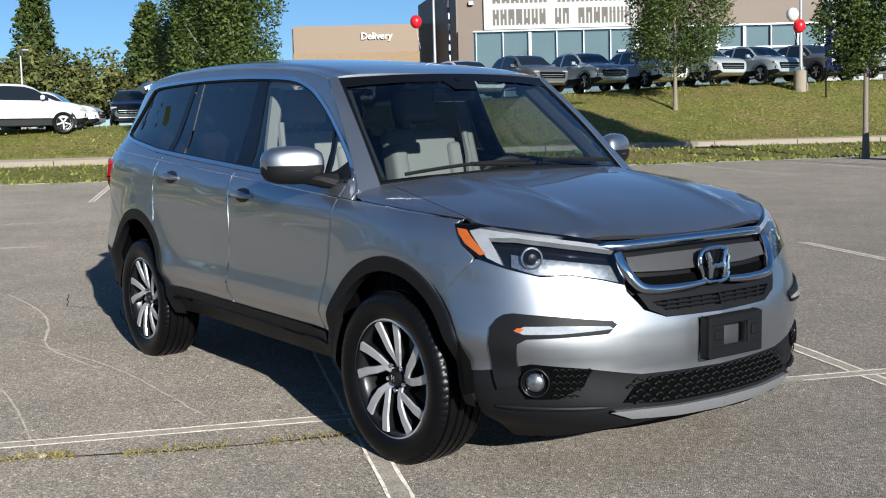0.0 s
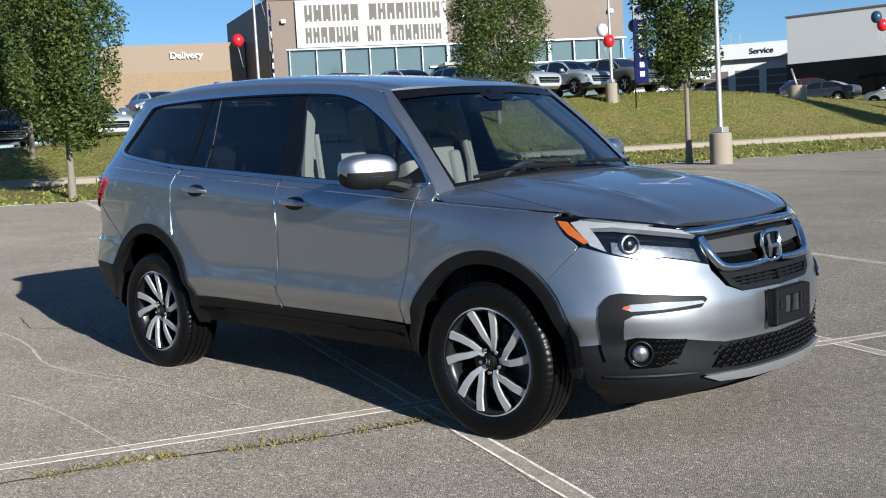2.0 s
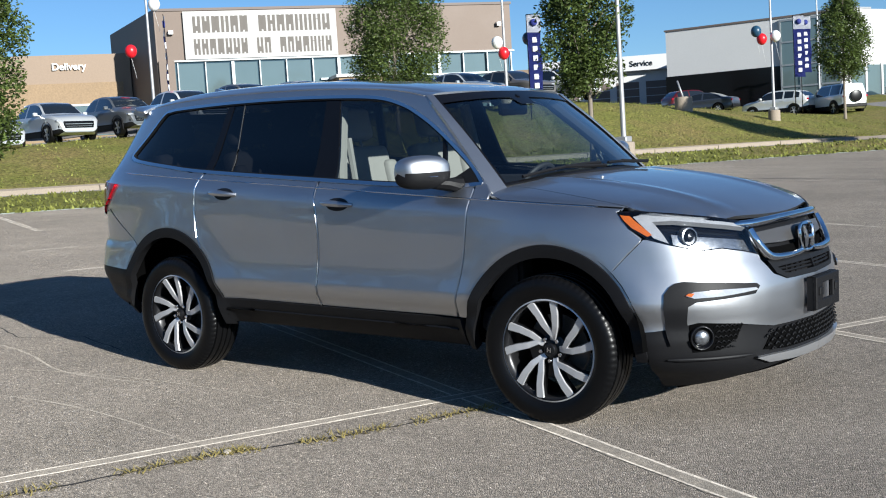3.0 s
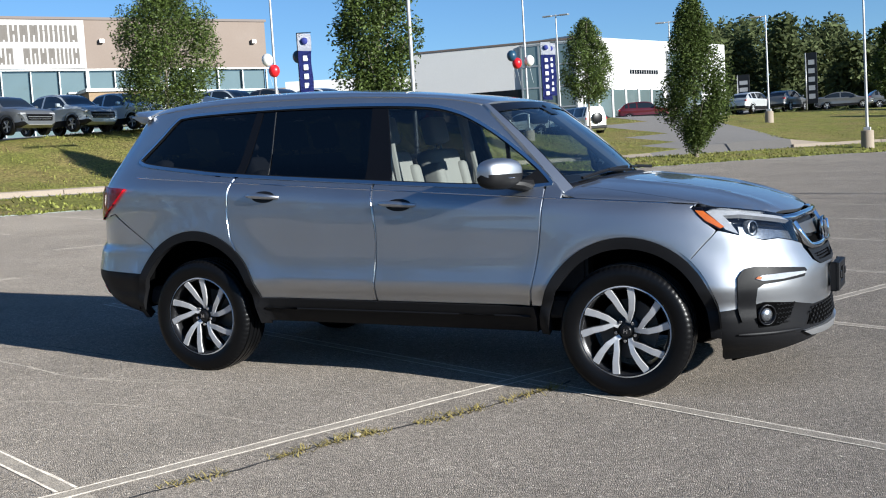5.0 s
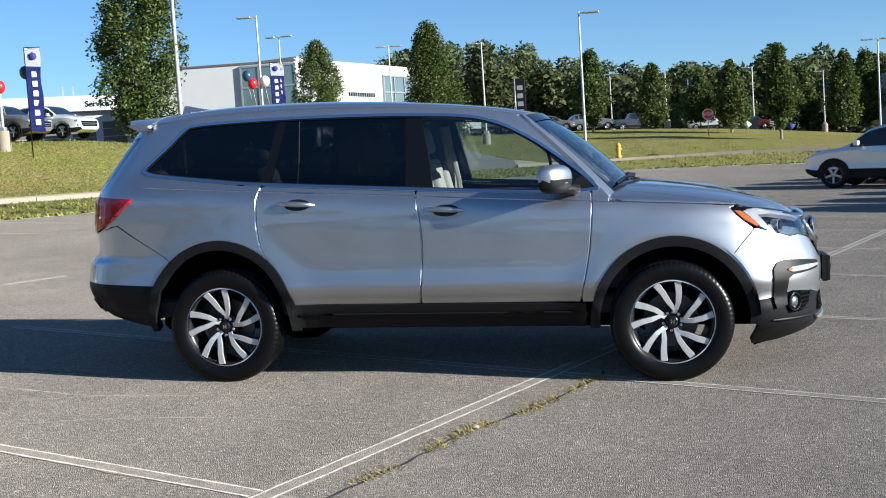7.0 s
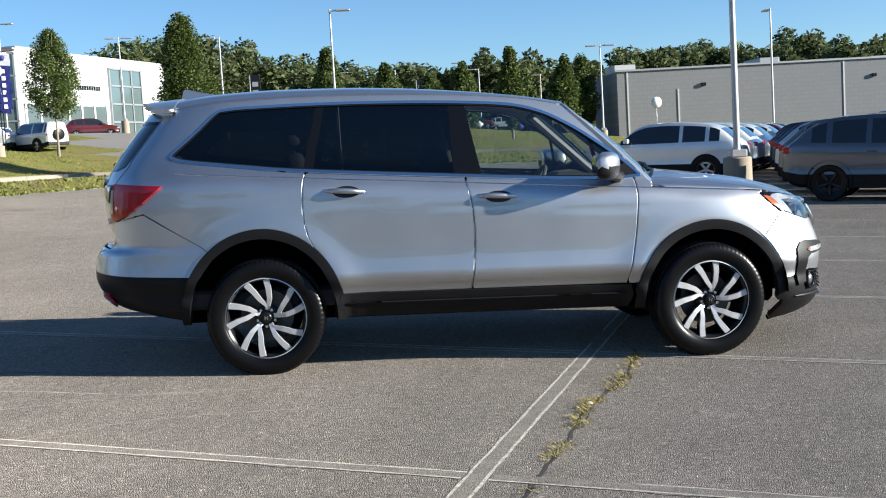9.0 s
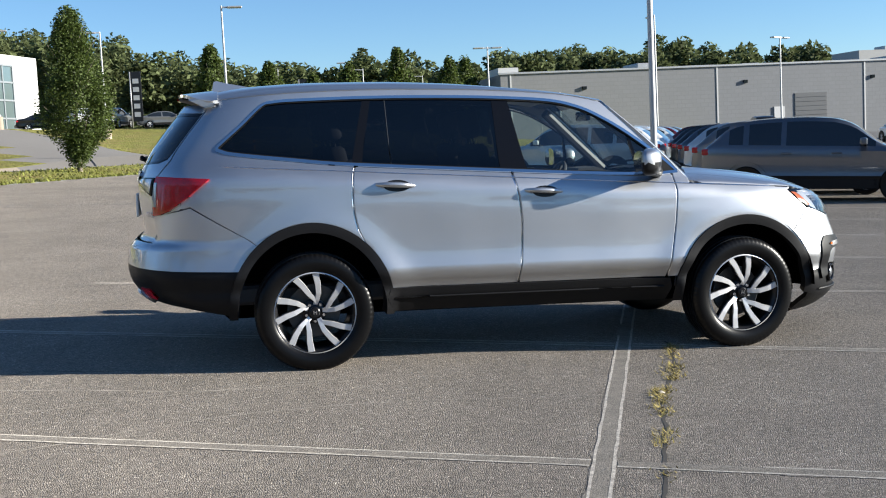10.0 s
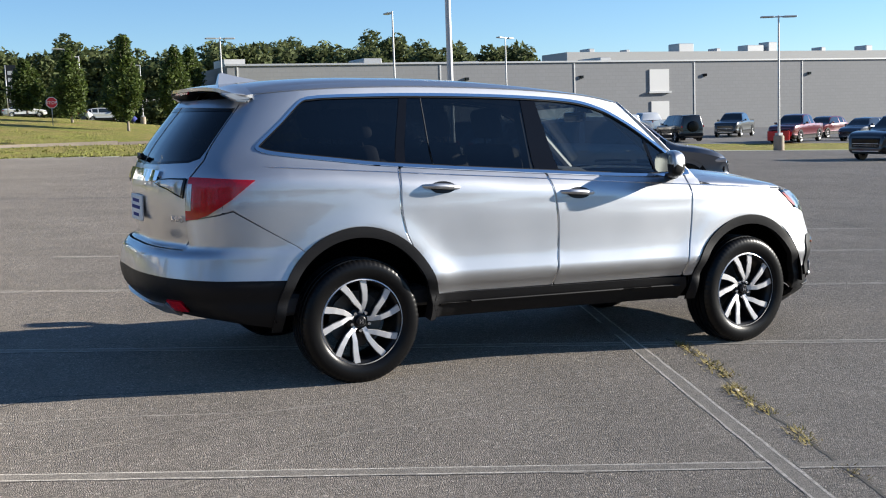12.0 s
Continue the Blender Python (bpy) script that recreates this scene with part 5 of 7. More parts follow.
prism(bm, hood_b, .22, .54, "Y")
part("dashboard", bm, DASH, car, smooth=True)
bm = bmesh.new()
cs = Matrix.Translation((.50, .38, 1.04)) @ pose(0, 0, 0, 0, -64, 0)
add_path(bm, [cs @ Vector((.185 * math.cos(a), .185 * math.sin(a), 0)) for a in np.linspace(0, 2 * math.pi, 37)[:-1]], .016, 8, closed=True)
for a in (0, math.pi / 2, -math.pi / 2, math.pi):
    add_path(bm, [cs @ Vector((.05 * math.cos(a), .05 * math.sin(a), .01)), cs @ Vector((.18 * math.cos(a), .18 * math.sin(a), 0))], .014, 6)
add_path(bm, [cs @ Vector((0, 0, 0)), (.70, .38, .95)], .035, 8)
part("steering_wheel", bm, DASH, car, smooth=True)


def seat(name, x, y, w, mat, rec=14):
    bm = bmesh.new()
    cushion(bm, (x - .25, y - w / 2, .66), (x + .28, y + w / 2, .83), .05)
    for sg in (-1, 1):
        cushion(bm, (x - .22, y + sg * (w / 2 - .03) - .045, .72), (x + .25, y + sg * (w / 2 - .03) + .045, .875), .04)
    add_box(bm, (x - .2, y - w / 2 + .06, .48), (x + .2, y + w / 2 - .06, .68), .02)
    o = part("seat_cushion", bm, mat, None, smooth=True, sharp=50)
    base = new(name)
    base.parent = car
    o.parent = base
    t = Matrix.Translation((x - .22, y, .78)) @ pose(0, 0, 0, 0, -rec, 0)
    bm = bmesh.new()
    cushion(bm, (-.07, -w / 2 + .02, 0), (.06, w / 2 - .02, .60), .05, t)
    for sg in (-1, 1):
        cushion(bm, (-.06, sg * (w / 2 - .06) - .05, .08), (.10, sg * (w / 2 - .06) + .05, .50), .04, t)
    part("seat_back", bm, mat, base, smooth=True, sharp=50)
    bm = bmesh.new()
    cushion(bm, (-.03, -.13, .64), (.07, .13, .83), .04, t)
    for sg in (-1, 1):
        add_tube(bm, t @ Vector((.01, sg * .05, .55)), t @ Vector((.01, sg * .05, .68)), .007)
    part("headrest", bm, mat, base, smooth=True, sharp=50)


for y in (-.38, .38):
    seat("front_seat", .08, y, .52, SEAT)
for y in (-.43, 0, .43):
    seat("second_row_seat", -.85, y, .40, SEATSHADE)
for y in (-.36, .36):
    seat("third_row_seat", -1.62, y, .46, SEATSHADE)
bm = bmesh.new()
add_box(bm, (.60, -.13, 1.51), (.64, .13, 1.58), .02, 0, 2)
add_tube(bm, (.62, 0, 1.57), (.66, 0, 1.625), .015)
part("rear_view_mirror", bm, GLOSSBLACK, car, smooth=True)
bm = bmesh.new()
add_box(bm, (.25, -.16, .50), (.95, .16, .82), .04, 0, 2)
add_box(bm, (-.35, -.14, .50), (.25, .14, .86), .04, 0, 2)
part("centre_console", bm, DASH, car, smooth=True)
for sg in (-1, 1):
    bm = bmesh.new()
    add_path(bm, [(-.13, sg * .60, 1.42), (-.09, sg * .61, 1.2), (-.06, sg * .60, .9)], .02, 6)
    part("seat_belt", bm, TRIMGREY, car, smooth=True)

# ---- ground ----
def lot_z(x, y):
    return -0.0296 * x + 0.0116 * y


EDGE = spline([(-75, -120), (-48, -58), (-30, -16), (-21.5, 3.5), (-19, 9.5), (-15.8, 16.5), (-12.5, 26.0), (-9.5, 33.0), (-6, 41), (-2.5, 47.5), (1.5, 51), (7, 52), (16, 51.3), (28, 48.8), (43, 44.0),
               (70, 34), (120, 14), (220, -30)], 8)
lot_outline = [EDGE[i] for i in range(0, len(EDGE), 2)] + [(220, -200), (-75, -200)]
V2, F2 = sheet(lot_outline, [], 14.0)
lot = mesh_ob("parking_lot", [(x, y, lot_z(x, y)) for x, y in V2], F2, ASPHALT, smooth=False)
tagged(lot, "worn grey asphalt parking lot with faded stall lines", "parking lot", kind="structure")

EP = np.array(EDGE)
seg = np.concatenate(([0], np.cumsum(np.linalg.norm(np.diff(EP, axis=0), axis=1))))
SS = np.arange(0, seg[-1], 1.6)
EX, EY = np.interp(SS, seg, EP[:, 0]), np.interp(SS, seg, EP[:, 1])
TX, TY = np.gradient(EX), np.gradient(EY)
for _ in range(10):
    TX = np.convolve(np.pad(TX, 2, "edge"), np.ones(5) / 5, "valid")
    TY = np.convolve(np.pad(TY, 2, "edge"), np.ones(5) / 5, "valid")
TL = np.hypot(TX, TY)
NX, NY = -TY / TL, TX / TL
CREST = curve1([(-60, 1.8), (-5, 2.25), (8, 2.45), (13, 2.9), (20, 3.27), (30, 3.82), (42, 4.0), (70, 3.9)])
RAMP_A, RAMP_B = np.array((-7.5, 50.5)), np.array((-22.0, 82.0))


def ramp(x, y):
    d = RAMP_B - RAMP_A
    t = float(np.clip((np.array((x, y)) - RAMP_A) @ d / (d @ d), 0, 1))
    q = RAMP_A + t * d
    return float(np.hypot(x - q[0], y - q[1])), t


def ground_z(x, y, o, ex, ey):
    """The height of the land o metres out from the lot's edge."""
    z0 = lot_z(ex, ey)
    zr = z0 + .17 if ex > 18 else 1.02
    zr = z0 + .17 + (1.02 - z0 - .17) * (1 - smoothstep(4, 22, ex))
    strip_z = z0 + .02 + (zr - z0 - .02) * smoothstep(0, 6.2, o)
    if o <= 9.2:
        return strip_z
    left = zr + .16 + (CREST(ey) - zr - .16) * smoothstep(8.5, 21.0 - 6 * (1 - smoothstep(6, 16, ey)), o) + max(0, min(o - 21.0, 40)) * .03
    mid = zr + .10 + max(0, o - 12) * .098 if o < 40 else zr + .10 + 28 * .098 + (o - 40) * .01
    right = zr + .05 + min(max(0, o - 9), 45) * .022
    a, b = smoothstep(-9, -1, ex), smoothstep(3, 22, ex)
    z = left * (1 - a) + mid * a
    z = z * (1 - b) + right * b
    d, t = ramp(x, y)
    w = 1 - smoothstep(3.2, 7.0, d)
    z = z * (1 - w) + (1.05 + 3.1 * t) * w
    if o > 9.6 and o < 200:
        z += .10 * noise.noise((x * .16, y * .16, 0)) * (1 - w) * smoothstep(9.6, 12, o)
    return z


OFFS = [0, .5, 1.2, 2.2, 3.2, 4.2, 5.2, 6.0, 6.2, 7.2, 8.2, 9.2, 9.45, 10, 10.8, 11.6, 12.4, 13.2, 14, 15, 16, 17, 18, 19, 20, 21.5, 23, 25, 28, 31, 35, 39, 44, 50, 57, 65, 75, 88, 105, 130, 170, 230, 320, 480, 800, 1600, 3000]
gv, gf, gm = [], [], []
K = len(OFFS)
for i in range(len(SS)):
    for o in OFFS:
        x, y = EX[i] + NX[i] * o, EY[i] + NY[i] * o
        gv.append((x, y, ground_z(x, y, o, EX[i], EY[i])))
for i in range(len(SS) - 1):
    for j in range(K - 1):
        a = i * K + j
        gf.append((a, a + K, a + K + 1, a + 1))
        o = (OFFS[j] + OFFS[j + 1]) / 2
        ex = EX[i]
        x, y = EX[i] + NX[i] * o, EY[i] + NY[i] * o
        if o < 6.2:
            m = 0
        elif o < 9.2:
            m = 1 if ex < 26 else 0
        elif o < 9.5:
            m = 2 if ramp(x, y)[0] > 4.2 and ex < 22 else 1 if ex < 22 else 0
        elif ramp(x, y)[0] < 3.7:
            m = 1
        elif ex < -6 and 21.8 < o < 75:
            m = 1
        elif -6 <= ex < 4 and 44 < o < 75:
            m = 1
        elif ex > 30 and 10 < o < 80:
            m = 1
        else:
            m = 0
        gm.append(m)
ground = mesh_ob("ground", gv, gf, [LAWN, ROADMAT, CONCRETE], smooth=True, fmat=gm)
tagged(ground, "mown grass bank rising to the dealership, with a narrow asphalt road", "ground", kind="structure")
back = mesh_ob("ground_beyond", [(-900, -200, -4.5), (1200, -200, -4.5), (1200, -1600, -3), (-900, -1600, -3), (-75, -200, lot_z(-75, -200)), (220, -200, lot_z(220, -200)), (220, -30, lot_z(220, -30)), (1200, 200, -4)],
               [(0, 1, 5, 4), (3, 2, 1, 0), (5, 1, 7, 6)], LAWN, smooth=False)
tagged(back, "grassy land beyond the parking lot", "ground", kind="structure")


def nearest_edge(x, y):
    d = (EX - x) ** 2 + (EY - y) ** 2
    i = int(np.argmin(d))
    o = (x - EX[i]) * NX[i] + (y - EY[i]) * NY[i]
    return i, o


def land(x, y):
    """The height of the ground, lot or land, under a place."""
    i, o = nearest_edge(x, y)
    return lot_z(x, y) if o <= 0 else ground_z(x, y, max(o, 0), EX[i], EY[i])


# kerb stones along the road, in lengths with joints
kerb_bm = []
kerb = empty("kerb", Matrix.Identity(4), "pale concrete kerb along the road", "kerb")
kerb["kind"] = "structure"
for i in range(0, len(SS) - 2, 2):
    if not (-70 < EX[i] < 12):
        continue
    q = []
    for k in (i, i + 1, i + 2):
        for o in (9.10, 9.42):
            x, y = EX[k] + NX[k] * o, EY[k] + NY[k] * o
            q.append((x, y))
    if min(ramp(x, y)[0] for x, y in q) < 4.3:
        continue
    bm = bmesh.new()
    z = min(ground_z(x, y, 9.19, EX[i], EY[i]) for x, y in q)
    lo, hi = z - .08, z + .15 + .01 * random.random()
    loop = [Vector((q[0][0], q[0][1], 0)), Vector((q[2][0], q[2][1], 0)), Vector((q[4][0], q[4][1], 0)), Vector((q[5][0], q[5][1], 0)), Vector((q[3][0], q[3][1], 0)), Vector((q[1][0], q[1][1], 0))]
    c = sum(loop, Vector()) / 6
    loop = [c + (p - c) * .992 for p in loop]
    prism(bm, [(p.x, p.y) for p in loop], lo, hi, "Z")
    part("kerb_stone", bm, CONCRETE, kerb)

# stall lines: two thin worn edges round a faded middle
U1, U2 = Vector((.367, .930, 0)), Vector((-.921, .389, 0))
P0 = Vector((.68, -.67, 0))
lines = empty("stall_lines", LOT, "worn white painted stall lines on asphalt", "road marking")
lines["kind"] = "structure"


def stall_line(a, b, w=.105, strong=1.0, z=.0012):
    d = (b - a).normalized()
    n = Vector((-d.y, d.x, 0))
    L = (b - a).length
    k = max(2, int(L / .12))
    for off, ww, mat in ((0, w, FAINT), (w * .42, .015, LINE), (-w * .42, .015, LINE)):
        bm = bmesh.new()
        rows = []
        for i in range(k + 1):
            p = a + d * (L * i / k)
            j = .006 * noise.noise((p.x * 5 + off * 40, p.y * 5, 1))
            h = ww / 2 * (1 + .5 * noise.noise((p.x * 9, p.y * 9 + off * 30, 3)))
            dz = z + (.0008 if mat is LINE else 0)
            rows.append((bm.verts.new(p + n * (off + j - h) + Vector((0, 0, dz))), bm.verts.new(p + n * (off + j + h) + Vector((0, 0, dz))), p))
        for i in range(k):
            p = rows[i][2]
            if mat is LINE and noise.noise((p.x * 1.7, p.y * 1.7 + off * 60, 7)) > .42 * strong + .02:
                continue
            bm.faces.new((rows[i][0], rows[i + 1][0], rows[i + 1][1], rows[i][1]))
        part("stripe" if mat is FAINT else "stripe_edge", bm, mat, lines)


stall_line(P0 - U1 * 9.5, P0 + U1 * 31)
for k in range(-2, 11):
    c = P0 + U1 * 2.79 * k
    for a, b in ((.06, 5.4), (-5.4, -.06)):
        stall_line(c + U2 * a, c + U2 * b, z=.0026)
for k in range(-4, 9):
    c = P0 + U1 * 2.79 * (k + .1)
    stall_line(c + U2 * 15.6, c + U2 * 21.3, .10, .8, .0012)
for k in (-2, -1, 0):
    c = P0 + U1 * (2.79 * k + 2.2)
    stall_line(c + U2 * 8.5, c + U2 * 8.5 + U1 * .95, .10, 1, .0012)
    stall_line(c + U2 * 11.7, c + U2 * 11.7 + U1 * .8, .10, 1, .0012)

# cracks, weeds and pebbles
def ground_path(name, pts, w, mat, z=.0016, label="", jag=.02):
    bm = bmesh.new()
    P = dense_line(pts, .05)
    prev = None
    for i, (x, y) in enumerate(P):
        dx, dy = (P[min(i + 1, len(P) - 1)][0] - P[max(i - 1, 0)][0]), (P[min(i + 1, len(P) - 1)][1] - P[max(i - 1, 0)][1])
        l = math.hypot(dx, dy) + 1e-9
        j = jag * noise.noise((x * 6, y * 6, 2)) + jag * .5 * noise.noise((x * 21, y * 21, 2))
        ww = w * (.5 + .9 * abs(noise.noise((x * 4, y * 4, 5))))
        x, y = x - dy / l * j, y + dx / l * j
        cur = (bm.verts.new((x + dy / l * ww, y - dx / l * ww, z)), bm.verts.new((x - dy / l * ww, y + dx / l * ww, z)))
        if prev:
            bm.faces.new((prev[0], cur[0], cur[1], prev[1]))
        prev = cur
    o = part(name, bm, mat, None)
    o.matrix_world = LOT
    return tagged(o, label or "thin dark crack in the asphalt", "crack", kind="structure")


def dense_line(pts, step):
    out = []
    for a, b in zip(pts, pts[1:]):
        k = max(1, int(math.hypot(b[0] - a[0], b[1] - a[1]) / step))
        out += [(a[0] + (b[0] - a[0]) * i / k, a[1] + (b[1] - a[1]) * i / k) for i in range(k)]
    return out + [pts[-1]]


weed_line = [(1.0, -.62), (.95, -.86), (.78, -1.30), (.62, -1.70), (.47, -1.95), (.37, -2.10), (.22, -2.55), (.02, -3.05), (-.22, -3.65), (-.55, -4.5), (-.9, -5.6)]
ground_path("asphalt_crack", weed_line, .014, CRACK)
ground_path("asphalt_crack", [(9.3, 6.9), (8.9, 5.6), (8.4, 4.4), (7.9, 2.6)], .012, CRACK)
ground_path("asphalt_crack", [(-2.36, -.70), (-3.1, -.50), (-3.6, -.75), (-4.2, -.55)], .008, CRACK)
ground_path("asphalt_seam", [(-30, 26.5), (-2, 17.1), (12.5, 10.4), (40, -2.0)], .02, CRACK, label="dark seam across the asphalt", jag=.01)
ground_path("pale_scrape", spline([(-4.6, -.95), (-3.6, -.98), (-2.9, -1.10), (-2.35, -1.28), (-1.9, -1.36), (-1.2, -1.30)], 6), .011, SCRAPE, .0010, "pale curved scrape on the asphalt", .01)
ground_path("pale_scrape", spline([(-3.4, -1.75), (-2.7, -1.55), (-2.05, -1.36), (-1.0, -1.22), (.2, -1.25)], 6), .009, SCRAPE, .0014, "pale curved scrape on the asphalt", .01)
ground_path("pale_scrape", spline([(-3.9, -2.6), (-3.0, -2.45), (-2.0, -2.0), (-1.0, -1.9), (0.4, -2.1)], 6), .009, SCRAPE, .0012, "pale curved scrape on the asphalt", .01)
rng = random.Random(4)
bm = bmesh.new()
for k in range(1500):
    t = rng.random() * (len(weed_line) - 3)
    i = int(t)
    a, b = weed_line[i], weed_line[i + 1]
    x, y = a[0] + (b[0] - a[0]) * (t - i), a[1] + (b[1] - a[1]) * (t - i)
    if noise.noise((x * 2.6, y * 2.6, 9)) < .02 and y > -.75 or noise.noise((x * 5.1, y * 5.1, 4)) < -.06 + .16 * smoothstep(-2.4, -4.5, y):
        continue
    x, y = x + rng.gauss(0, .030), y + rng.gauss(0, .030)
    h, az, w = rng.uniform(.012, .046), rng.uniform(0, 6.28), .0036
    tip = (x + math.cos(az) * h * 1.1, y + math.sin(az) * h * 1.1, h * .6)
    bm.faces.new([bm.verts.new(p) for p in ((x - math.sin(az) * w, y + math.cos(az) * w, .002), (x + math.sin(az) * w, y - math.cos(az) * w, .002), tip)])
weeds = part("crack_weeds", bm, WEED, None)
weeds.matrix_world = LOT
tagged(weeds, "dry yellow-green weeds growing in a crack", "weeds", kind="stuff")
for x, y, r in ((.385, -2.085, .020), (.30, -2.16, .012), (.41, -2.0, .010), (4.2, .9, .010)):
    bm = bmesh.new()
    bmesh.ops.create_icosphere(bm, subdivisions=2, radius=r)
    for v in bm.verts:
        v.co *= 1 + .25 * noise.noise(v.co * 40)
        v.co.z *= .55
    o = part("pebble", bm, STONE, None, smooth=True)
    o.matrix_world = LOT @ Matrix.Translation((x, y, r * .4))
    tagged(o, "small pale stone lying by the crack", "stone")
bm = bmesh.new()
for k in range(9000):
    x, y = rng.uniform(-6, 7), rng.uniform(-8, 6)
    s = rng.uniform(.003, .008)
    a = rng.uniform(0, 6.28)
    bm.faces.new([bm.verts.new((x + s * math.cos(a + q), y + s * math.sin(a + q), .002 + .0025 * (q < 1))) for q in (0, 2.1, 4.2)])
grit = part("grit", bm, surface("pale_grit", (.24, .225, .20), .85, 0, .2, 30.0, island=.6), None)
grit.matrix_world = LOT
tagged(grit, "pale grit scattered on the asphalt", "grit", kind="stuff")
bm = bmesh.new()
for k in range(26000):
    i = rng.randrange(int(len(SS) * .22), int(len(SS) * .62))
    if not (-34 < EX[i] < 14):
        continue
    o = abs(rng.gauss(0, .25)) if k % 3 == 0 else rng.uniform(0, 6.2)
    x, y = EX[i] + NX[i] * (o - .12) + TX[i] * rng.uniform(-.5, .5), EY[i] + NY[i] * (o - .12) + TY[i] * rng.uniform(-.5, .5)
    z = ground_z(x, y, max(o, 0), EX[i], EY[i])
    h, az, w = rng.uniform(.04, .10), rng.uniform(0, 6.28), rng.uniform(.02, .05)
    bm.faces.new([bm.verts.new(p) for p in ((x - math.sin(az) * w, y + math.cos(az) * w, z - .01), (x + math.sin(az) * w, y - math.cos(az) * w, z - .01), (x + math.cos(az) * h, y + math.sin(az) * h, z + h))])
for k in range(52000):
    i = rng.randrange(int(len(SS) * .15), int(len(SS) * .66))
    if not (-52 < EX[i] < 10):
        continue
    o = 9.7 + 12.5 * rng.random() ** 1.1
    x, y = EX[i] + NX[i] * o + TX[i] * rng.uniform(-.5, .5), EY[i] + NY[i] * o + TY[i] * rng.uniform(-.5, .5)
    if ramp(x, y)[0] < 4.0 or noise.noise((x * .35, y * .35, 8)) < -.25:
        continue
    z = ground_z(x, y, o, EX[i], EY[i])
    h, az, w = rng.uniform(.03, .10), rng.uniform(0, 6.28), rng.uniform(.012, .034)
    bm.faces.new([bm.verts.new(p) for p in ((x - math.sin(az) * w, y + math.cos(az) * w, z - .01), (x + math.sin(az) * w, y - math.cos(az) * w, z - .01), (x + math.cos(az) * h * .7, y + math.sin(az) * h * .7, z + h))])
tufts = part("grass_tufts", bm, surface("grass_blades", (.19, .20, .046), .8, 0, .35, .5, island=.55, spec=.2), None)
tagged(tufts, "short green and straw grass blades on verge and bank", "grass", kind="stuff")

# ---- buildings ----
def walls(name, parent, a, b, z0, z1, thick, mat, label="", back=None):
    """A straight wall from a to b, thick to its left."""
    a, b = Vector((*a, 0)), Vector((*b, 0))
    d = (b - a).normalized()
    n = Vector((-d.y, d.x, 0)) * thick
    bm = bmesh.new()
    prism(bm, [(p.x, p.y) for p in (a, b, b + n, a + n)], z0, z1, "Z")
    return part(name, bm, mat, parent, label)


def block(name, parent, a, d, length, depth, z0, z1, mat, label="", bevel=0.0):
    """A block whose front runs from a along d, deep to the left of d."""
    d = Vector((*d, 0)).normalized()
    n = Vector((-d.y, d.x, 0))
    m = Matrix(((d.x, n.x, 0, a[0]), (d.y, n.y, 0, a[1]), (0, 0, 1, 0), (0, 0, 0, 1)))
    bm = bmesh.new()
    add_box(bm, (0, 0, z0), (length, depth, z1), bevel, m=m)
    return part(name, bm, mat, parent, label)


def front_box(name, parent, a, d, u0, u1, z0, z1, y0, y1, mat, label="", bevel=0.0):
    d = Vector((*d, 0)).normalized()
    n = Vector((-d.y, d.x, 0))
    m = Matrix(((d.x, n.x, 0, a[0]), (d.y, n.y, 0, a[1]), (0, 0, 1, 0), (0, 0, 0, 1)))
    bm = bmesh.new()
    add_box(bm, (u0, min(y0, y1), z0), (u1, max(y0, y1), z1), bevel, m=m)
    return part(name, bm, mat, parent, label)


def words(parent, name, text, a, d, u, z, size, out, mat):
    d = Vector((*d, 0)).normalized()
    n = Vector((-d.y, d.x, 0))
    fc = bpy.data.curves.new(name, "FONT")
    fc.body, fc.size, fc.extrude, fc.align_x = text, size, .03, "CENTER"
    fc.offset = .012
    fc.materials.append(mat)
    o = new(name, fc)
    o.parent = parent
    o.matrix_world = Matrix(((d.x, 0, -n.x, a[0] + d.x * u - n.x * out), (d.y, 0, -n.y, a[1] + d.y * u - n.y * out), (0, 1, 0, z), (0, 0, 0, 1)))
    return o


# the tan dealership with its banner
FA, FD = (-57.2, 42.4), (.563, .826)
deal = empty("dealership_building", Matrix.Identity(4), "tan-panelled car dealership with glazed front and a big white banner", "building")
block("upper_wall", deal, FA, FD, 25.0, 22, 8.95, 12.25, TAUPE, "tan panel wall")
block("glazed_wall", deal, (FA[0] - .12, FA[1] + .08), FD, 24.8, 21.5, 3.6, 8.95, SHOPGLASS, "blue-green glazed front")
walls("side_wall", deal, (-69.55, 47.6), (FA[0] - .05, FA[1] - .1), 3.6, 12.40, .3, TAUPE, "taupe panel side wall")
front_box("left_pier", deal, FA, FD, -.02, 1.0, 3.6, 8.97, -.25, 2.0, TAUPE)
front_box("window_head", deal, FA, FD, .9, 25.1, 8.88, 8.98, -.20, .3, MULLION)
front_box("window_rail", deal, FA, FD, 10.8, 25.0, 7.35, 7.47, -.12, .1, MULLION)
for i in range(14):
    u = 1.2 + i * 1.82
    front_box("mullion", deal, FA, FD, u - (.10 if i % 4 == 2 else .035), u + (.10 if i % 4 == 2 else .035), 3.6, 8.82, -.14, .1, MULLION)
front_box("entrance_canopy", deal, FA, FD, 11.6, 17.0, 6.0, 7.3, -2.2, .1, TANSTONE, "tan entrance canopy")
front_box("canopy_edge", deal, FA, FD, 11.4, 17.2, 7.3, 7.5, -2.4, .1, WHITEWALL)
front_box("parapet", deal, FA, FD, -.1, 25.1, 12.25, 12.42, -.08, .5, BROWNWALL)
for u in (.9, 13.2, 24.0):
    front_box("wall_lamp", deal, FA, FD, u - .15, u + .15, 10.7, 10.95, -.35, 0, GALV)
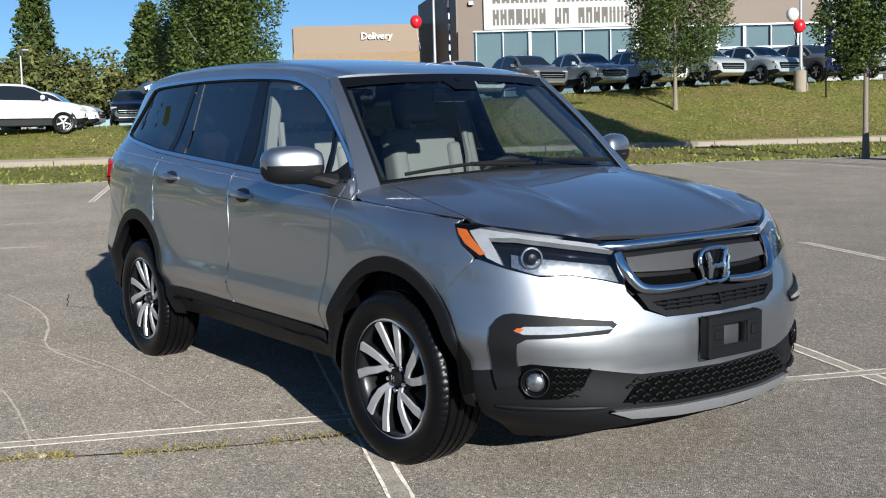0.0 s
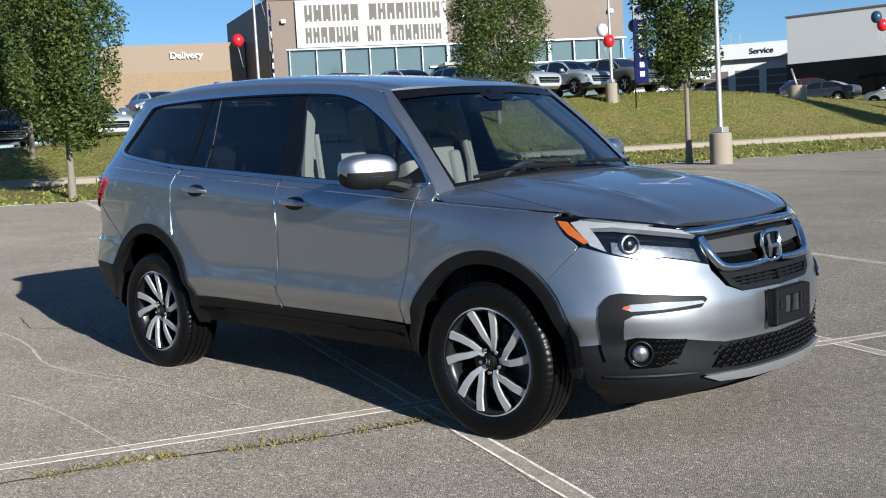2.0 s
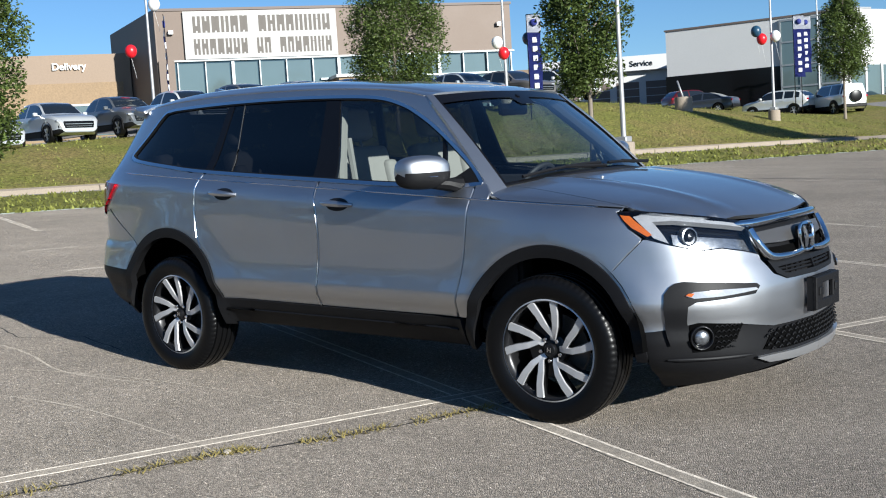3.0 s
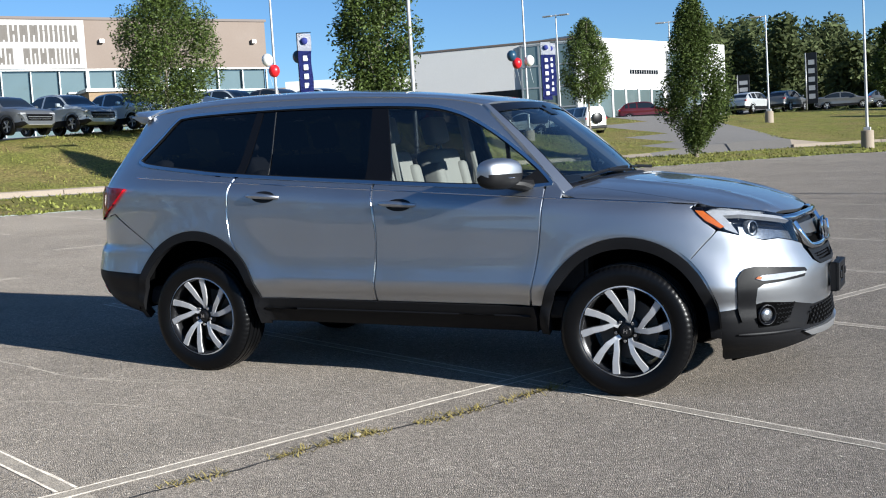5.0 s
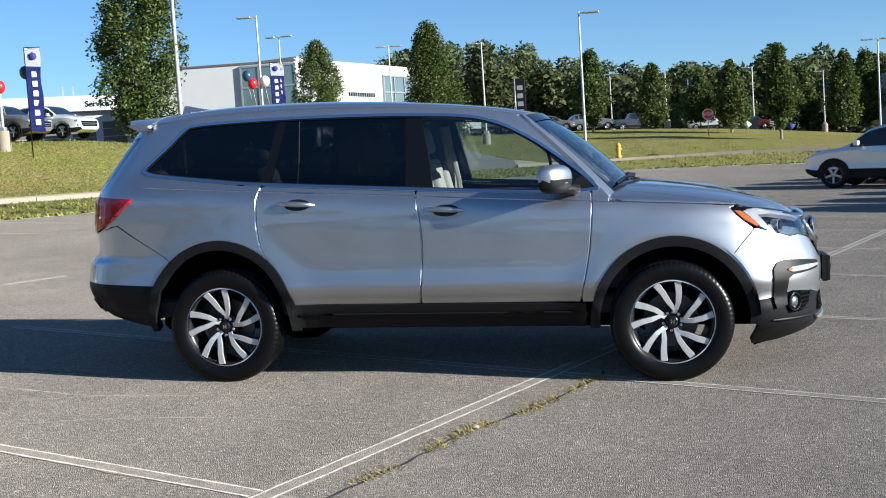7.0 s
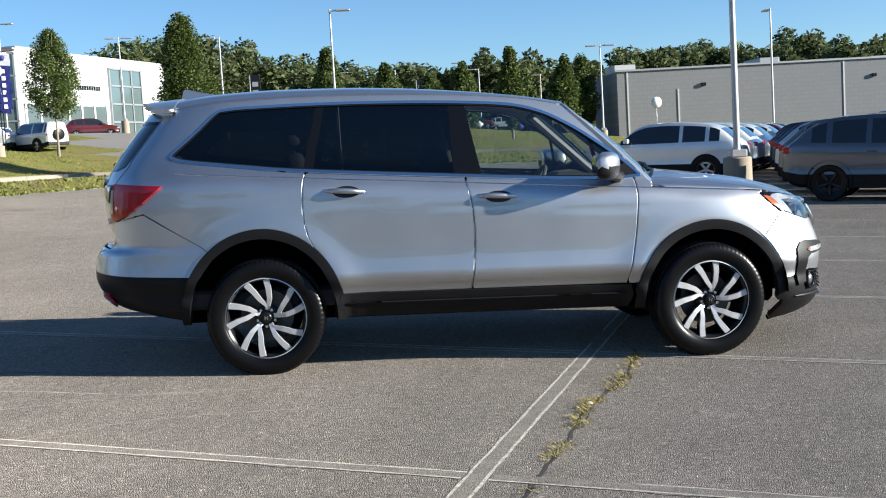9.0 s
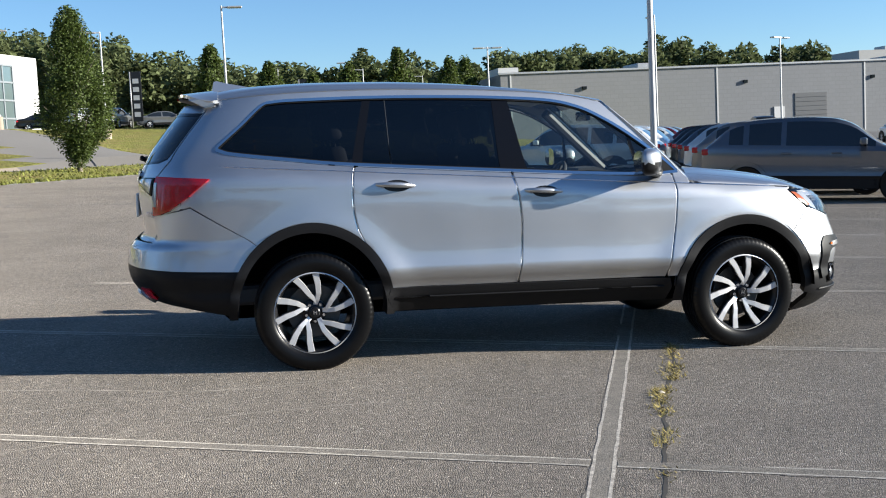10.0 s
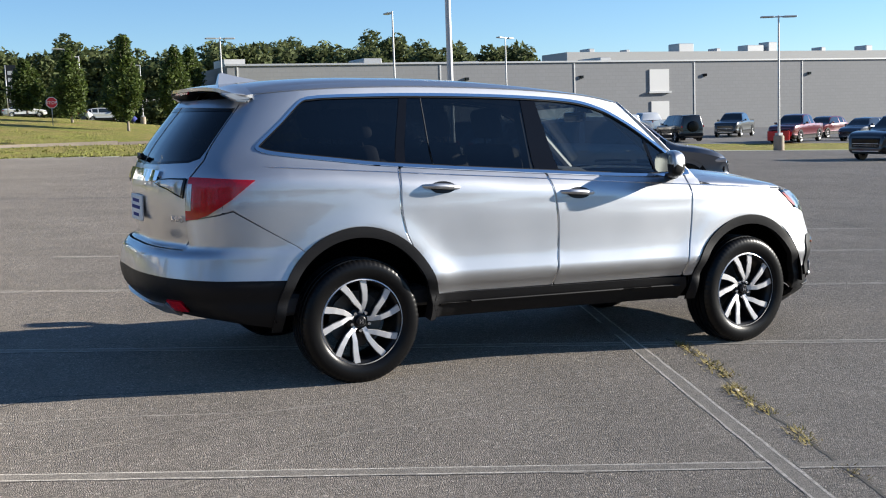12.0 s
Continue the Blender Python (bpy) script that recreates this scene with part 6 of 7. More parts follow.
ban = empty("banner", Matrix.Identity(4), "large white cloth banner with two rows of grey print", "banner")
front_box("cloth", ban, FA, FD, 1.75, 12.1, 9.02, 12.18, -.22, -.16, BANNER)
rb = random.Random(2)
for row, (z0, z1, u0, u1, n) in enumerate(((10.75, 11.85, 2.3, 11.7, 15), (9.3, 10.35, 2.3, 11.75, 18))):
    w = (u1 - u0) / n
    for k in range(n):
        if (row == 0 and k == 6) or (row == 1 and k in (7, 10)):
            continue
        uu = u0 + k * w
        front_box("printed_bar", ban, FA, FD, uu + .05, uu + w * .40, z0, z1, -.225, -.2205, BANNERGREY)
        front_box("printed_bar", ban, FA, FD, uu + w * .58, uu + w - .06, z0, z1, -.225, -.2205, BANNERGREY)
        front_box("printed_bar", ban, FA, FD, uu + w * .38, uu + w * .60, (z0 + z1) / 2 - .12 + .3 * rb.choice((-1, 0, 1)), (z0 + z1) / 2 + .12 + .3 * rb.choice((-1, 0, 1)) + .1, -.225, -.2205, BANNERGREY)
DA, DD = (-69.6, 36.48), (.545, .838)
annex = empty("delivery_annex", Matrix.Identity(4), "low tan annex of the dealership with a lit sign word", "building")
block("wall", annex, DA, DD, 10.3, 24, 3.6, 10.35, TANWALL, "tan panel wall")
front_box("stone_cladding", annex, DA, DD, -.05, 9.7, 5.4, 8.35, -.12, .1, TANSTONE, "rough tan stone cladding")
front_box("lower_wall", annex, DA, DD, -.05, 9.7, 3.6, 5.4, -.10, .1, TANSTONE)
front_box("side_wall", annex, DA, DD, -.12, .02, 3.6, 10.2, .2, 24, BROWNWALL, "dark brown side wall")
front_box("window", annex, DA, DD, 3.0, 9.6, 4.6, 6.75, -.16, .0, SHOPGLASS)
for u in (3.0, 5.2, 7.4, 9.5):
    front_box("window_bar", annex, DA, DD, u - .06, u + .06, 4.6, 6.9, -.2, .05, MULLION)
front_box("window_head", annex, DA, DD, 2.9, 9.6, 6.72, 6.86, -.22, .05, WHITEWALL)
front_box("recess", annex, DA, DD, 9.7, 14.6, 3.6, 10.0, .8, 2.0, BROWNWALL)
words(annex, "sign_word", "Delivery", DA, DD, 6.1, 9.3, .68, .16, SIGNWHITE)

# service wing and the white showroom
sv = empty("service_building", Matrix.Identity(4), "low white service building with dark garage doors", "building")
SA, SD = (-66.0, 92.6), (.88, .475)
block("wall", sv, SA, SD, 24, 18, 4.0, 9.3, WHITEWALL)
front_box("fascia", sv, SA, SD, 4.6, 19.6, 9.2, 10.7, -1.0, 1.0, WHITEWALL, "white projecting fascia")
front_box("low_roof", sv, SA, SD, -2, 4.5, 9.0, 9.3, -.6, 8, GALV)
for u in (6.4, 9.6, 12.6, 15.6):
    g = front_box("garage_door", sv, SA, SD, u, u + 2.3, 4.0, 8.1, -.04, .06, BROWNWALL, "dark sectional garage door")
    for z in (5.0, 5.8, 6.6, 7.4):
        front_box("door_rail", g, SA, SD, u, u + 2.3, z - .03, z + .03, -.08, 0, GALV)
words(sv, "sign_word", "Service", SA, SD, 15.2, 9.62, .8, 1.04, GLOSSBLACK)
front_box("brown_block", sv, SA, SD, 1, 6, 9.2, 10.8, 8, 14, TANWALL)
for u in (3.0, 4.0):
    front_box("roof_pipe", sv, SA, SD, 9 + u, 9.15 + u, 10.3, 12.2, 5, 5.2, GALV)

wh = empty("showroom_building", Matrix.Identity(4), "white showroom with a tall glazed corner", "building")
CN = (-28.1, 88.2)
block("long_wall", wh, (-43.0, 86.8), (1, .094), 15.0, 20, 3.8, 11.35, WHITEWALL, "white panel wall")
front_box("dark_base", wh, (-43.0, 86.8), (1, .094), -.1, 10.5, 3.8, 7.4, -.10, .1, GLOSSBLACK, "dark glazed ground floor")
front_box("coping", wh, (-43.0, 86.8), (1, .094), -.1, 15.1, 11.35, 11.5, -.1, .3, BROWNWALL)
gl = front_box("glazed_corner", wh, (-43.0, 86.8), (1, .094), 10.2, 15.05, 3.8, 11.2, -.16, 2.0, SHOPGLASS, "tall glazed corner")
for z in (5.6, 7.4, 9.3, 11.1):
    front_box("glazing_rail", gl, (-43.0, 86.8), (1, .094), 10.2, 15.1, z - .07, z + .07, -.24, 0, MULLION)
for u in (10.2, 11.8, 13.4, 15.0):
    front_box("glazing_bar", gl, (-43.0, 86.8), (1, .094), u - .07, u + .07, 3.8, 11.2, -.24, 0, MULLION)
RD = (.342, .94)
block("street_wall", wh, CN, RD, 24.5, 14, 3.8, 11.6, WHITEWALL, "white panel street front")
front_box("shop_window", wh, CN, RD, 1.0, 13.2, 4.0, 7.0, -.06, .1, SHOPGLASS)
for u in np.linspace(1.0, 13.2, 7):
    front_box("shop_window_bar", wh, CN, RD, u - .12, u + .12, 3.9, 7.1, -.14, .1, WHITEWALL)
gw = front_box("glazed_bay", wh, CN, RD, 14.0, 19.6, 3.9, 10.6, -.1, .1, SHOPGLASS, "tall glazed bay")
for z in (5.6, 7.3, 9.0, 10.6):
    front_box("glazing_rail", gw, CN, RD, 13.9, 19.7, z - .08, z + .08, -.2, .1, MULLION)
for u in (14.0, 15.9, 17.8, 19.6):
    front_box("glazing_bar", gw, CN, RD, u - .08, u + .08, 3.9, 10.6, -.2, .1, MULLION)
for k in range(12):
    front_box("sign_bar", wh, CN, RD, 8.0 + k * .38, 8.24 + k * .38, 8.45, 8.85, -.06, .0, GLOSSBLACK)
front_box("dark_roof_bay", wh, CN, RD, .3, 4.0, 11.6, 11.75, -.05, 6, GALV)

# the long white block warehouse
ww = empty("warehouse", Matrix.Identity(4), "long white painted block warehouse with flat roof and vents", "building")
WA, WD = (24.0, 97.0), (1, 0)
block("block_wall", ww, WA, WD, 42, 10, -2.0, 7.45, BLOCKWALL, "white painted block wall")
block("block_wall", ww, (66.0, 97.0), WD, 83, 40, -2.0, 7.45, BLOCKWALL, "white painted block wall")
front_box("coping", ww, WA, WD, -.2, 125.2, 7.45, 7.62, -.15, .5, GALV)
block("upper_roof", ww, (70, 112), WD, 78, 6, 7.4, 9.55, UPPERWALL)
for u in (.9, 5.7, 21.7, 37.5, 53.3, 69.1, 84.9, 100.7):
    front_box("downpipe", ww, WA, WD, u, u + .14, -1.5, 7.4 if u != 5.7 else 5.6, -.05, 0, WHITEWALL)
for u in (8.0, 24.5, 38.2, 54.6, 70.0, 90):
    front_box("wall_lamp", ww, WA, WD, u, u + .40, 5.75, 6.05, -.2, 0, GLOSSBLACK)
front_box("loading_door", ww, WA, WD, 29.9, 33.4, 1.0, 4.55, -.04, .05, SHUTTER, "grey sectional loading door")
for k in range(8):
    front_box("door_panel", ww, WA, WD, 29.95, 33.35, 1.04 + k * .44, 1.42 + k * .44, -.07, -.03, SHUTTER, bevel=.012)
front_box("loading_hatch", ww, WA, WD, 47.2, 49.8, 4.2, 6.6, -.12, .05, WHITEWALL, "white loading hatch")
front_box("loading_sill", ww, WA, WD, 47.0, 50.0, 4.0, 4.2, -.3, .05, GALV)
front_box("side_door", ww, WA, WD, 27.7, 28.8, 1.0, 3.3, -.1, .05, WHITEWALL)
front_box("side_door", ww, WA, WD, 47.4, 49.8, .8, 3.1, -.1, .05, WHITEWALL)
rb = random.Random(8)
for u, w, h in ((15, 2.0, 1.9), (21, 3.2, 1.2), (26, 2.0, .9), (37, .8, .7), (43, 1.4, 1.6)):
    front_box("roof_vent", ww, WA, WD, u, u + w, 7.4, 7.5 + h * .42, 3 + rb.random() * 3, 8, GALV, bevel=.08)
for u, w, h in ((50, .8, .5), (56, .6, .4), (63.6, 2.4, 1.1), (70, .7, .5), (75, 2.8, .9), (78.6, 1.5, 1.3), (88, .8, .6), (96, 1.2, .8), (108, 2.4, 1.0)):
    front_box("roof_unit", ww, WA, WD, u, u + w, 9.5, 9.55 + h, 16 + rb.random(), 18.5, GALV, bevel=.08)
front_box("white_gable", ww, WA, WD, .3, 2.3, 7.4, 8.2, 2.0, 6, WHITEWALL)
far = empty("far_canopy", Matrix.Identity(4), "distant low canopy with a pale green edge", "building")
front_box("roof", far, (16, 190), (1, 0), 0, 22, 6.6, 7.4, 0, 12, WHITEWALL)
for u in (1, 11, 21):
    front_box("post", far, (16, 190), (1, 0), u - .2, u + .2, 2.0, 6.6, 1, 1.4, WHITEWALL)

# ---- parked vehicles ----
CAR_PAINTS = {}


def car_paint(name, col, metal=.35):
    if name not in CAR_PAINTS:
        CAR_PAINTS[name] = surface(name + "_car_paint", col, .3, metal, .03, 3.0, coat=.9)
    return CAR_PAINTS[name]


CARGLASS = surface("dark_car_glass", (.012, .015, .018), .05, 0, .1, 2.0, coat=1.0)
SHAPES = {
    # length, width, height, belt, hood height, stations of the roof, deck height, wheel radius, the line of the top from tail to nose
    "suv": dict(L=4.62, W=1.86, H=1.67, belt=1.10, hood=1.06, roof=(-2.16, -1.62, .30, 1.14), deck=None, r=.355,
                top=((-2.31, .78), (-2.29, .98), (-2.22, 1.08), (-2.12, 1.17), (-1.72, 1.50), (-1.52, 1.585), (-1.0, 1.645), (-.3, 1.67), (.2, 1.645), (.55, 1.55), (1.12, 1.14), (1.25, 1.09), (1.7, 1.03), (2.08, .93), (2.25, .80), (2.31, .60))),
    "sedan": dict(L=4.75, W=1.85, H=1.45, belt=.96, hood=.92, roof=(-1.80, -.80, .25, 1.20), deck=1.03, r=.33,
                  top=((-2.375, .68), (-2.35, .93), (-2.2, 1.04), (-1.75, 1.09), (-1.1, 1.34), (-.7, 1.425), (-.1, 1.45), (.35, 1.39), (1.15, 1.0), (1.35, .95), (1.9, .87), (2.2, .77), (2.375, .52))),
    "pickup": dict(L=4.97, W=1.90, H=1.70, belt=1.10, hood=1.11, roof=(-1.42, -.98, .42, 1.22), deck=1.12, r=.375,
                   top=((-2.485, .82), (-2.46, 1.07), (-2.35, 1.13), (-1.45, 1.15), (-1.38, 1.19), (-.98, 1.60), (-.7, 1.665), (-.1, 1.70), (.35, 1.66), (.65, 1.56), (1.2, 1.18), (1.35, 1.13), (1.9, 1.07), (2.25, .97), (2.42, .83), (2.485, .60))),
    "truck": dict(L=5.8, W=2.02, H=1.92, belt=1.25, hood=1.23, roof=(-1.02, -.80, .55, 1.25), deck=1.25, r=.40,
                  top=((-2.9, .88), (-2.88, 1.22), (-2.8, 1.25), (-1.1, 1.27), (-1.02, 1.34), (-.85, 1.80), (-.6, 1.88), (0, 1.92), (.55, 1.86), (1.2, 1.32), (1.35, 1.27), (2.3, 1.21), (2.7, 1.12), (2.85, 1.0), (2.9, .68))),
    "boxy": dict(L=4.75, W=1.90, H=1.86, belt=1.15, hood=1.12, roof=(-2.32, -2.24, .45, .92), deck=None, r=.40,
                 top=((-2.375, .88), (-2.35, 1.25), (-2.30, 1.74), (-2.2, 1.82), (-1.0, 1.86), (.4, 1.83), (.5, 1.78), (.88, 1.24), (1.0, 1.17), (2.0, 1.12), (2.3, 1.04), (2.375, .76))),
}


def vehicle(kind, paint, x, y, heading, label, group="", name=None, plow=False, rim_mat=SATIN):
    q = SHAPES[kind]
    L, W, H, r = q["L"], q["W"], q["H"], q["r"]
    n = land(x, y)
    m = Matrix.Translation((x, y, n)) @ Matrix.Rotation(radians(heading), 4, "Z")
    if nearest_edge(x, y)[1] <= 0:
        m = Matrix.Translation((x, y, n)) @ LOT.to_3x3().to_4x4() @ Matrix.Rotation(radians(heading), 4, "Z")
    nm = name or {"suv": "parked_suv", "sedan": "parked_sedan", "pickup": "parked_pickup", "truck": "parked_truck", "boxy": "parked_offroader"}[kind]
    root = empty(nm, m, label, "car" if kind in ("suv", "sedan", "boxy") else "pickup truck", group)
    ax0, ax1 = -L / 2 + L * .20, L / 2 - L * .185
    r0, r1, r2, r3 = q["roof"]
    b = q["belt"]
    deck = q["deck"] or b
    rm, bp = (r1 + r2) / 2, (r1 + r2) / 2 - .02 if kind in ("suv", "boxy") else (r1 + r2) / 2 - .05
    posts = [(bp - .05, bp + .05)] + ([(r1 + .16, r1 + .27)] if q["deck"] is None else []) + [(r0 - 1, r0 + (.10 if kind == "boxy" else .42) if q["deck"] is None else r0 + .22)]
    xs = set(np.arange(-L / 2, L / 2, .115)) | {L / 2, L / 2 - .02, L / 2 - .05, -L / 2 + .02, -L / 2 + .05, r0, r1, r2, r3}
    for p0, p1 in posts:
        xs |= {p0, p1}
    xs = sorted(v for v in xs if -L / 2 <= v <= L / 2)
    xs = [v for i, v in enumerate(xs) if i == 0 or v - xs[i - 1] > .012 or v == L / 2]
    height = curve1(q["top"])
    verts, paintf, glassf, cladf, k = [], [], [], [], 21
    for u in xs:
        end = L / 2 - abs(u)
        w = W / 2 * (1 - .14 * max(0, 1 - end / .95) ** 2 - .10 * max(0, 1 - end / .22) ** 2)
        top = height(u)
        cab = min(max((top - b) / (H - b), 0), 1)
        bot = .27 + .13 * max(0, 1 - end / .30)
        bz = min(b - .05 * u / L * 2, top - .030)
        wt = W / 2 * (.91 - .19 * cab) * w / (W / 2)
        gz = max(top - .075 * cab - .012, bz + .006)
        lo = bot + .06
        rise = bz - lo
        sec = [(w * .84, bot), (w * .955, lo), (w * .987, lo + rise * .24), (w * .966, lo + rise * .38), (w * .985, lo + rise * .66), (w, lo + rise * .88), (w * .95, bz),
               ((w * .95 * .48 + wt * .52) + .012 * cab, (bz + gz) / 2), (wt, gz), (wt * .90, top - .010), (0, top + .018)]
        sec += [(-a1, b1) for a1, b1 in sec[-2::-1]]
        verts += [(u, a1, b1) for a1, b1 in sec]
    for i in range(len(xs) - 1):
        um = (xs[i] + xs[i + 1]) / 2
        c = (height(um) - b) / (H - b)
        for j in range(k - 1):
            f = (i * k + j, i * k + j + 1, (i + 1) * k + j + 1, (i + 1) * k + j)
            jj = min(j, k - 2 - j)
            side_glass = jj in (6, 7) and c > .24 and r0 < um < r3 - .03 and not any(p0 < um < p1 for p0, p1 in posts)
            screens = jj == 9 and (r2 + .06 < um < r3 - .04 or (r0 + .04 < um < r1 - .06 and q["deck"] is None or kind in ("sedan",) and r0 + .05 < um < r1))
            (glassf if side_glass or screens else cladf if jj < 2 and kind != "sedan" else paintf).append(f)
        paintf.append((i * k + k - 1, i * k, (i + 1) * k, (i + 1) * k + k - 1))
    paintf.append(tuple(range(k))[::-1])
    paintf.append(tuple((len(xs) - 1) * k + j for j in range(k)))
    panes, left_over = [], list(glassf)
    while left_over:
        pane, seen = [left_over.pop()], None
        while seen != len(pane):
            seen = len(pane)
            used = {v for f in pane for v in f}
            pane += [f for f in left_over if used & set(f)]
            left_over = [f for f in left_over if not used & set(f)]
        panes.append(pane)
    for nm2, fs, mt in [("body", paintf, paint)] + ([("lower_cladding", cladf, PLASTIC)] if cladf else []) + [("window", p, CARGLASS) for p in panes]:
        ids = sorted({v for f in fs for v in f})
        at = {v: i for i, v in enumerate(ids)}
        o = mesh_ob(nm2, [verts[v] for v in ids], [tuple(at[v] for v in f) for f in fs], mt, root)
        o.data.set_sharp_from_angle(angle=radians(32))
    for sg in (-1, 1):
        bm = bmesh.new()
        add_box(bm, (ax0 + r, sg * W * .478 - .02, .26), (ax1 - r, sg * W * .478 + .02, .46), .01)
        part("sill", bm, PLASTIC, root)
        for xx in (ax0, ax1):
            bm = bmesh.new()
            add_lathe(bm, [(r * 1.24, 0), (r * 1.24, .05), (r * .6, .05)], 24, "Y")
            bmesh.ops.delete(bm, geom=[v for v in bm.verts if v.co.z < -r * .55], context="VERTS")
            o = part("wheel_arch", bm, SHADE if kind in ("sedan",) else PLASTIC, root, smooth=True)
            o.location = (xx, sg * (W / 2 + .004) - (.05 if sg > 0 else 0), r)
            wh_ = new("wheel")
            wh_.parent = root
            wh_.matrix_local = pose(xx, sg * (W / 2 - .10), r, 0, 0, 0 if sg < 0 else 180)
            bm = bmesh.new()
            add_lathe(bm, [(r * .66, -.10), (r * .72, -.115), (r * .94, -.115), (r, -.09), (r, .10), (r * .6, .10)], 28, "Y")
            part("tyre", bm, TYRE, wh_, smooth=True, sharp=40)
            bm = bmesh.new()
            add_lathe(bm, [(0, -.07), (r * .18, -.075), (r * .2, -.05), (r * .60, -.05), (r * .66, -.105), (r * .70, -.10)], 28, "Y", mats=[0, 0, 1, 1, 0])
            for s in range(5):
                t = Matrix.Rotation(2 * math.pi * s / 5 + .3, 4, "Y")
                add_box(bm, (r * .12, -.10, -r * .085), (r * .66, -.06, r * .085), .01, 0, m=t)
            part("rim", bm, [rim_mat, GUNMETAL], wh_)
        bm = bmesh.new()
        add_box(bm, (L / 2 - .50, sg * W * .37 - .17, q["hood"] - .33), (L / 2 - .07, sg * W * .37 + .085, q["hood"] - .24), .03, 0, 2)
        part("headlight", bm, CLEARLENS, root)
        bm = bmesh.new()
        add_box(bm, (L / 2 - .34, sg * W * .39 - .07, .52), (L / 2 - .09, sg * W * .39 + .03, .66), .03, 0, 2)
        part("fog_lamp", bm, GLOSSBLACK, root)
        bm = bmesh.new()
        add_box(bm, (-L / 2 + .02, sg * W * .38 - .12, b - .17), (-L / 2 + .30, sg * W * .38 + .085, b - .04), .03, 0, 2)
        part("taillight", bm, REDLENS, root)
        bm = bmesh.new()
        add_box(bm, (r3 - .40, sg * (W / 2 + .09) - .09, b + .01), (r3 - .26, sg * (W / 2 + .09) + .09, b + .15), .04, 0, 3)
        add_box(bm, (r3 - .33, sg * W * .47 - .06, b + .01), (r3 - .28, sg * W * .47 + .1, b + .05))
        part("wing_mirror", bm, paint, root)
        for xx in (-.62, .32):
            bm = bmesh.new()
            add_box(bm, (xx - .1, sg * W * .497 - .015, b - .16), (xx + .1, sg * W * .497 + .015, b - .12), .008)
            part("door_handle", bm, paint, root)
    bm = bmesh.new()
    add_box(bm, (L / 2 - .20, -W * .33, .50), (L / 2 + .004, W * .33, q["hood"] - .30), .05, 0, 2)
    part("grille", bm, GLOSSBLACK, root)
    bm = bmesh.new()
    add_box(bm, (L / 2 - .05, -W * .30, .68), (L / 2 + .012, W * .30, .71), .01)
    add_box(bm, (L / 2 - .05, -W * .28, .60), (L / 2 + .012, W * .28, .615), .006)
    add_box(bm, (L / 2 - .14, -W * .30, .36), (L / 2 + .008, W * .30, .42), .02)
    part("bumper_trim", bm, SATIN, root)
    bm = bmesh.new()
    add_box(bm, (-L / 2 - .015, -W * .40, .38), (-L / 2 + .16, W * .40, .60), .04, 0, 2)
    part("rear_bumper", bm, PLASTIC, root)
    if kind in ("pickup", "truck"):
        bm = bmesh.new()
        add_box(bm, (-L / 2 + .10, -W * .42, deck - .3), (r0 - .05, W * .42, deck + .035), .02)
        part("load_bed", bm, SHADE, root)
    if kind == "boxy":
        bm = bmesh.new()
        add_lathe(bm, [(.0, 0), (.24, 0), (.36, .03), (.38, .12), (.36, .2)], 24, "X", at=(-L / 2 - .22, 0, 1.05))
        part("spare_wheel", bm, TYRE, root, smooth=True)
    if plow:
        bm = bmesh.new()
        add_box(bm, (L / 2 + .35, -.75, .2), (L / 2 + .45, .75, .85), .03)
        add_box(bm, (L / 2 - .1, -.3, .4), (L / 2 + .4, .3, .5), .02)
        part("snow_plow", bm, RED, root, "red snow plow blade")
    return root


WHITE, GREY, SILVER, BLACK = (.78, .78, .76), (.13, .135, .14), (.52, .53, .53), (.010, .010, .012)
row = "cars parked along the top of the bank"
k = 0
crest = [("silver", SILVER), ("silver", SILVER), ("dark_grey", GREY), ("white", WHITE), ("dark_grey", GREY), ("bluish_silver", (.42, .46, .49)), ("white", WHITE), ("silver", SILVER), ("bluish_silver", (.42, .46, .49)), ("bronze_grey", (.17, .155, .14)), ("white", WHITE)]
names = {"dark_grey": "dark grey", "bluish_silver": "bluish silver", "white": "white", "grey": "grey", "silver": "silver", "bronze_grey": "bronze grey", "black": "black", "blue_grey": "blue grey", "red": "dark red"}


def at_edge(y0, off):
    i = int(np.argmin((EX < 0) * 0 + abs(EY - y0) + (EX > 0) * 1e3))
    return EX[i] + NX[i] * off, EY[i] + NY[i] * off


for i, (cn, col) in enumerate(crest):
    vehicle("pickup", car_paint(cn, col), -28.3 + (i - 9) * 1.045, 41.2 + (i - 9) * 2.544, -8, "%s small pickup parked nose-out on top of the grass bank" % names[cn], row)
vehicle("suv", car_paint("white", WHITE), -34.3, 7.0, 82, "white suv seen from its side on top of the bank", row)
vehicle("pickup", car_paint("white", WHITE), -43.6, 10.6, 60, "white car behind the white suv", row)
vehicle("pickup", car_paint("black", BLACK), -45.3, 15.2, -22, "black small pickup facing the parking lot", row)
vehicle("pickup", car_paint("black", BLACK), -42.5, 16.8, -20, "black small pickup facing the parking lot", row)
row2 = "cars by the white showroom"
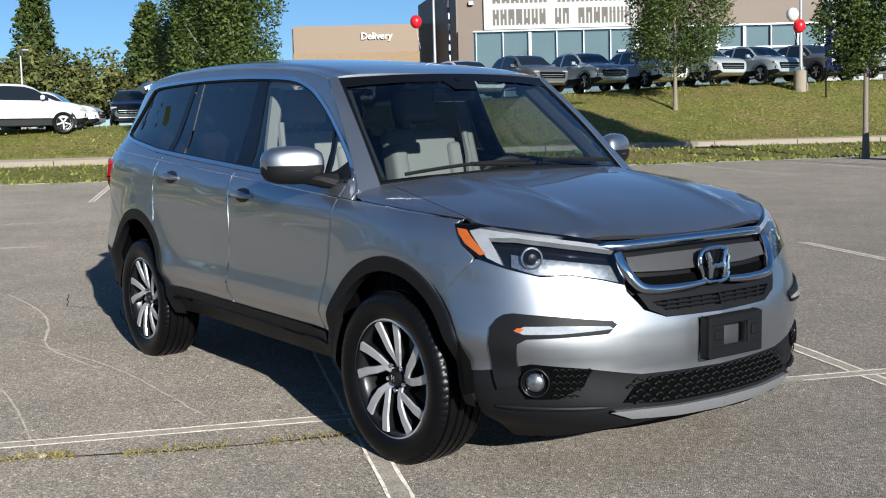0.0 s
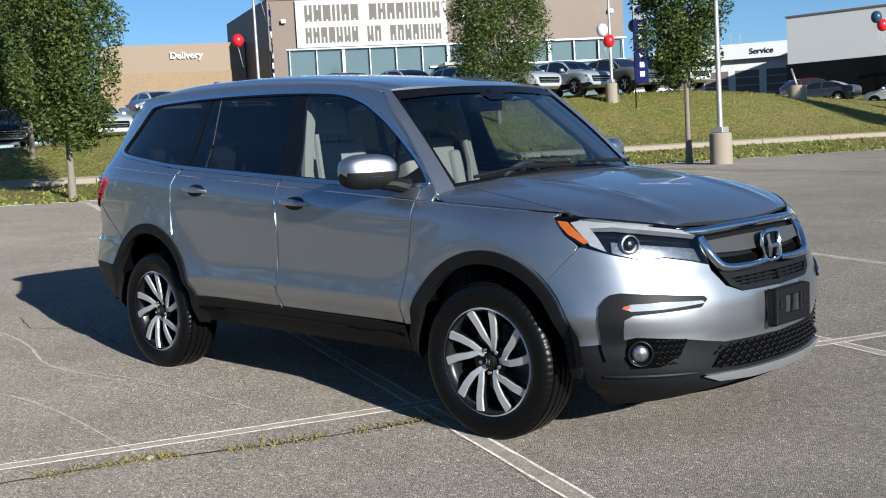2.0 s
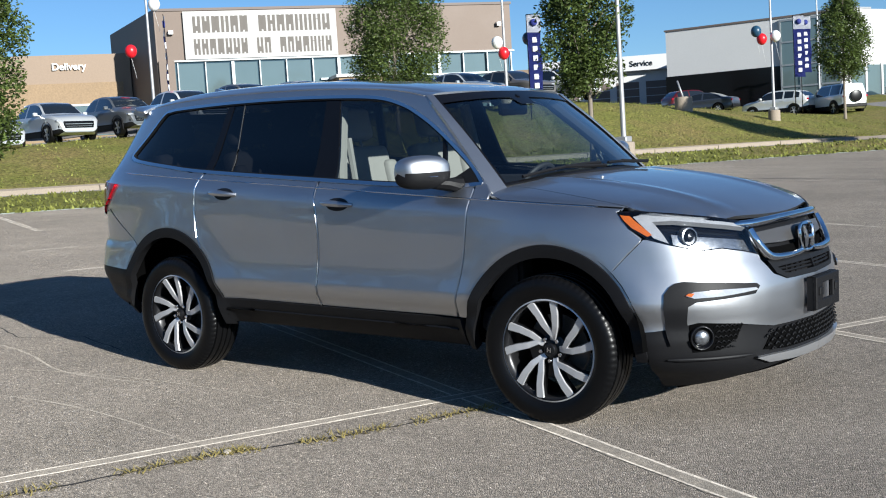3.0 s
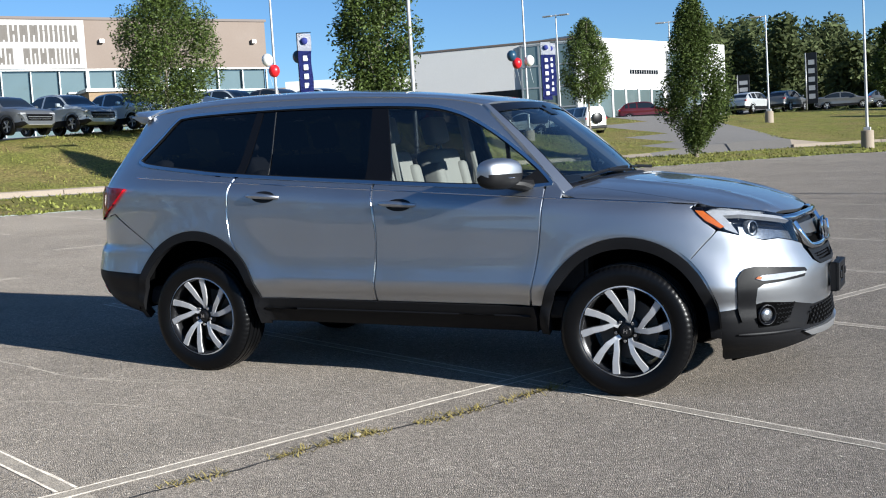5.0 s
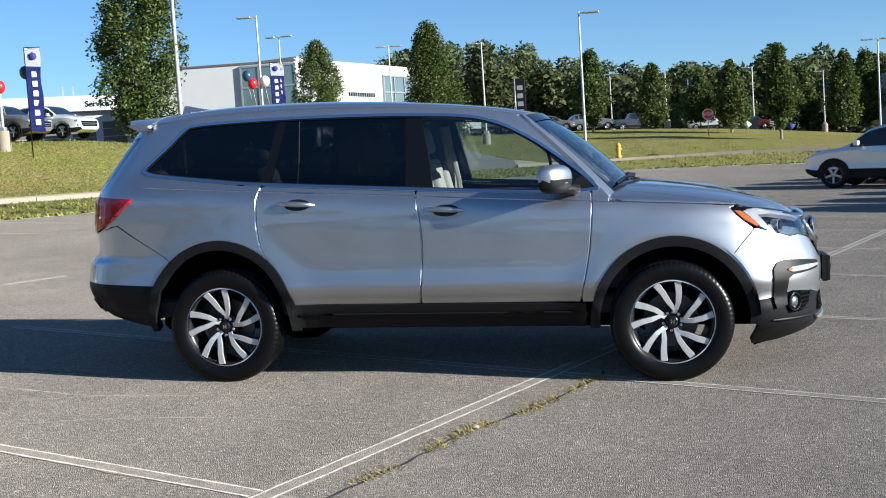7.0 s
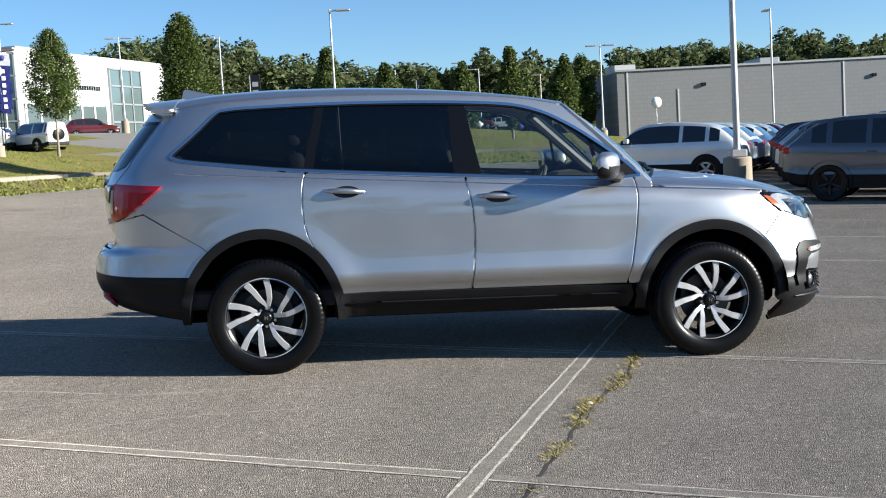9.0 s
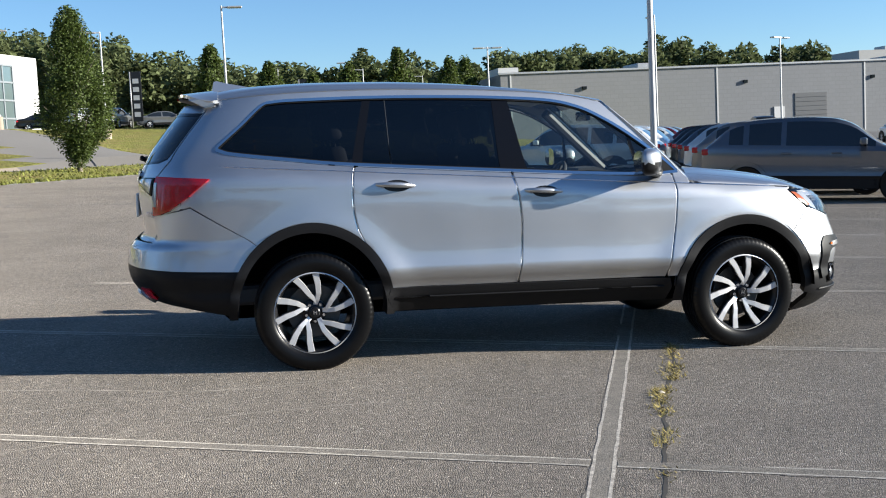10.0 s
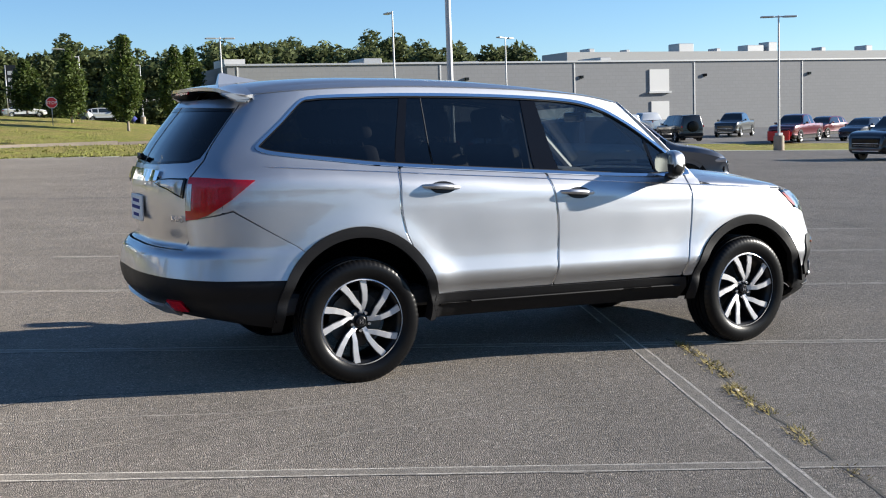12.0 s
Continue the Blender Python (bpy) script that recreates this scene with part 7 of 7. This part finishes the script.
for x, y, kind, cn, col, h, lab in (
        (-29.8, 66.0, "sedan", "blue_grey", (.05, .06, .08), 185, "dark blue-grey sedan on the upper lot"), (-24.4, 66.0, "suv", "white", WHITE, 176, "white suv seen from behind on the upper lot"),
        (-20.9, 66.2, "boxy", "white", WHITE, 140, "white boxy offroader with a spare wheel behind"), (-23.0, 91.0, "suv", "red", (.095, .010, .014), 25, "dark red suv by the white showroom"),
        (-36.5, 78.0, "suv", "red", (.095, .010, .014), 60, "dark red car in front of the service doors"), (-13.2, 88.0, "suv", "silver", SILVER, 70, "silver grey suv parked beyond the grass"),
        (-10.8, 90.5, "suv", "dark_grey", GREY, 75, "dark grey suv parked beyond the grass"), (-7.0, 97.0, "sedan", "dark_grey", GREY, 10, "dark grey sedan parked beyond the grass"),
        (-3.5, 104.0, "suv", "dark_grey", GREY, 20, "dark grey suv far beyond the grass"), (.8, 122.0, "truck", "blue_grey", (.05, .06, .08), 15, "dark pickup truck far off"),
        (-16.5, 92.0, "sedan", "black", BLACK, 15, "black sedan by the showroom drive"), (9, 128, "sedan", "white", WHITE, 0, "white car far off"), (14, 130, "suv", "red", (.095, .010, .014), 5, "dark red car far off"),
        (18, 131, "suv", "silver", SILVER, 0, "silver car far off")):
    vehicle(kind, car_paint(cn, col), x, y, h, lab, row2 if y > 50 and x < 0 else "")
row3 = "cars in the side rows of the lot"
FARROW = (8.0, 24.0)
h0 = -33.0
vehicle("suv", car_paint("blue_grey_metal", (.12, .13, .15), .6), 9.95, 13.3, h0, "blue-grey metallic suv parked across the lot", row3, rim_mat=GUNMETAL)
for i, (cn, col) in enumerate((("dark_grey", GREY), ("silver", SILVER), ("blue_grey", (.05, .06, .08)), ("black", BLACK), ("black", BLACK), ("red", (.095, .010, .014)))):
    d = Vector((.33, .944, 0)) * 2.85 * (i + 1)
    vehicle("suv", car_paint(cn, col), 9.95 + d.x, 13.3 + d.y, h0, "%s suv in a row of parked cars" % names[cn], row3)
for i, (cn, col) in enumerate((("white", WHITE), ("white", WHITE), ("white", WHITE), ("silver", SILVER), ("red", (.095, .010, .014)), ("dark_grey", GREY))):
    d = Vector((.48, .877, 0)) * 2.85 * i
    vehicle("suv", car_paint(cn, col), FARROW[0] + d.x, FARROW[1] + d.y, 151, "%s suv in the far row of parked cars" % names[cn], row3)
row4 = "trucks by the warehouse"
for x, y, kind, cn, col, h, lab in (
        (46.0, 58.5, "boxy", "black", BLACK, 75, "black offroader with a spare wheel behind"), (48.5, 62, "suv", "white", WHITE, 75, "white suv by the warehouse"), (44.2, 63.5, "boxy", "white", WHITE, 80, "white offroader by the warehouse"),
        (57.2, 66, "truck", "black", BLACK, 215, "black pickup truck before the warehouse wall"), (52.2, 53.6, "truck", "red", (.095, .010, .014), 207, "dark red pickup with a red snow plow"),
        (62.0, 61.0, "suv", "red", (.095, .010, .014), 200, "dark red suv before the warehouse"), (58.5, 53.5, "suv", "blue_grey", (.05, .06, .08), 195, "dark suv beside the warehouse"),
        (34.8, 28.2, "truck", "black", BLACK, 190, "black pickup truck parked on the lot"), (52.5, 71.5, "truck", "white", WHITE, 80, "white truck by the warehouse"), (66, 58, "suv", "black", BLACK, 200, "black suv before the warehouse"),
        (36, 66, "sedan", "white", WHITE, 80, "white sedan by the warehouse"), (40, 76, "truck", "black", BLACK, 80, "black truck near the loading door")):
    vehicle(kind, car_paint(cn, col), x, y, h, lab, row4, plow="plow" in lab)

# ---- lamp posts, flags, balloons, signs ----
def lamp_post(x, y, top, arms=1, yaw=0, r=.075, base=True, name="lamp_post"):
    z = land(x, y)
    root = empty(name, Matrix.Translation((x, y, z)), "grey steel lot lamp on a concrete base", "lamp post", "lot lamps")
    zb = 0
    if base:
        zb = .85
        bm = bmesh.new()
        add_lathe(bm, [(0, zb), (.27, zb), (.30, zb - .03), (.31, -.3)], 24, "Z")
        part("concrete_base", bm, CONCRETE, root, "round pale concrete base", smooth=True, sharp=40)
        bm = bmesh.new()
        add_box(bm, (-.17, -.17, zb), (.17, .17, zb + .16), .02)
        part("base_cover", bm, GALV, root)
    bm = bmesh.new()
    add_tube(bm, (0, 0, zb), (0, 0, top - z), r, r * .62, 12)
    part("pole", bm, GALV, root, smooth=True, sharp=50)
    for a in range(arms):
        t = Matrix.Translation((0, 0, top - z)) @ Matrix.Rotation(radians(yaw + 180 * a), 4, "Z")
        bm = bmesh.new()
        add_box(bm, (0, -.04, -.12), (.35, .04, -.04), m=t)
        part("arm", bm, GALV, root)
        bm = bmesh.new()
        add_box(bm, (.3, -.18, -.13), (1.05, .18, -.03), .03, m=t)
        part("lamp_head", bm, GALV, root)
    return root


for x, y, top, arms, yaw in ((-11.46, 22.70, 8.9, 2, 60), (-1.6, 52.6, 8.95, 1, 0), (-26.2, 38.1, 10.2, 2, 60), (-36.9, 26.2, 10.4, 2, 60), (7.35, 15.75, 8.6, 2, 20), (-18.6, 50.9, 10.0, 1, 190), (-25.6, 76.5, 12.1, 2, 0),
                             (-18.5, 83, 11.4, 2, 10), (-10.1, 76.9, 10.4, 1, 185), (24.3, 58.5, 8.5, 1, 90), (17.2, 73, 8.1, 2, 0), (38.5, 70, 7.9, 2, 30), (42.4, 44.4, 7.0, 2, -20), (4, 112, 9.8, 1, 180), (12, 105, 9.0, 1, 180), (22, 128, 9.5, 1, 180),
                             (-2, 128, 11, 2, 0), (9.5, 95, 9.0, 1, 180), (-57, 13.5, 7.0, 1, 0), (-60, 60, 13.2, 2, 40)):
    lamp_post(x, y, top, arms, yaw)


def feather_flag(x, y, z1, h, yaw, dark=False):
    root = empty("feather_flag", Matrix.Translation((x, y, land(x, y))), "tall blue cloth flag with white print on a black pole", "flag", "flags")
    g = land(x, y)
    z0, z1 = z1 - h - g, z1 - g
    t = Matrix.Rotation(radians(yaw), 4, "Z")
    bm = bmesh.new()
    add_tube(bm, (0, 0, -.2), (0, 0, z1), .03, .02, 8)
    add_tube(bm, (0, 0, z1), t @ Vector((.66, 0, z1)), .018, n=6)
    part("flag_pole", bm, GLOSSBLACK, root)
    bm = bmesh.new()
    n = 18
    rows = [(bm.verts.new(t @ Vector((.02, 0, z0 + (z1 - z0) * i / n))), bm.verts.new(t @ Vector((.62 - .03 * math.sin(i * .7), .06 * math.sin(i * .8), z0 + (z1 - z0) * i / n - .05)))) for i in range(n + 1)]
    for i in range(n):
        f = bm.faces.new((rows[i][0], rows[i][1], rows[i + 1][1], rows[i + 1][0]))
        f.material_index = 1 if i >= n - 4 else 0
        f.smooth = True
    bmesh.ops.solidify(bm, geom=bm.faces[:], thickness=.01)
    part("flag_cloth", bm, [FLAGBLUE, FLAGWHITE], root)
    for k in range(6):
        bm = bmesh.new()
        zz = z0 + .25 + k * (z1 - z0) * .115
        add_box(bm, (.22, -.035, zz), (.44, .035, zz + (z1 - z0) * .07), .02, m=t)
        part("print_bar", bm, FLAGWHITE, root)
    bm = bmesh.new()
    add_lathe(bm, [(.0, -.05), (.16, -.05), (.16, .05), (0, .05)], 20, "Y", at=(.33, 0, z1 - .38))
    o = part("print_mark", bm, FLAGBLUE, root)
    o.matrix_local = t
    return root


for a in ((-24.7, 37.8, 7.6, 3.6, 25), (-22.0, 63.7, 8.7, 3.4, 20), (-36.4, 26.7, 8.35, 4.0, -40), (-21.3, 60.8, 8.5, 3.6, 20)):
    feather_flag(*a)
for x, y, zt, w in ((-9.4, 92, 8.6, .9), (6.5, 118, 9.0, 1.0), (-18.5, 111, 8.4, 1.2)):
    root = empty("pole_banner", Matrix.Translation((x, y, land(x, y))), "narrow grey and white pole banner", "flag")
    bm = bmesh.new()
    add_tube(bm, (0, 0, 0), (0, 0, zt - land(x, y)), .05)
    part("pole", bm, GALV, root)
    bm = bmesh.new()
    add_box(bm, (.06, -.03, zt - land(x, y) - 4.2), (w, .03, zt - land(x, y)), .01)
    part("banner_cloth", bm, GUNMETAL, root)
    for k in range(5):
        bm = bmesh.new()
        add_box(bm, (.2, -.04, zt - land(x, y) - 3.8 + k * .7), (w - .2, .04, zt - land(x, y) - 3.4 + k * .7))
        part("banner_print", bm, GALV, root)


def balloon(x, y, z, mat, word, r=.26):
    root = empty("balloon", Matrix.Translation((x, y, z)), "%s balloon tied to a lamp post" % word, "balloon", "balloons")
    bm = bmesh.new()
    bmesh.ops.create_uvsphere(bm, u_segments=20, v_segments=14, radius=r)
    for v in bm.verts:
        v.co.z *= 1.08 if v.co.z > 0 else 1.2
    part("skin", bm, mat, root, smooth=True, sharp=180)
    bm = bmesh.new()
    add_tube(bm, (0, 0, -r * 1.2), (.12, .12, -r * 1.2 - .9), .006, n=5)
    part("string", bm, SIGNWHITE, root)


for x, y, z, mat, word in ((-37.3, 25.5, 6.9, RED, "red"), (-25.9, 37.6, 6.0, RED, "red"), (-26.1, 37.4, 6.5, WHITERUB, "white"), (-25.0, 38.3, 6.6, BLUERUB, "dark blue"), (-18.9, 50.4, 6.4, RED, "red"), (-19.1, 50.2, 6.8, BLUERUB, "dark blue"),
                           (-54.0, 11.2, 7.9, RED, "red"), (-18.3, 50.7, 6.5, WHITERUB, "white"), (-36.6, 26.4, 8.9, WHITERUB, "white")):
    balloon(x, y, z, mat, word)

hy = empty("fire_hydrant", Matrix.Translation((-.13, 63.2, land(-.13, 63.2))), "yellow fire hydrant on the grass verge", "fire hydrant")
bm = bmesh.new()
add_lathe(bm, [(0, 1.0), (.06, .98), (.14, .88), (.17, .80), (.17, .76), (.13, .75), (.13, .20), (.18, .18), (.18, .08), (.13, .06), (.13, -.1)], 18, "Z")
part("barrel", bm, YELLOW, hy, smooth=True, sharp=40)
for v in ((.2, 0), (-.2, 0), (0, -.2)):
    bm = bmesh.new()
    add_tube(bm, (0, 0, .58), (v[0], v[1], .58), .07, n=10)
    part("outlet", bm, YELLOW, hy)

st = empty("stop_sign", Matrix.Translation((6.2, 78.4, land(6.2, 78.4))), "red octagonal stop sign on a steel post", "traffic sign")
zs = 3.95 - land(6.2, 78.4)
bm = bmesh.new()
add_tube(bm, (0, .05, 0), (0, .05, zs + .3), .03, n=8)
part("post", bm, GALV, st)
for nm, rr, y0, mt in (("rim", .42, -.012, SIGNWHITE), ("face", .38, -.02, RED)):
    bm = bmesh.new()
    prism(bm, [(rr * math.cos(radians(22.5 + 45 * i)), zs + rr * math.sin(radians(22.5 + 45 * i))) for i in range(8)], y0, y0 + .012, "Y")
    part(nm, bm, mt, st)
fc = bpy.data.curves.new("sign_word", "FONT")
fc.body, fc.size, fc.align_x, fc.extrude = "STOP", .30, "CENTER", .004
fc.materials.append(SIGNWHITE)
o = new("sign_word", fc)
o.parent = st
o.matrix_local = Matrix.Translation((0, -.026, zs - .10)) @ pose(0, 0, 0, 90, 0, 0)
for x, y, mat, nm, lab, zt in ((12.5, 82, FLAGBLUE, "blue_sign", "small blue roadside sign on a post", 3.0), (9.5, 84, SIGNWHITE, "white_sign", "small white roadside sign on a post", 3.4), (22.5, 78, SIGNWHITE, "round_sign", "back of a pale round sign on a post", 4.2)):
    g = land(x, y)
    sg_ = empty(nm, Matrix.Translation((x, y, g)), lab, "sign")
    bm = bmesh.new()
    add_tube(bm, (0, .04, 0), (0, .04, zt - g), .03, n=6)
    part("post", bm, GALV, sg_)
    bm = bmesh.new()
    add_lathe(bm, [(0, -.02), (.42 if "round" in nm else .3, -.02), (.42 if "round" in nm else .3, .02), (0, .02)], 20 if "round" in nm else 4, "Y", at=(0, 0, zt - g - .3))
    part("plate", bm, mat, sg_)
bb = empty("lamp_footing", Matrix.Translation((-22.2, 48.0, land(-22.2, 48.0))), "bare concrete lamp footing with a leaning pipe on the bank", "concrete footing")
bm = bmesh.new()
add_lathe(bm, [(0, .75), (.42, .75), (.45, .70), (.46, -.3)], 22, "Z")
part("footing", bm, CONCRETE, bb, smooth=True, sharp=40)
bm = bmesh.new()
add_tube(bm, (0, 0, .7), (-.35, .1, 1.6), .05, n=8)
part("pipe", bm, GALV, bb)


# ---- trees ----
def leaf_cloud(bm, rnd, centre, spread, count, size, tilt=.6):
    for _ in range(count):
        while True:
            p = Vector((rnd.uniform(-1, 1), rnd.uniform(-1, 1), rnd.uniform(-1, 1)))
            if p.length < 1:
                break
        c = centre + Vector((p.x * spread[0], p.y * spread[1], p.z * spread[2]))
        s = size * rnd.uniform(.6, 1.3)
        a = Vector((rnd.gauss(0, 1), rnd.gauss(0, 1), rnd.gauss(0, tilt))).normalized()
        b = a.cross(Vector((rnd.gauss(0, 1), rnd.gauss(0, 1), rnd.gauss(0, 1)))).normalized()
        bm.faces.new([bm.verts.new(q) for q in (c - a * s, c + b * s * .5, c + a * s, c - b * s * .5)])


def tree(x, y, top, width, crown0, seed, mat=LEAF, leaves=5200, shape="pear", label="slender pear tree with a dense green crown", size=.085, trunk_r=.09, name="tree"):
    z = land(x, y)
    rnd = random.Random(seed)
    root = empty(name, Matrix.Translation((x, y, z)), label, "tree", "trees along the verge")
    h, c0 = top - z, crown0 - z
    bm = bmesh.new()
    pts = [Vector((.10 * noise.noise((seed, i, 0)) * (i > 0), .10 * noise.noise((seed, i, 5)) * (i > 0), -.15 + (h * .86 + .15) * i / 7)) for i in range(8)]
    add_path(bm, pts, [trunk_r * (1.25 if i == 0 else 1 - .11 * i) for i in range(8)], 9)
    limbs = []
    for i in range(16):
        t = c0 / h * .9 + (1 - c0 / h) * .75 * i / 16
        az = i * 2.4 + rnd.random()
        b = Vector((0, 0, h * t))
        ln = width * .42 * (1.0 - .55 * abs((i / 16) - .35))
        e = b + Vector((math.cos(az) * ln, math.sin(az) * ln, h * .16 + .25))
        mid = (b + e) / 2 + Vector((0, 0, -.08))
        add_path(bm, [b, mid, e], [trunk_r * .35, trunk_r * .22, trunk_r * .08], 5)
        limbs.append((b, e))
    part("trunk", bm, BARK, root, smooth=True, sharp=80)
    bm = bmesh.new()
    clumps = 190
    leaves = int(leaves * 2.3)
    for k in range(clumps):
        t = (k + rnd.random()) / clumps
        if shape == "pear":
            w = math.sin(math.pi * min(1, (t * .92 + .10)) ** .85) ** .75
        elif shape == "cone":
            w = (min(1, t / .28) ** .8) * (1 - max(0, t - .28) / .74) ** .75
        else:
            w = math.sin(math.pi * (t * .9 + .07)) ** .6
        w = w * width / 2 * (1 + .22 * noise.noise((seed, t * 7, 1)))
        az = rnd.uniform(0, 6.283)
        rr = w * (rnd.random() ** .42) * .92
        c = Vector((math.cos(az) * rr, math.sin(az) * rr, c0 + .25 + (h - c0 - .55) * t))
        sp = width * rnd.uniform(.10, .17)
        leaf_cloud(bm, rnd, c, (sp, sp, sp * 1.25), leaves // clumps, size)
    part("crown", bm, mat, root)
    return root


TREE2 = (-12.6, 22.9)
tree(-20.9, 8.6, 9.0, 3.0, 1.95, 1, leaves=16000, size=.058)
tree(TREE2[0], TREE2[1], 7.9, 2.6, 2.85, 2, leaves=12000, size=.058, label="slender pear tree with a narrow upright crown")
tree(-26.7, 30.8, 10.0, 4.2, 4.2, 3, leaves=16000, size=.062)
tree(-8.2, 44.5, 7.95, 3.5, 1.25, 4, LEAFDARK, 16000, "cone", "dense flame-shaped dark green hornbeam", .065)
tree(-17.5, 58.2, 9.3, 3.1, 4.4, 5, leaves=9000, size=.07)
tree(-2.6, 87.7, 10.1, 3.3, 4.0, 6, LEAFDARK, 4600, "cone", "upright dark green tree on the grass", .14)
for i, (x, y, tp, w, c0) in enumerate(((8.3, 84.2, 8.2, 2.6, 3.0), (11.2, 77.0, 8.6, 2.6, 2.6), (6.9, 103, 8.5, 3.2, 4.0), (14.5, 100, 8.6, 3.2, 3.0), (18.5, 94, 9.0, 3.0, 2.6), (21.5, 101, 9.4, 3.6, 2.8), (12.0, 120, 8.0, 3.2, 3.0), (17.0, 108, 8.8, 3.4, 3.0), (2.5, 98, 9.4, 3.2, 3.6))):
    tree(x, y, tp, w, c0, 20 + i, LEAFDARK, 3000, "cone" if i % 2 else "pear", "upright young tree on the far lawn", .15)
tree(-31.2, 12.6, 9.6, 3.8, 3.3, 40, leaves=16000, size=.062)
for i, (x, y, tp, w) in enumerate(((-104, 20, 17.5, 6.5), (-110, 12, 16, 7), (-118, 2, 18, 8), (-100, 44, 12, 6), (-98, 26, 17, 5), (-92, 34, 14.5, 5))):
    tree(x, y, tp, w, 5.5, 60 + i, LEAFDARK, 2300, "cone" if i < 2 or i > 3 else "pear", "tall thin-crowned tree behind the upper lot", .27, .25)

# woods on the skyline and shrubs on the slope
def woods(name, places, mat, label, per, size, seed):
    rnd = random.Random(seed)
    bm = bmesh.new()
    for x, y, z, h, w in places:
        for k in range(9):
            t = k / 8
            az, rr = rnd.uniform(0, 6.28), w * .36 * math.sqrt(rnd.random()) * (1 - .55 * t)
            c = Vector((x + rr * math.cos(az), y + rr * math.sin(az), z + h * (.08 + .84 * t)))
            leaf_cloud(bm, rnd, c, (w * .26, w * .26, h * .13), per, size)
    o = part(name, bm, mat, None)
    return tagged(o, label, "woods", kind="stuff")


rnd = random.Random(77)
SKYLINE = curve1([(28, 8.0), (58.5, 9.0), (60.5, 13.2), (63, 14.5), (68, 15.9), (76, 15.8), (84, 16.4), (90, 16.9), (94, 19.3), (97, 22.4), (103, 23)])
P = []
for az, d, el in [(a + rnd.uniform(-.3, .3), rnd.uniform(185, 230), 0) for a in np.arange(34, 103, .55)] + [(a + rnd.uniform(-.3, .3), rnd.uniform(230, 270), 0) for a in np.arange(28, 103, .8)]:
    top = SKYLINE(az) - 1.2 + 1.6 * noise.noise((az * .25, 0, 3)) + 2.0 * noise.noise((az * .8, 4, 3)) + rnd.uniform(-1.8, 1.8)
    P.append((d * math.cos(radians(az)), d * math.sin(radians(az)), 1.0, (top) * d / 210, 9 + rnd.random() * 4))
woods("skyline_woods", P, LEAFFAR, "dark green deciduous woods along the skyline", 190, .60, 5)
P = [(d * math.cos(radians(az)), d * math.sin(radians(az)), -4.0, rnd.uniform(11, 17), 12) for az, d in [(a, rnd.uniform(110, 150)) for a in np.arange(185, 385, 2.2)] if not (-40 < az - 360 < 12)]
P += [(d * math.cos(radians(az)), d * math.sin(radians(az)), -4.0, rnd.uniform(19, 25), 13) for az, d in [(a, rnd.uniform(78, 96)) for a in np.arange(188, 246, 3.6)]]
woods("woods_behind", P, LEAFFAR, "dark green woods beyond the parking lot", 30, 1.2, 6)
P = [(rnd.uniform(-112, -80), rnd.uniform(8, 52), 5.0, rnd.uniform(2.2, 5.6), rnd.uniform(3, 5)) for _ in range(210)]
woods("shrubs", P, surface("shrub_leaf", (.10, .105, .03), .8, 0, .2, .2, island=.5, spec=.2), "green and yellow shrubs on a rough slope", 34, .24, 9)
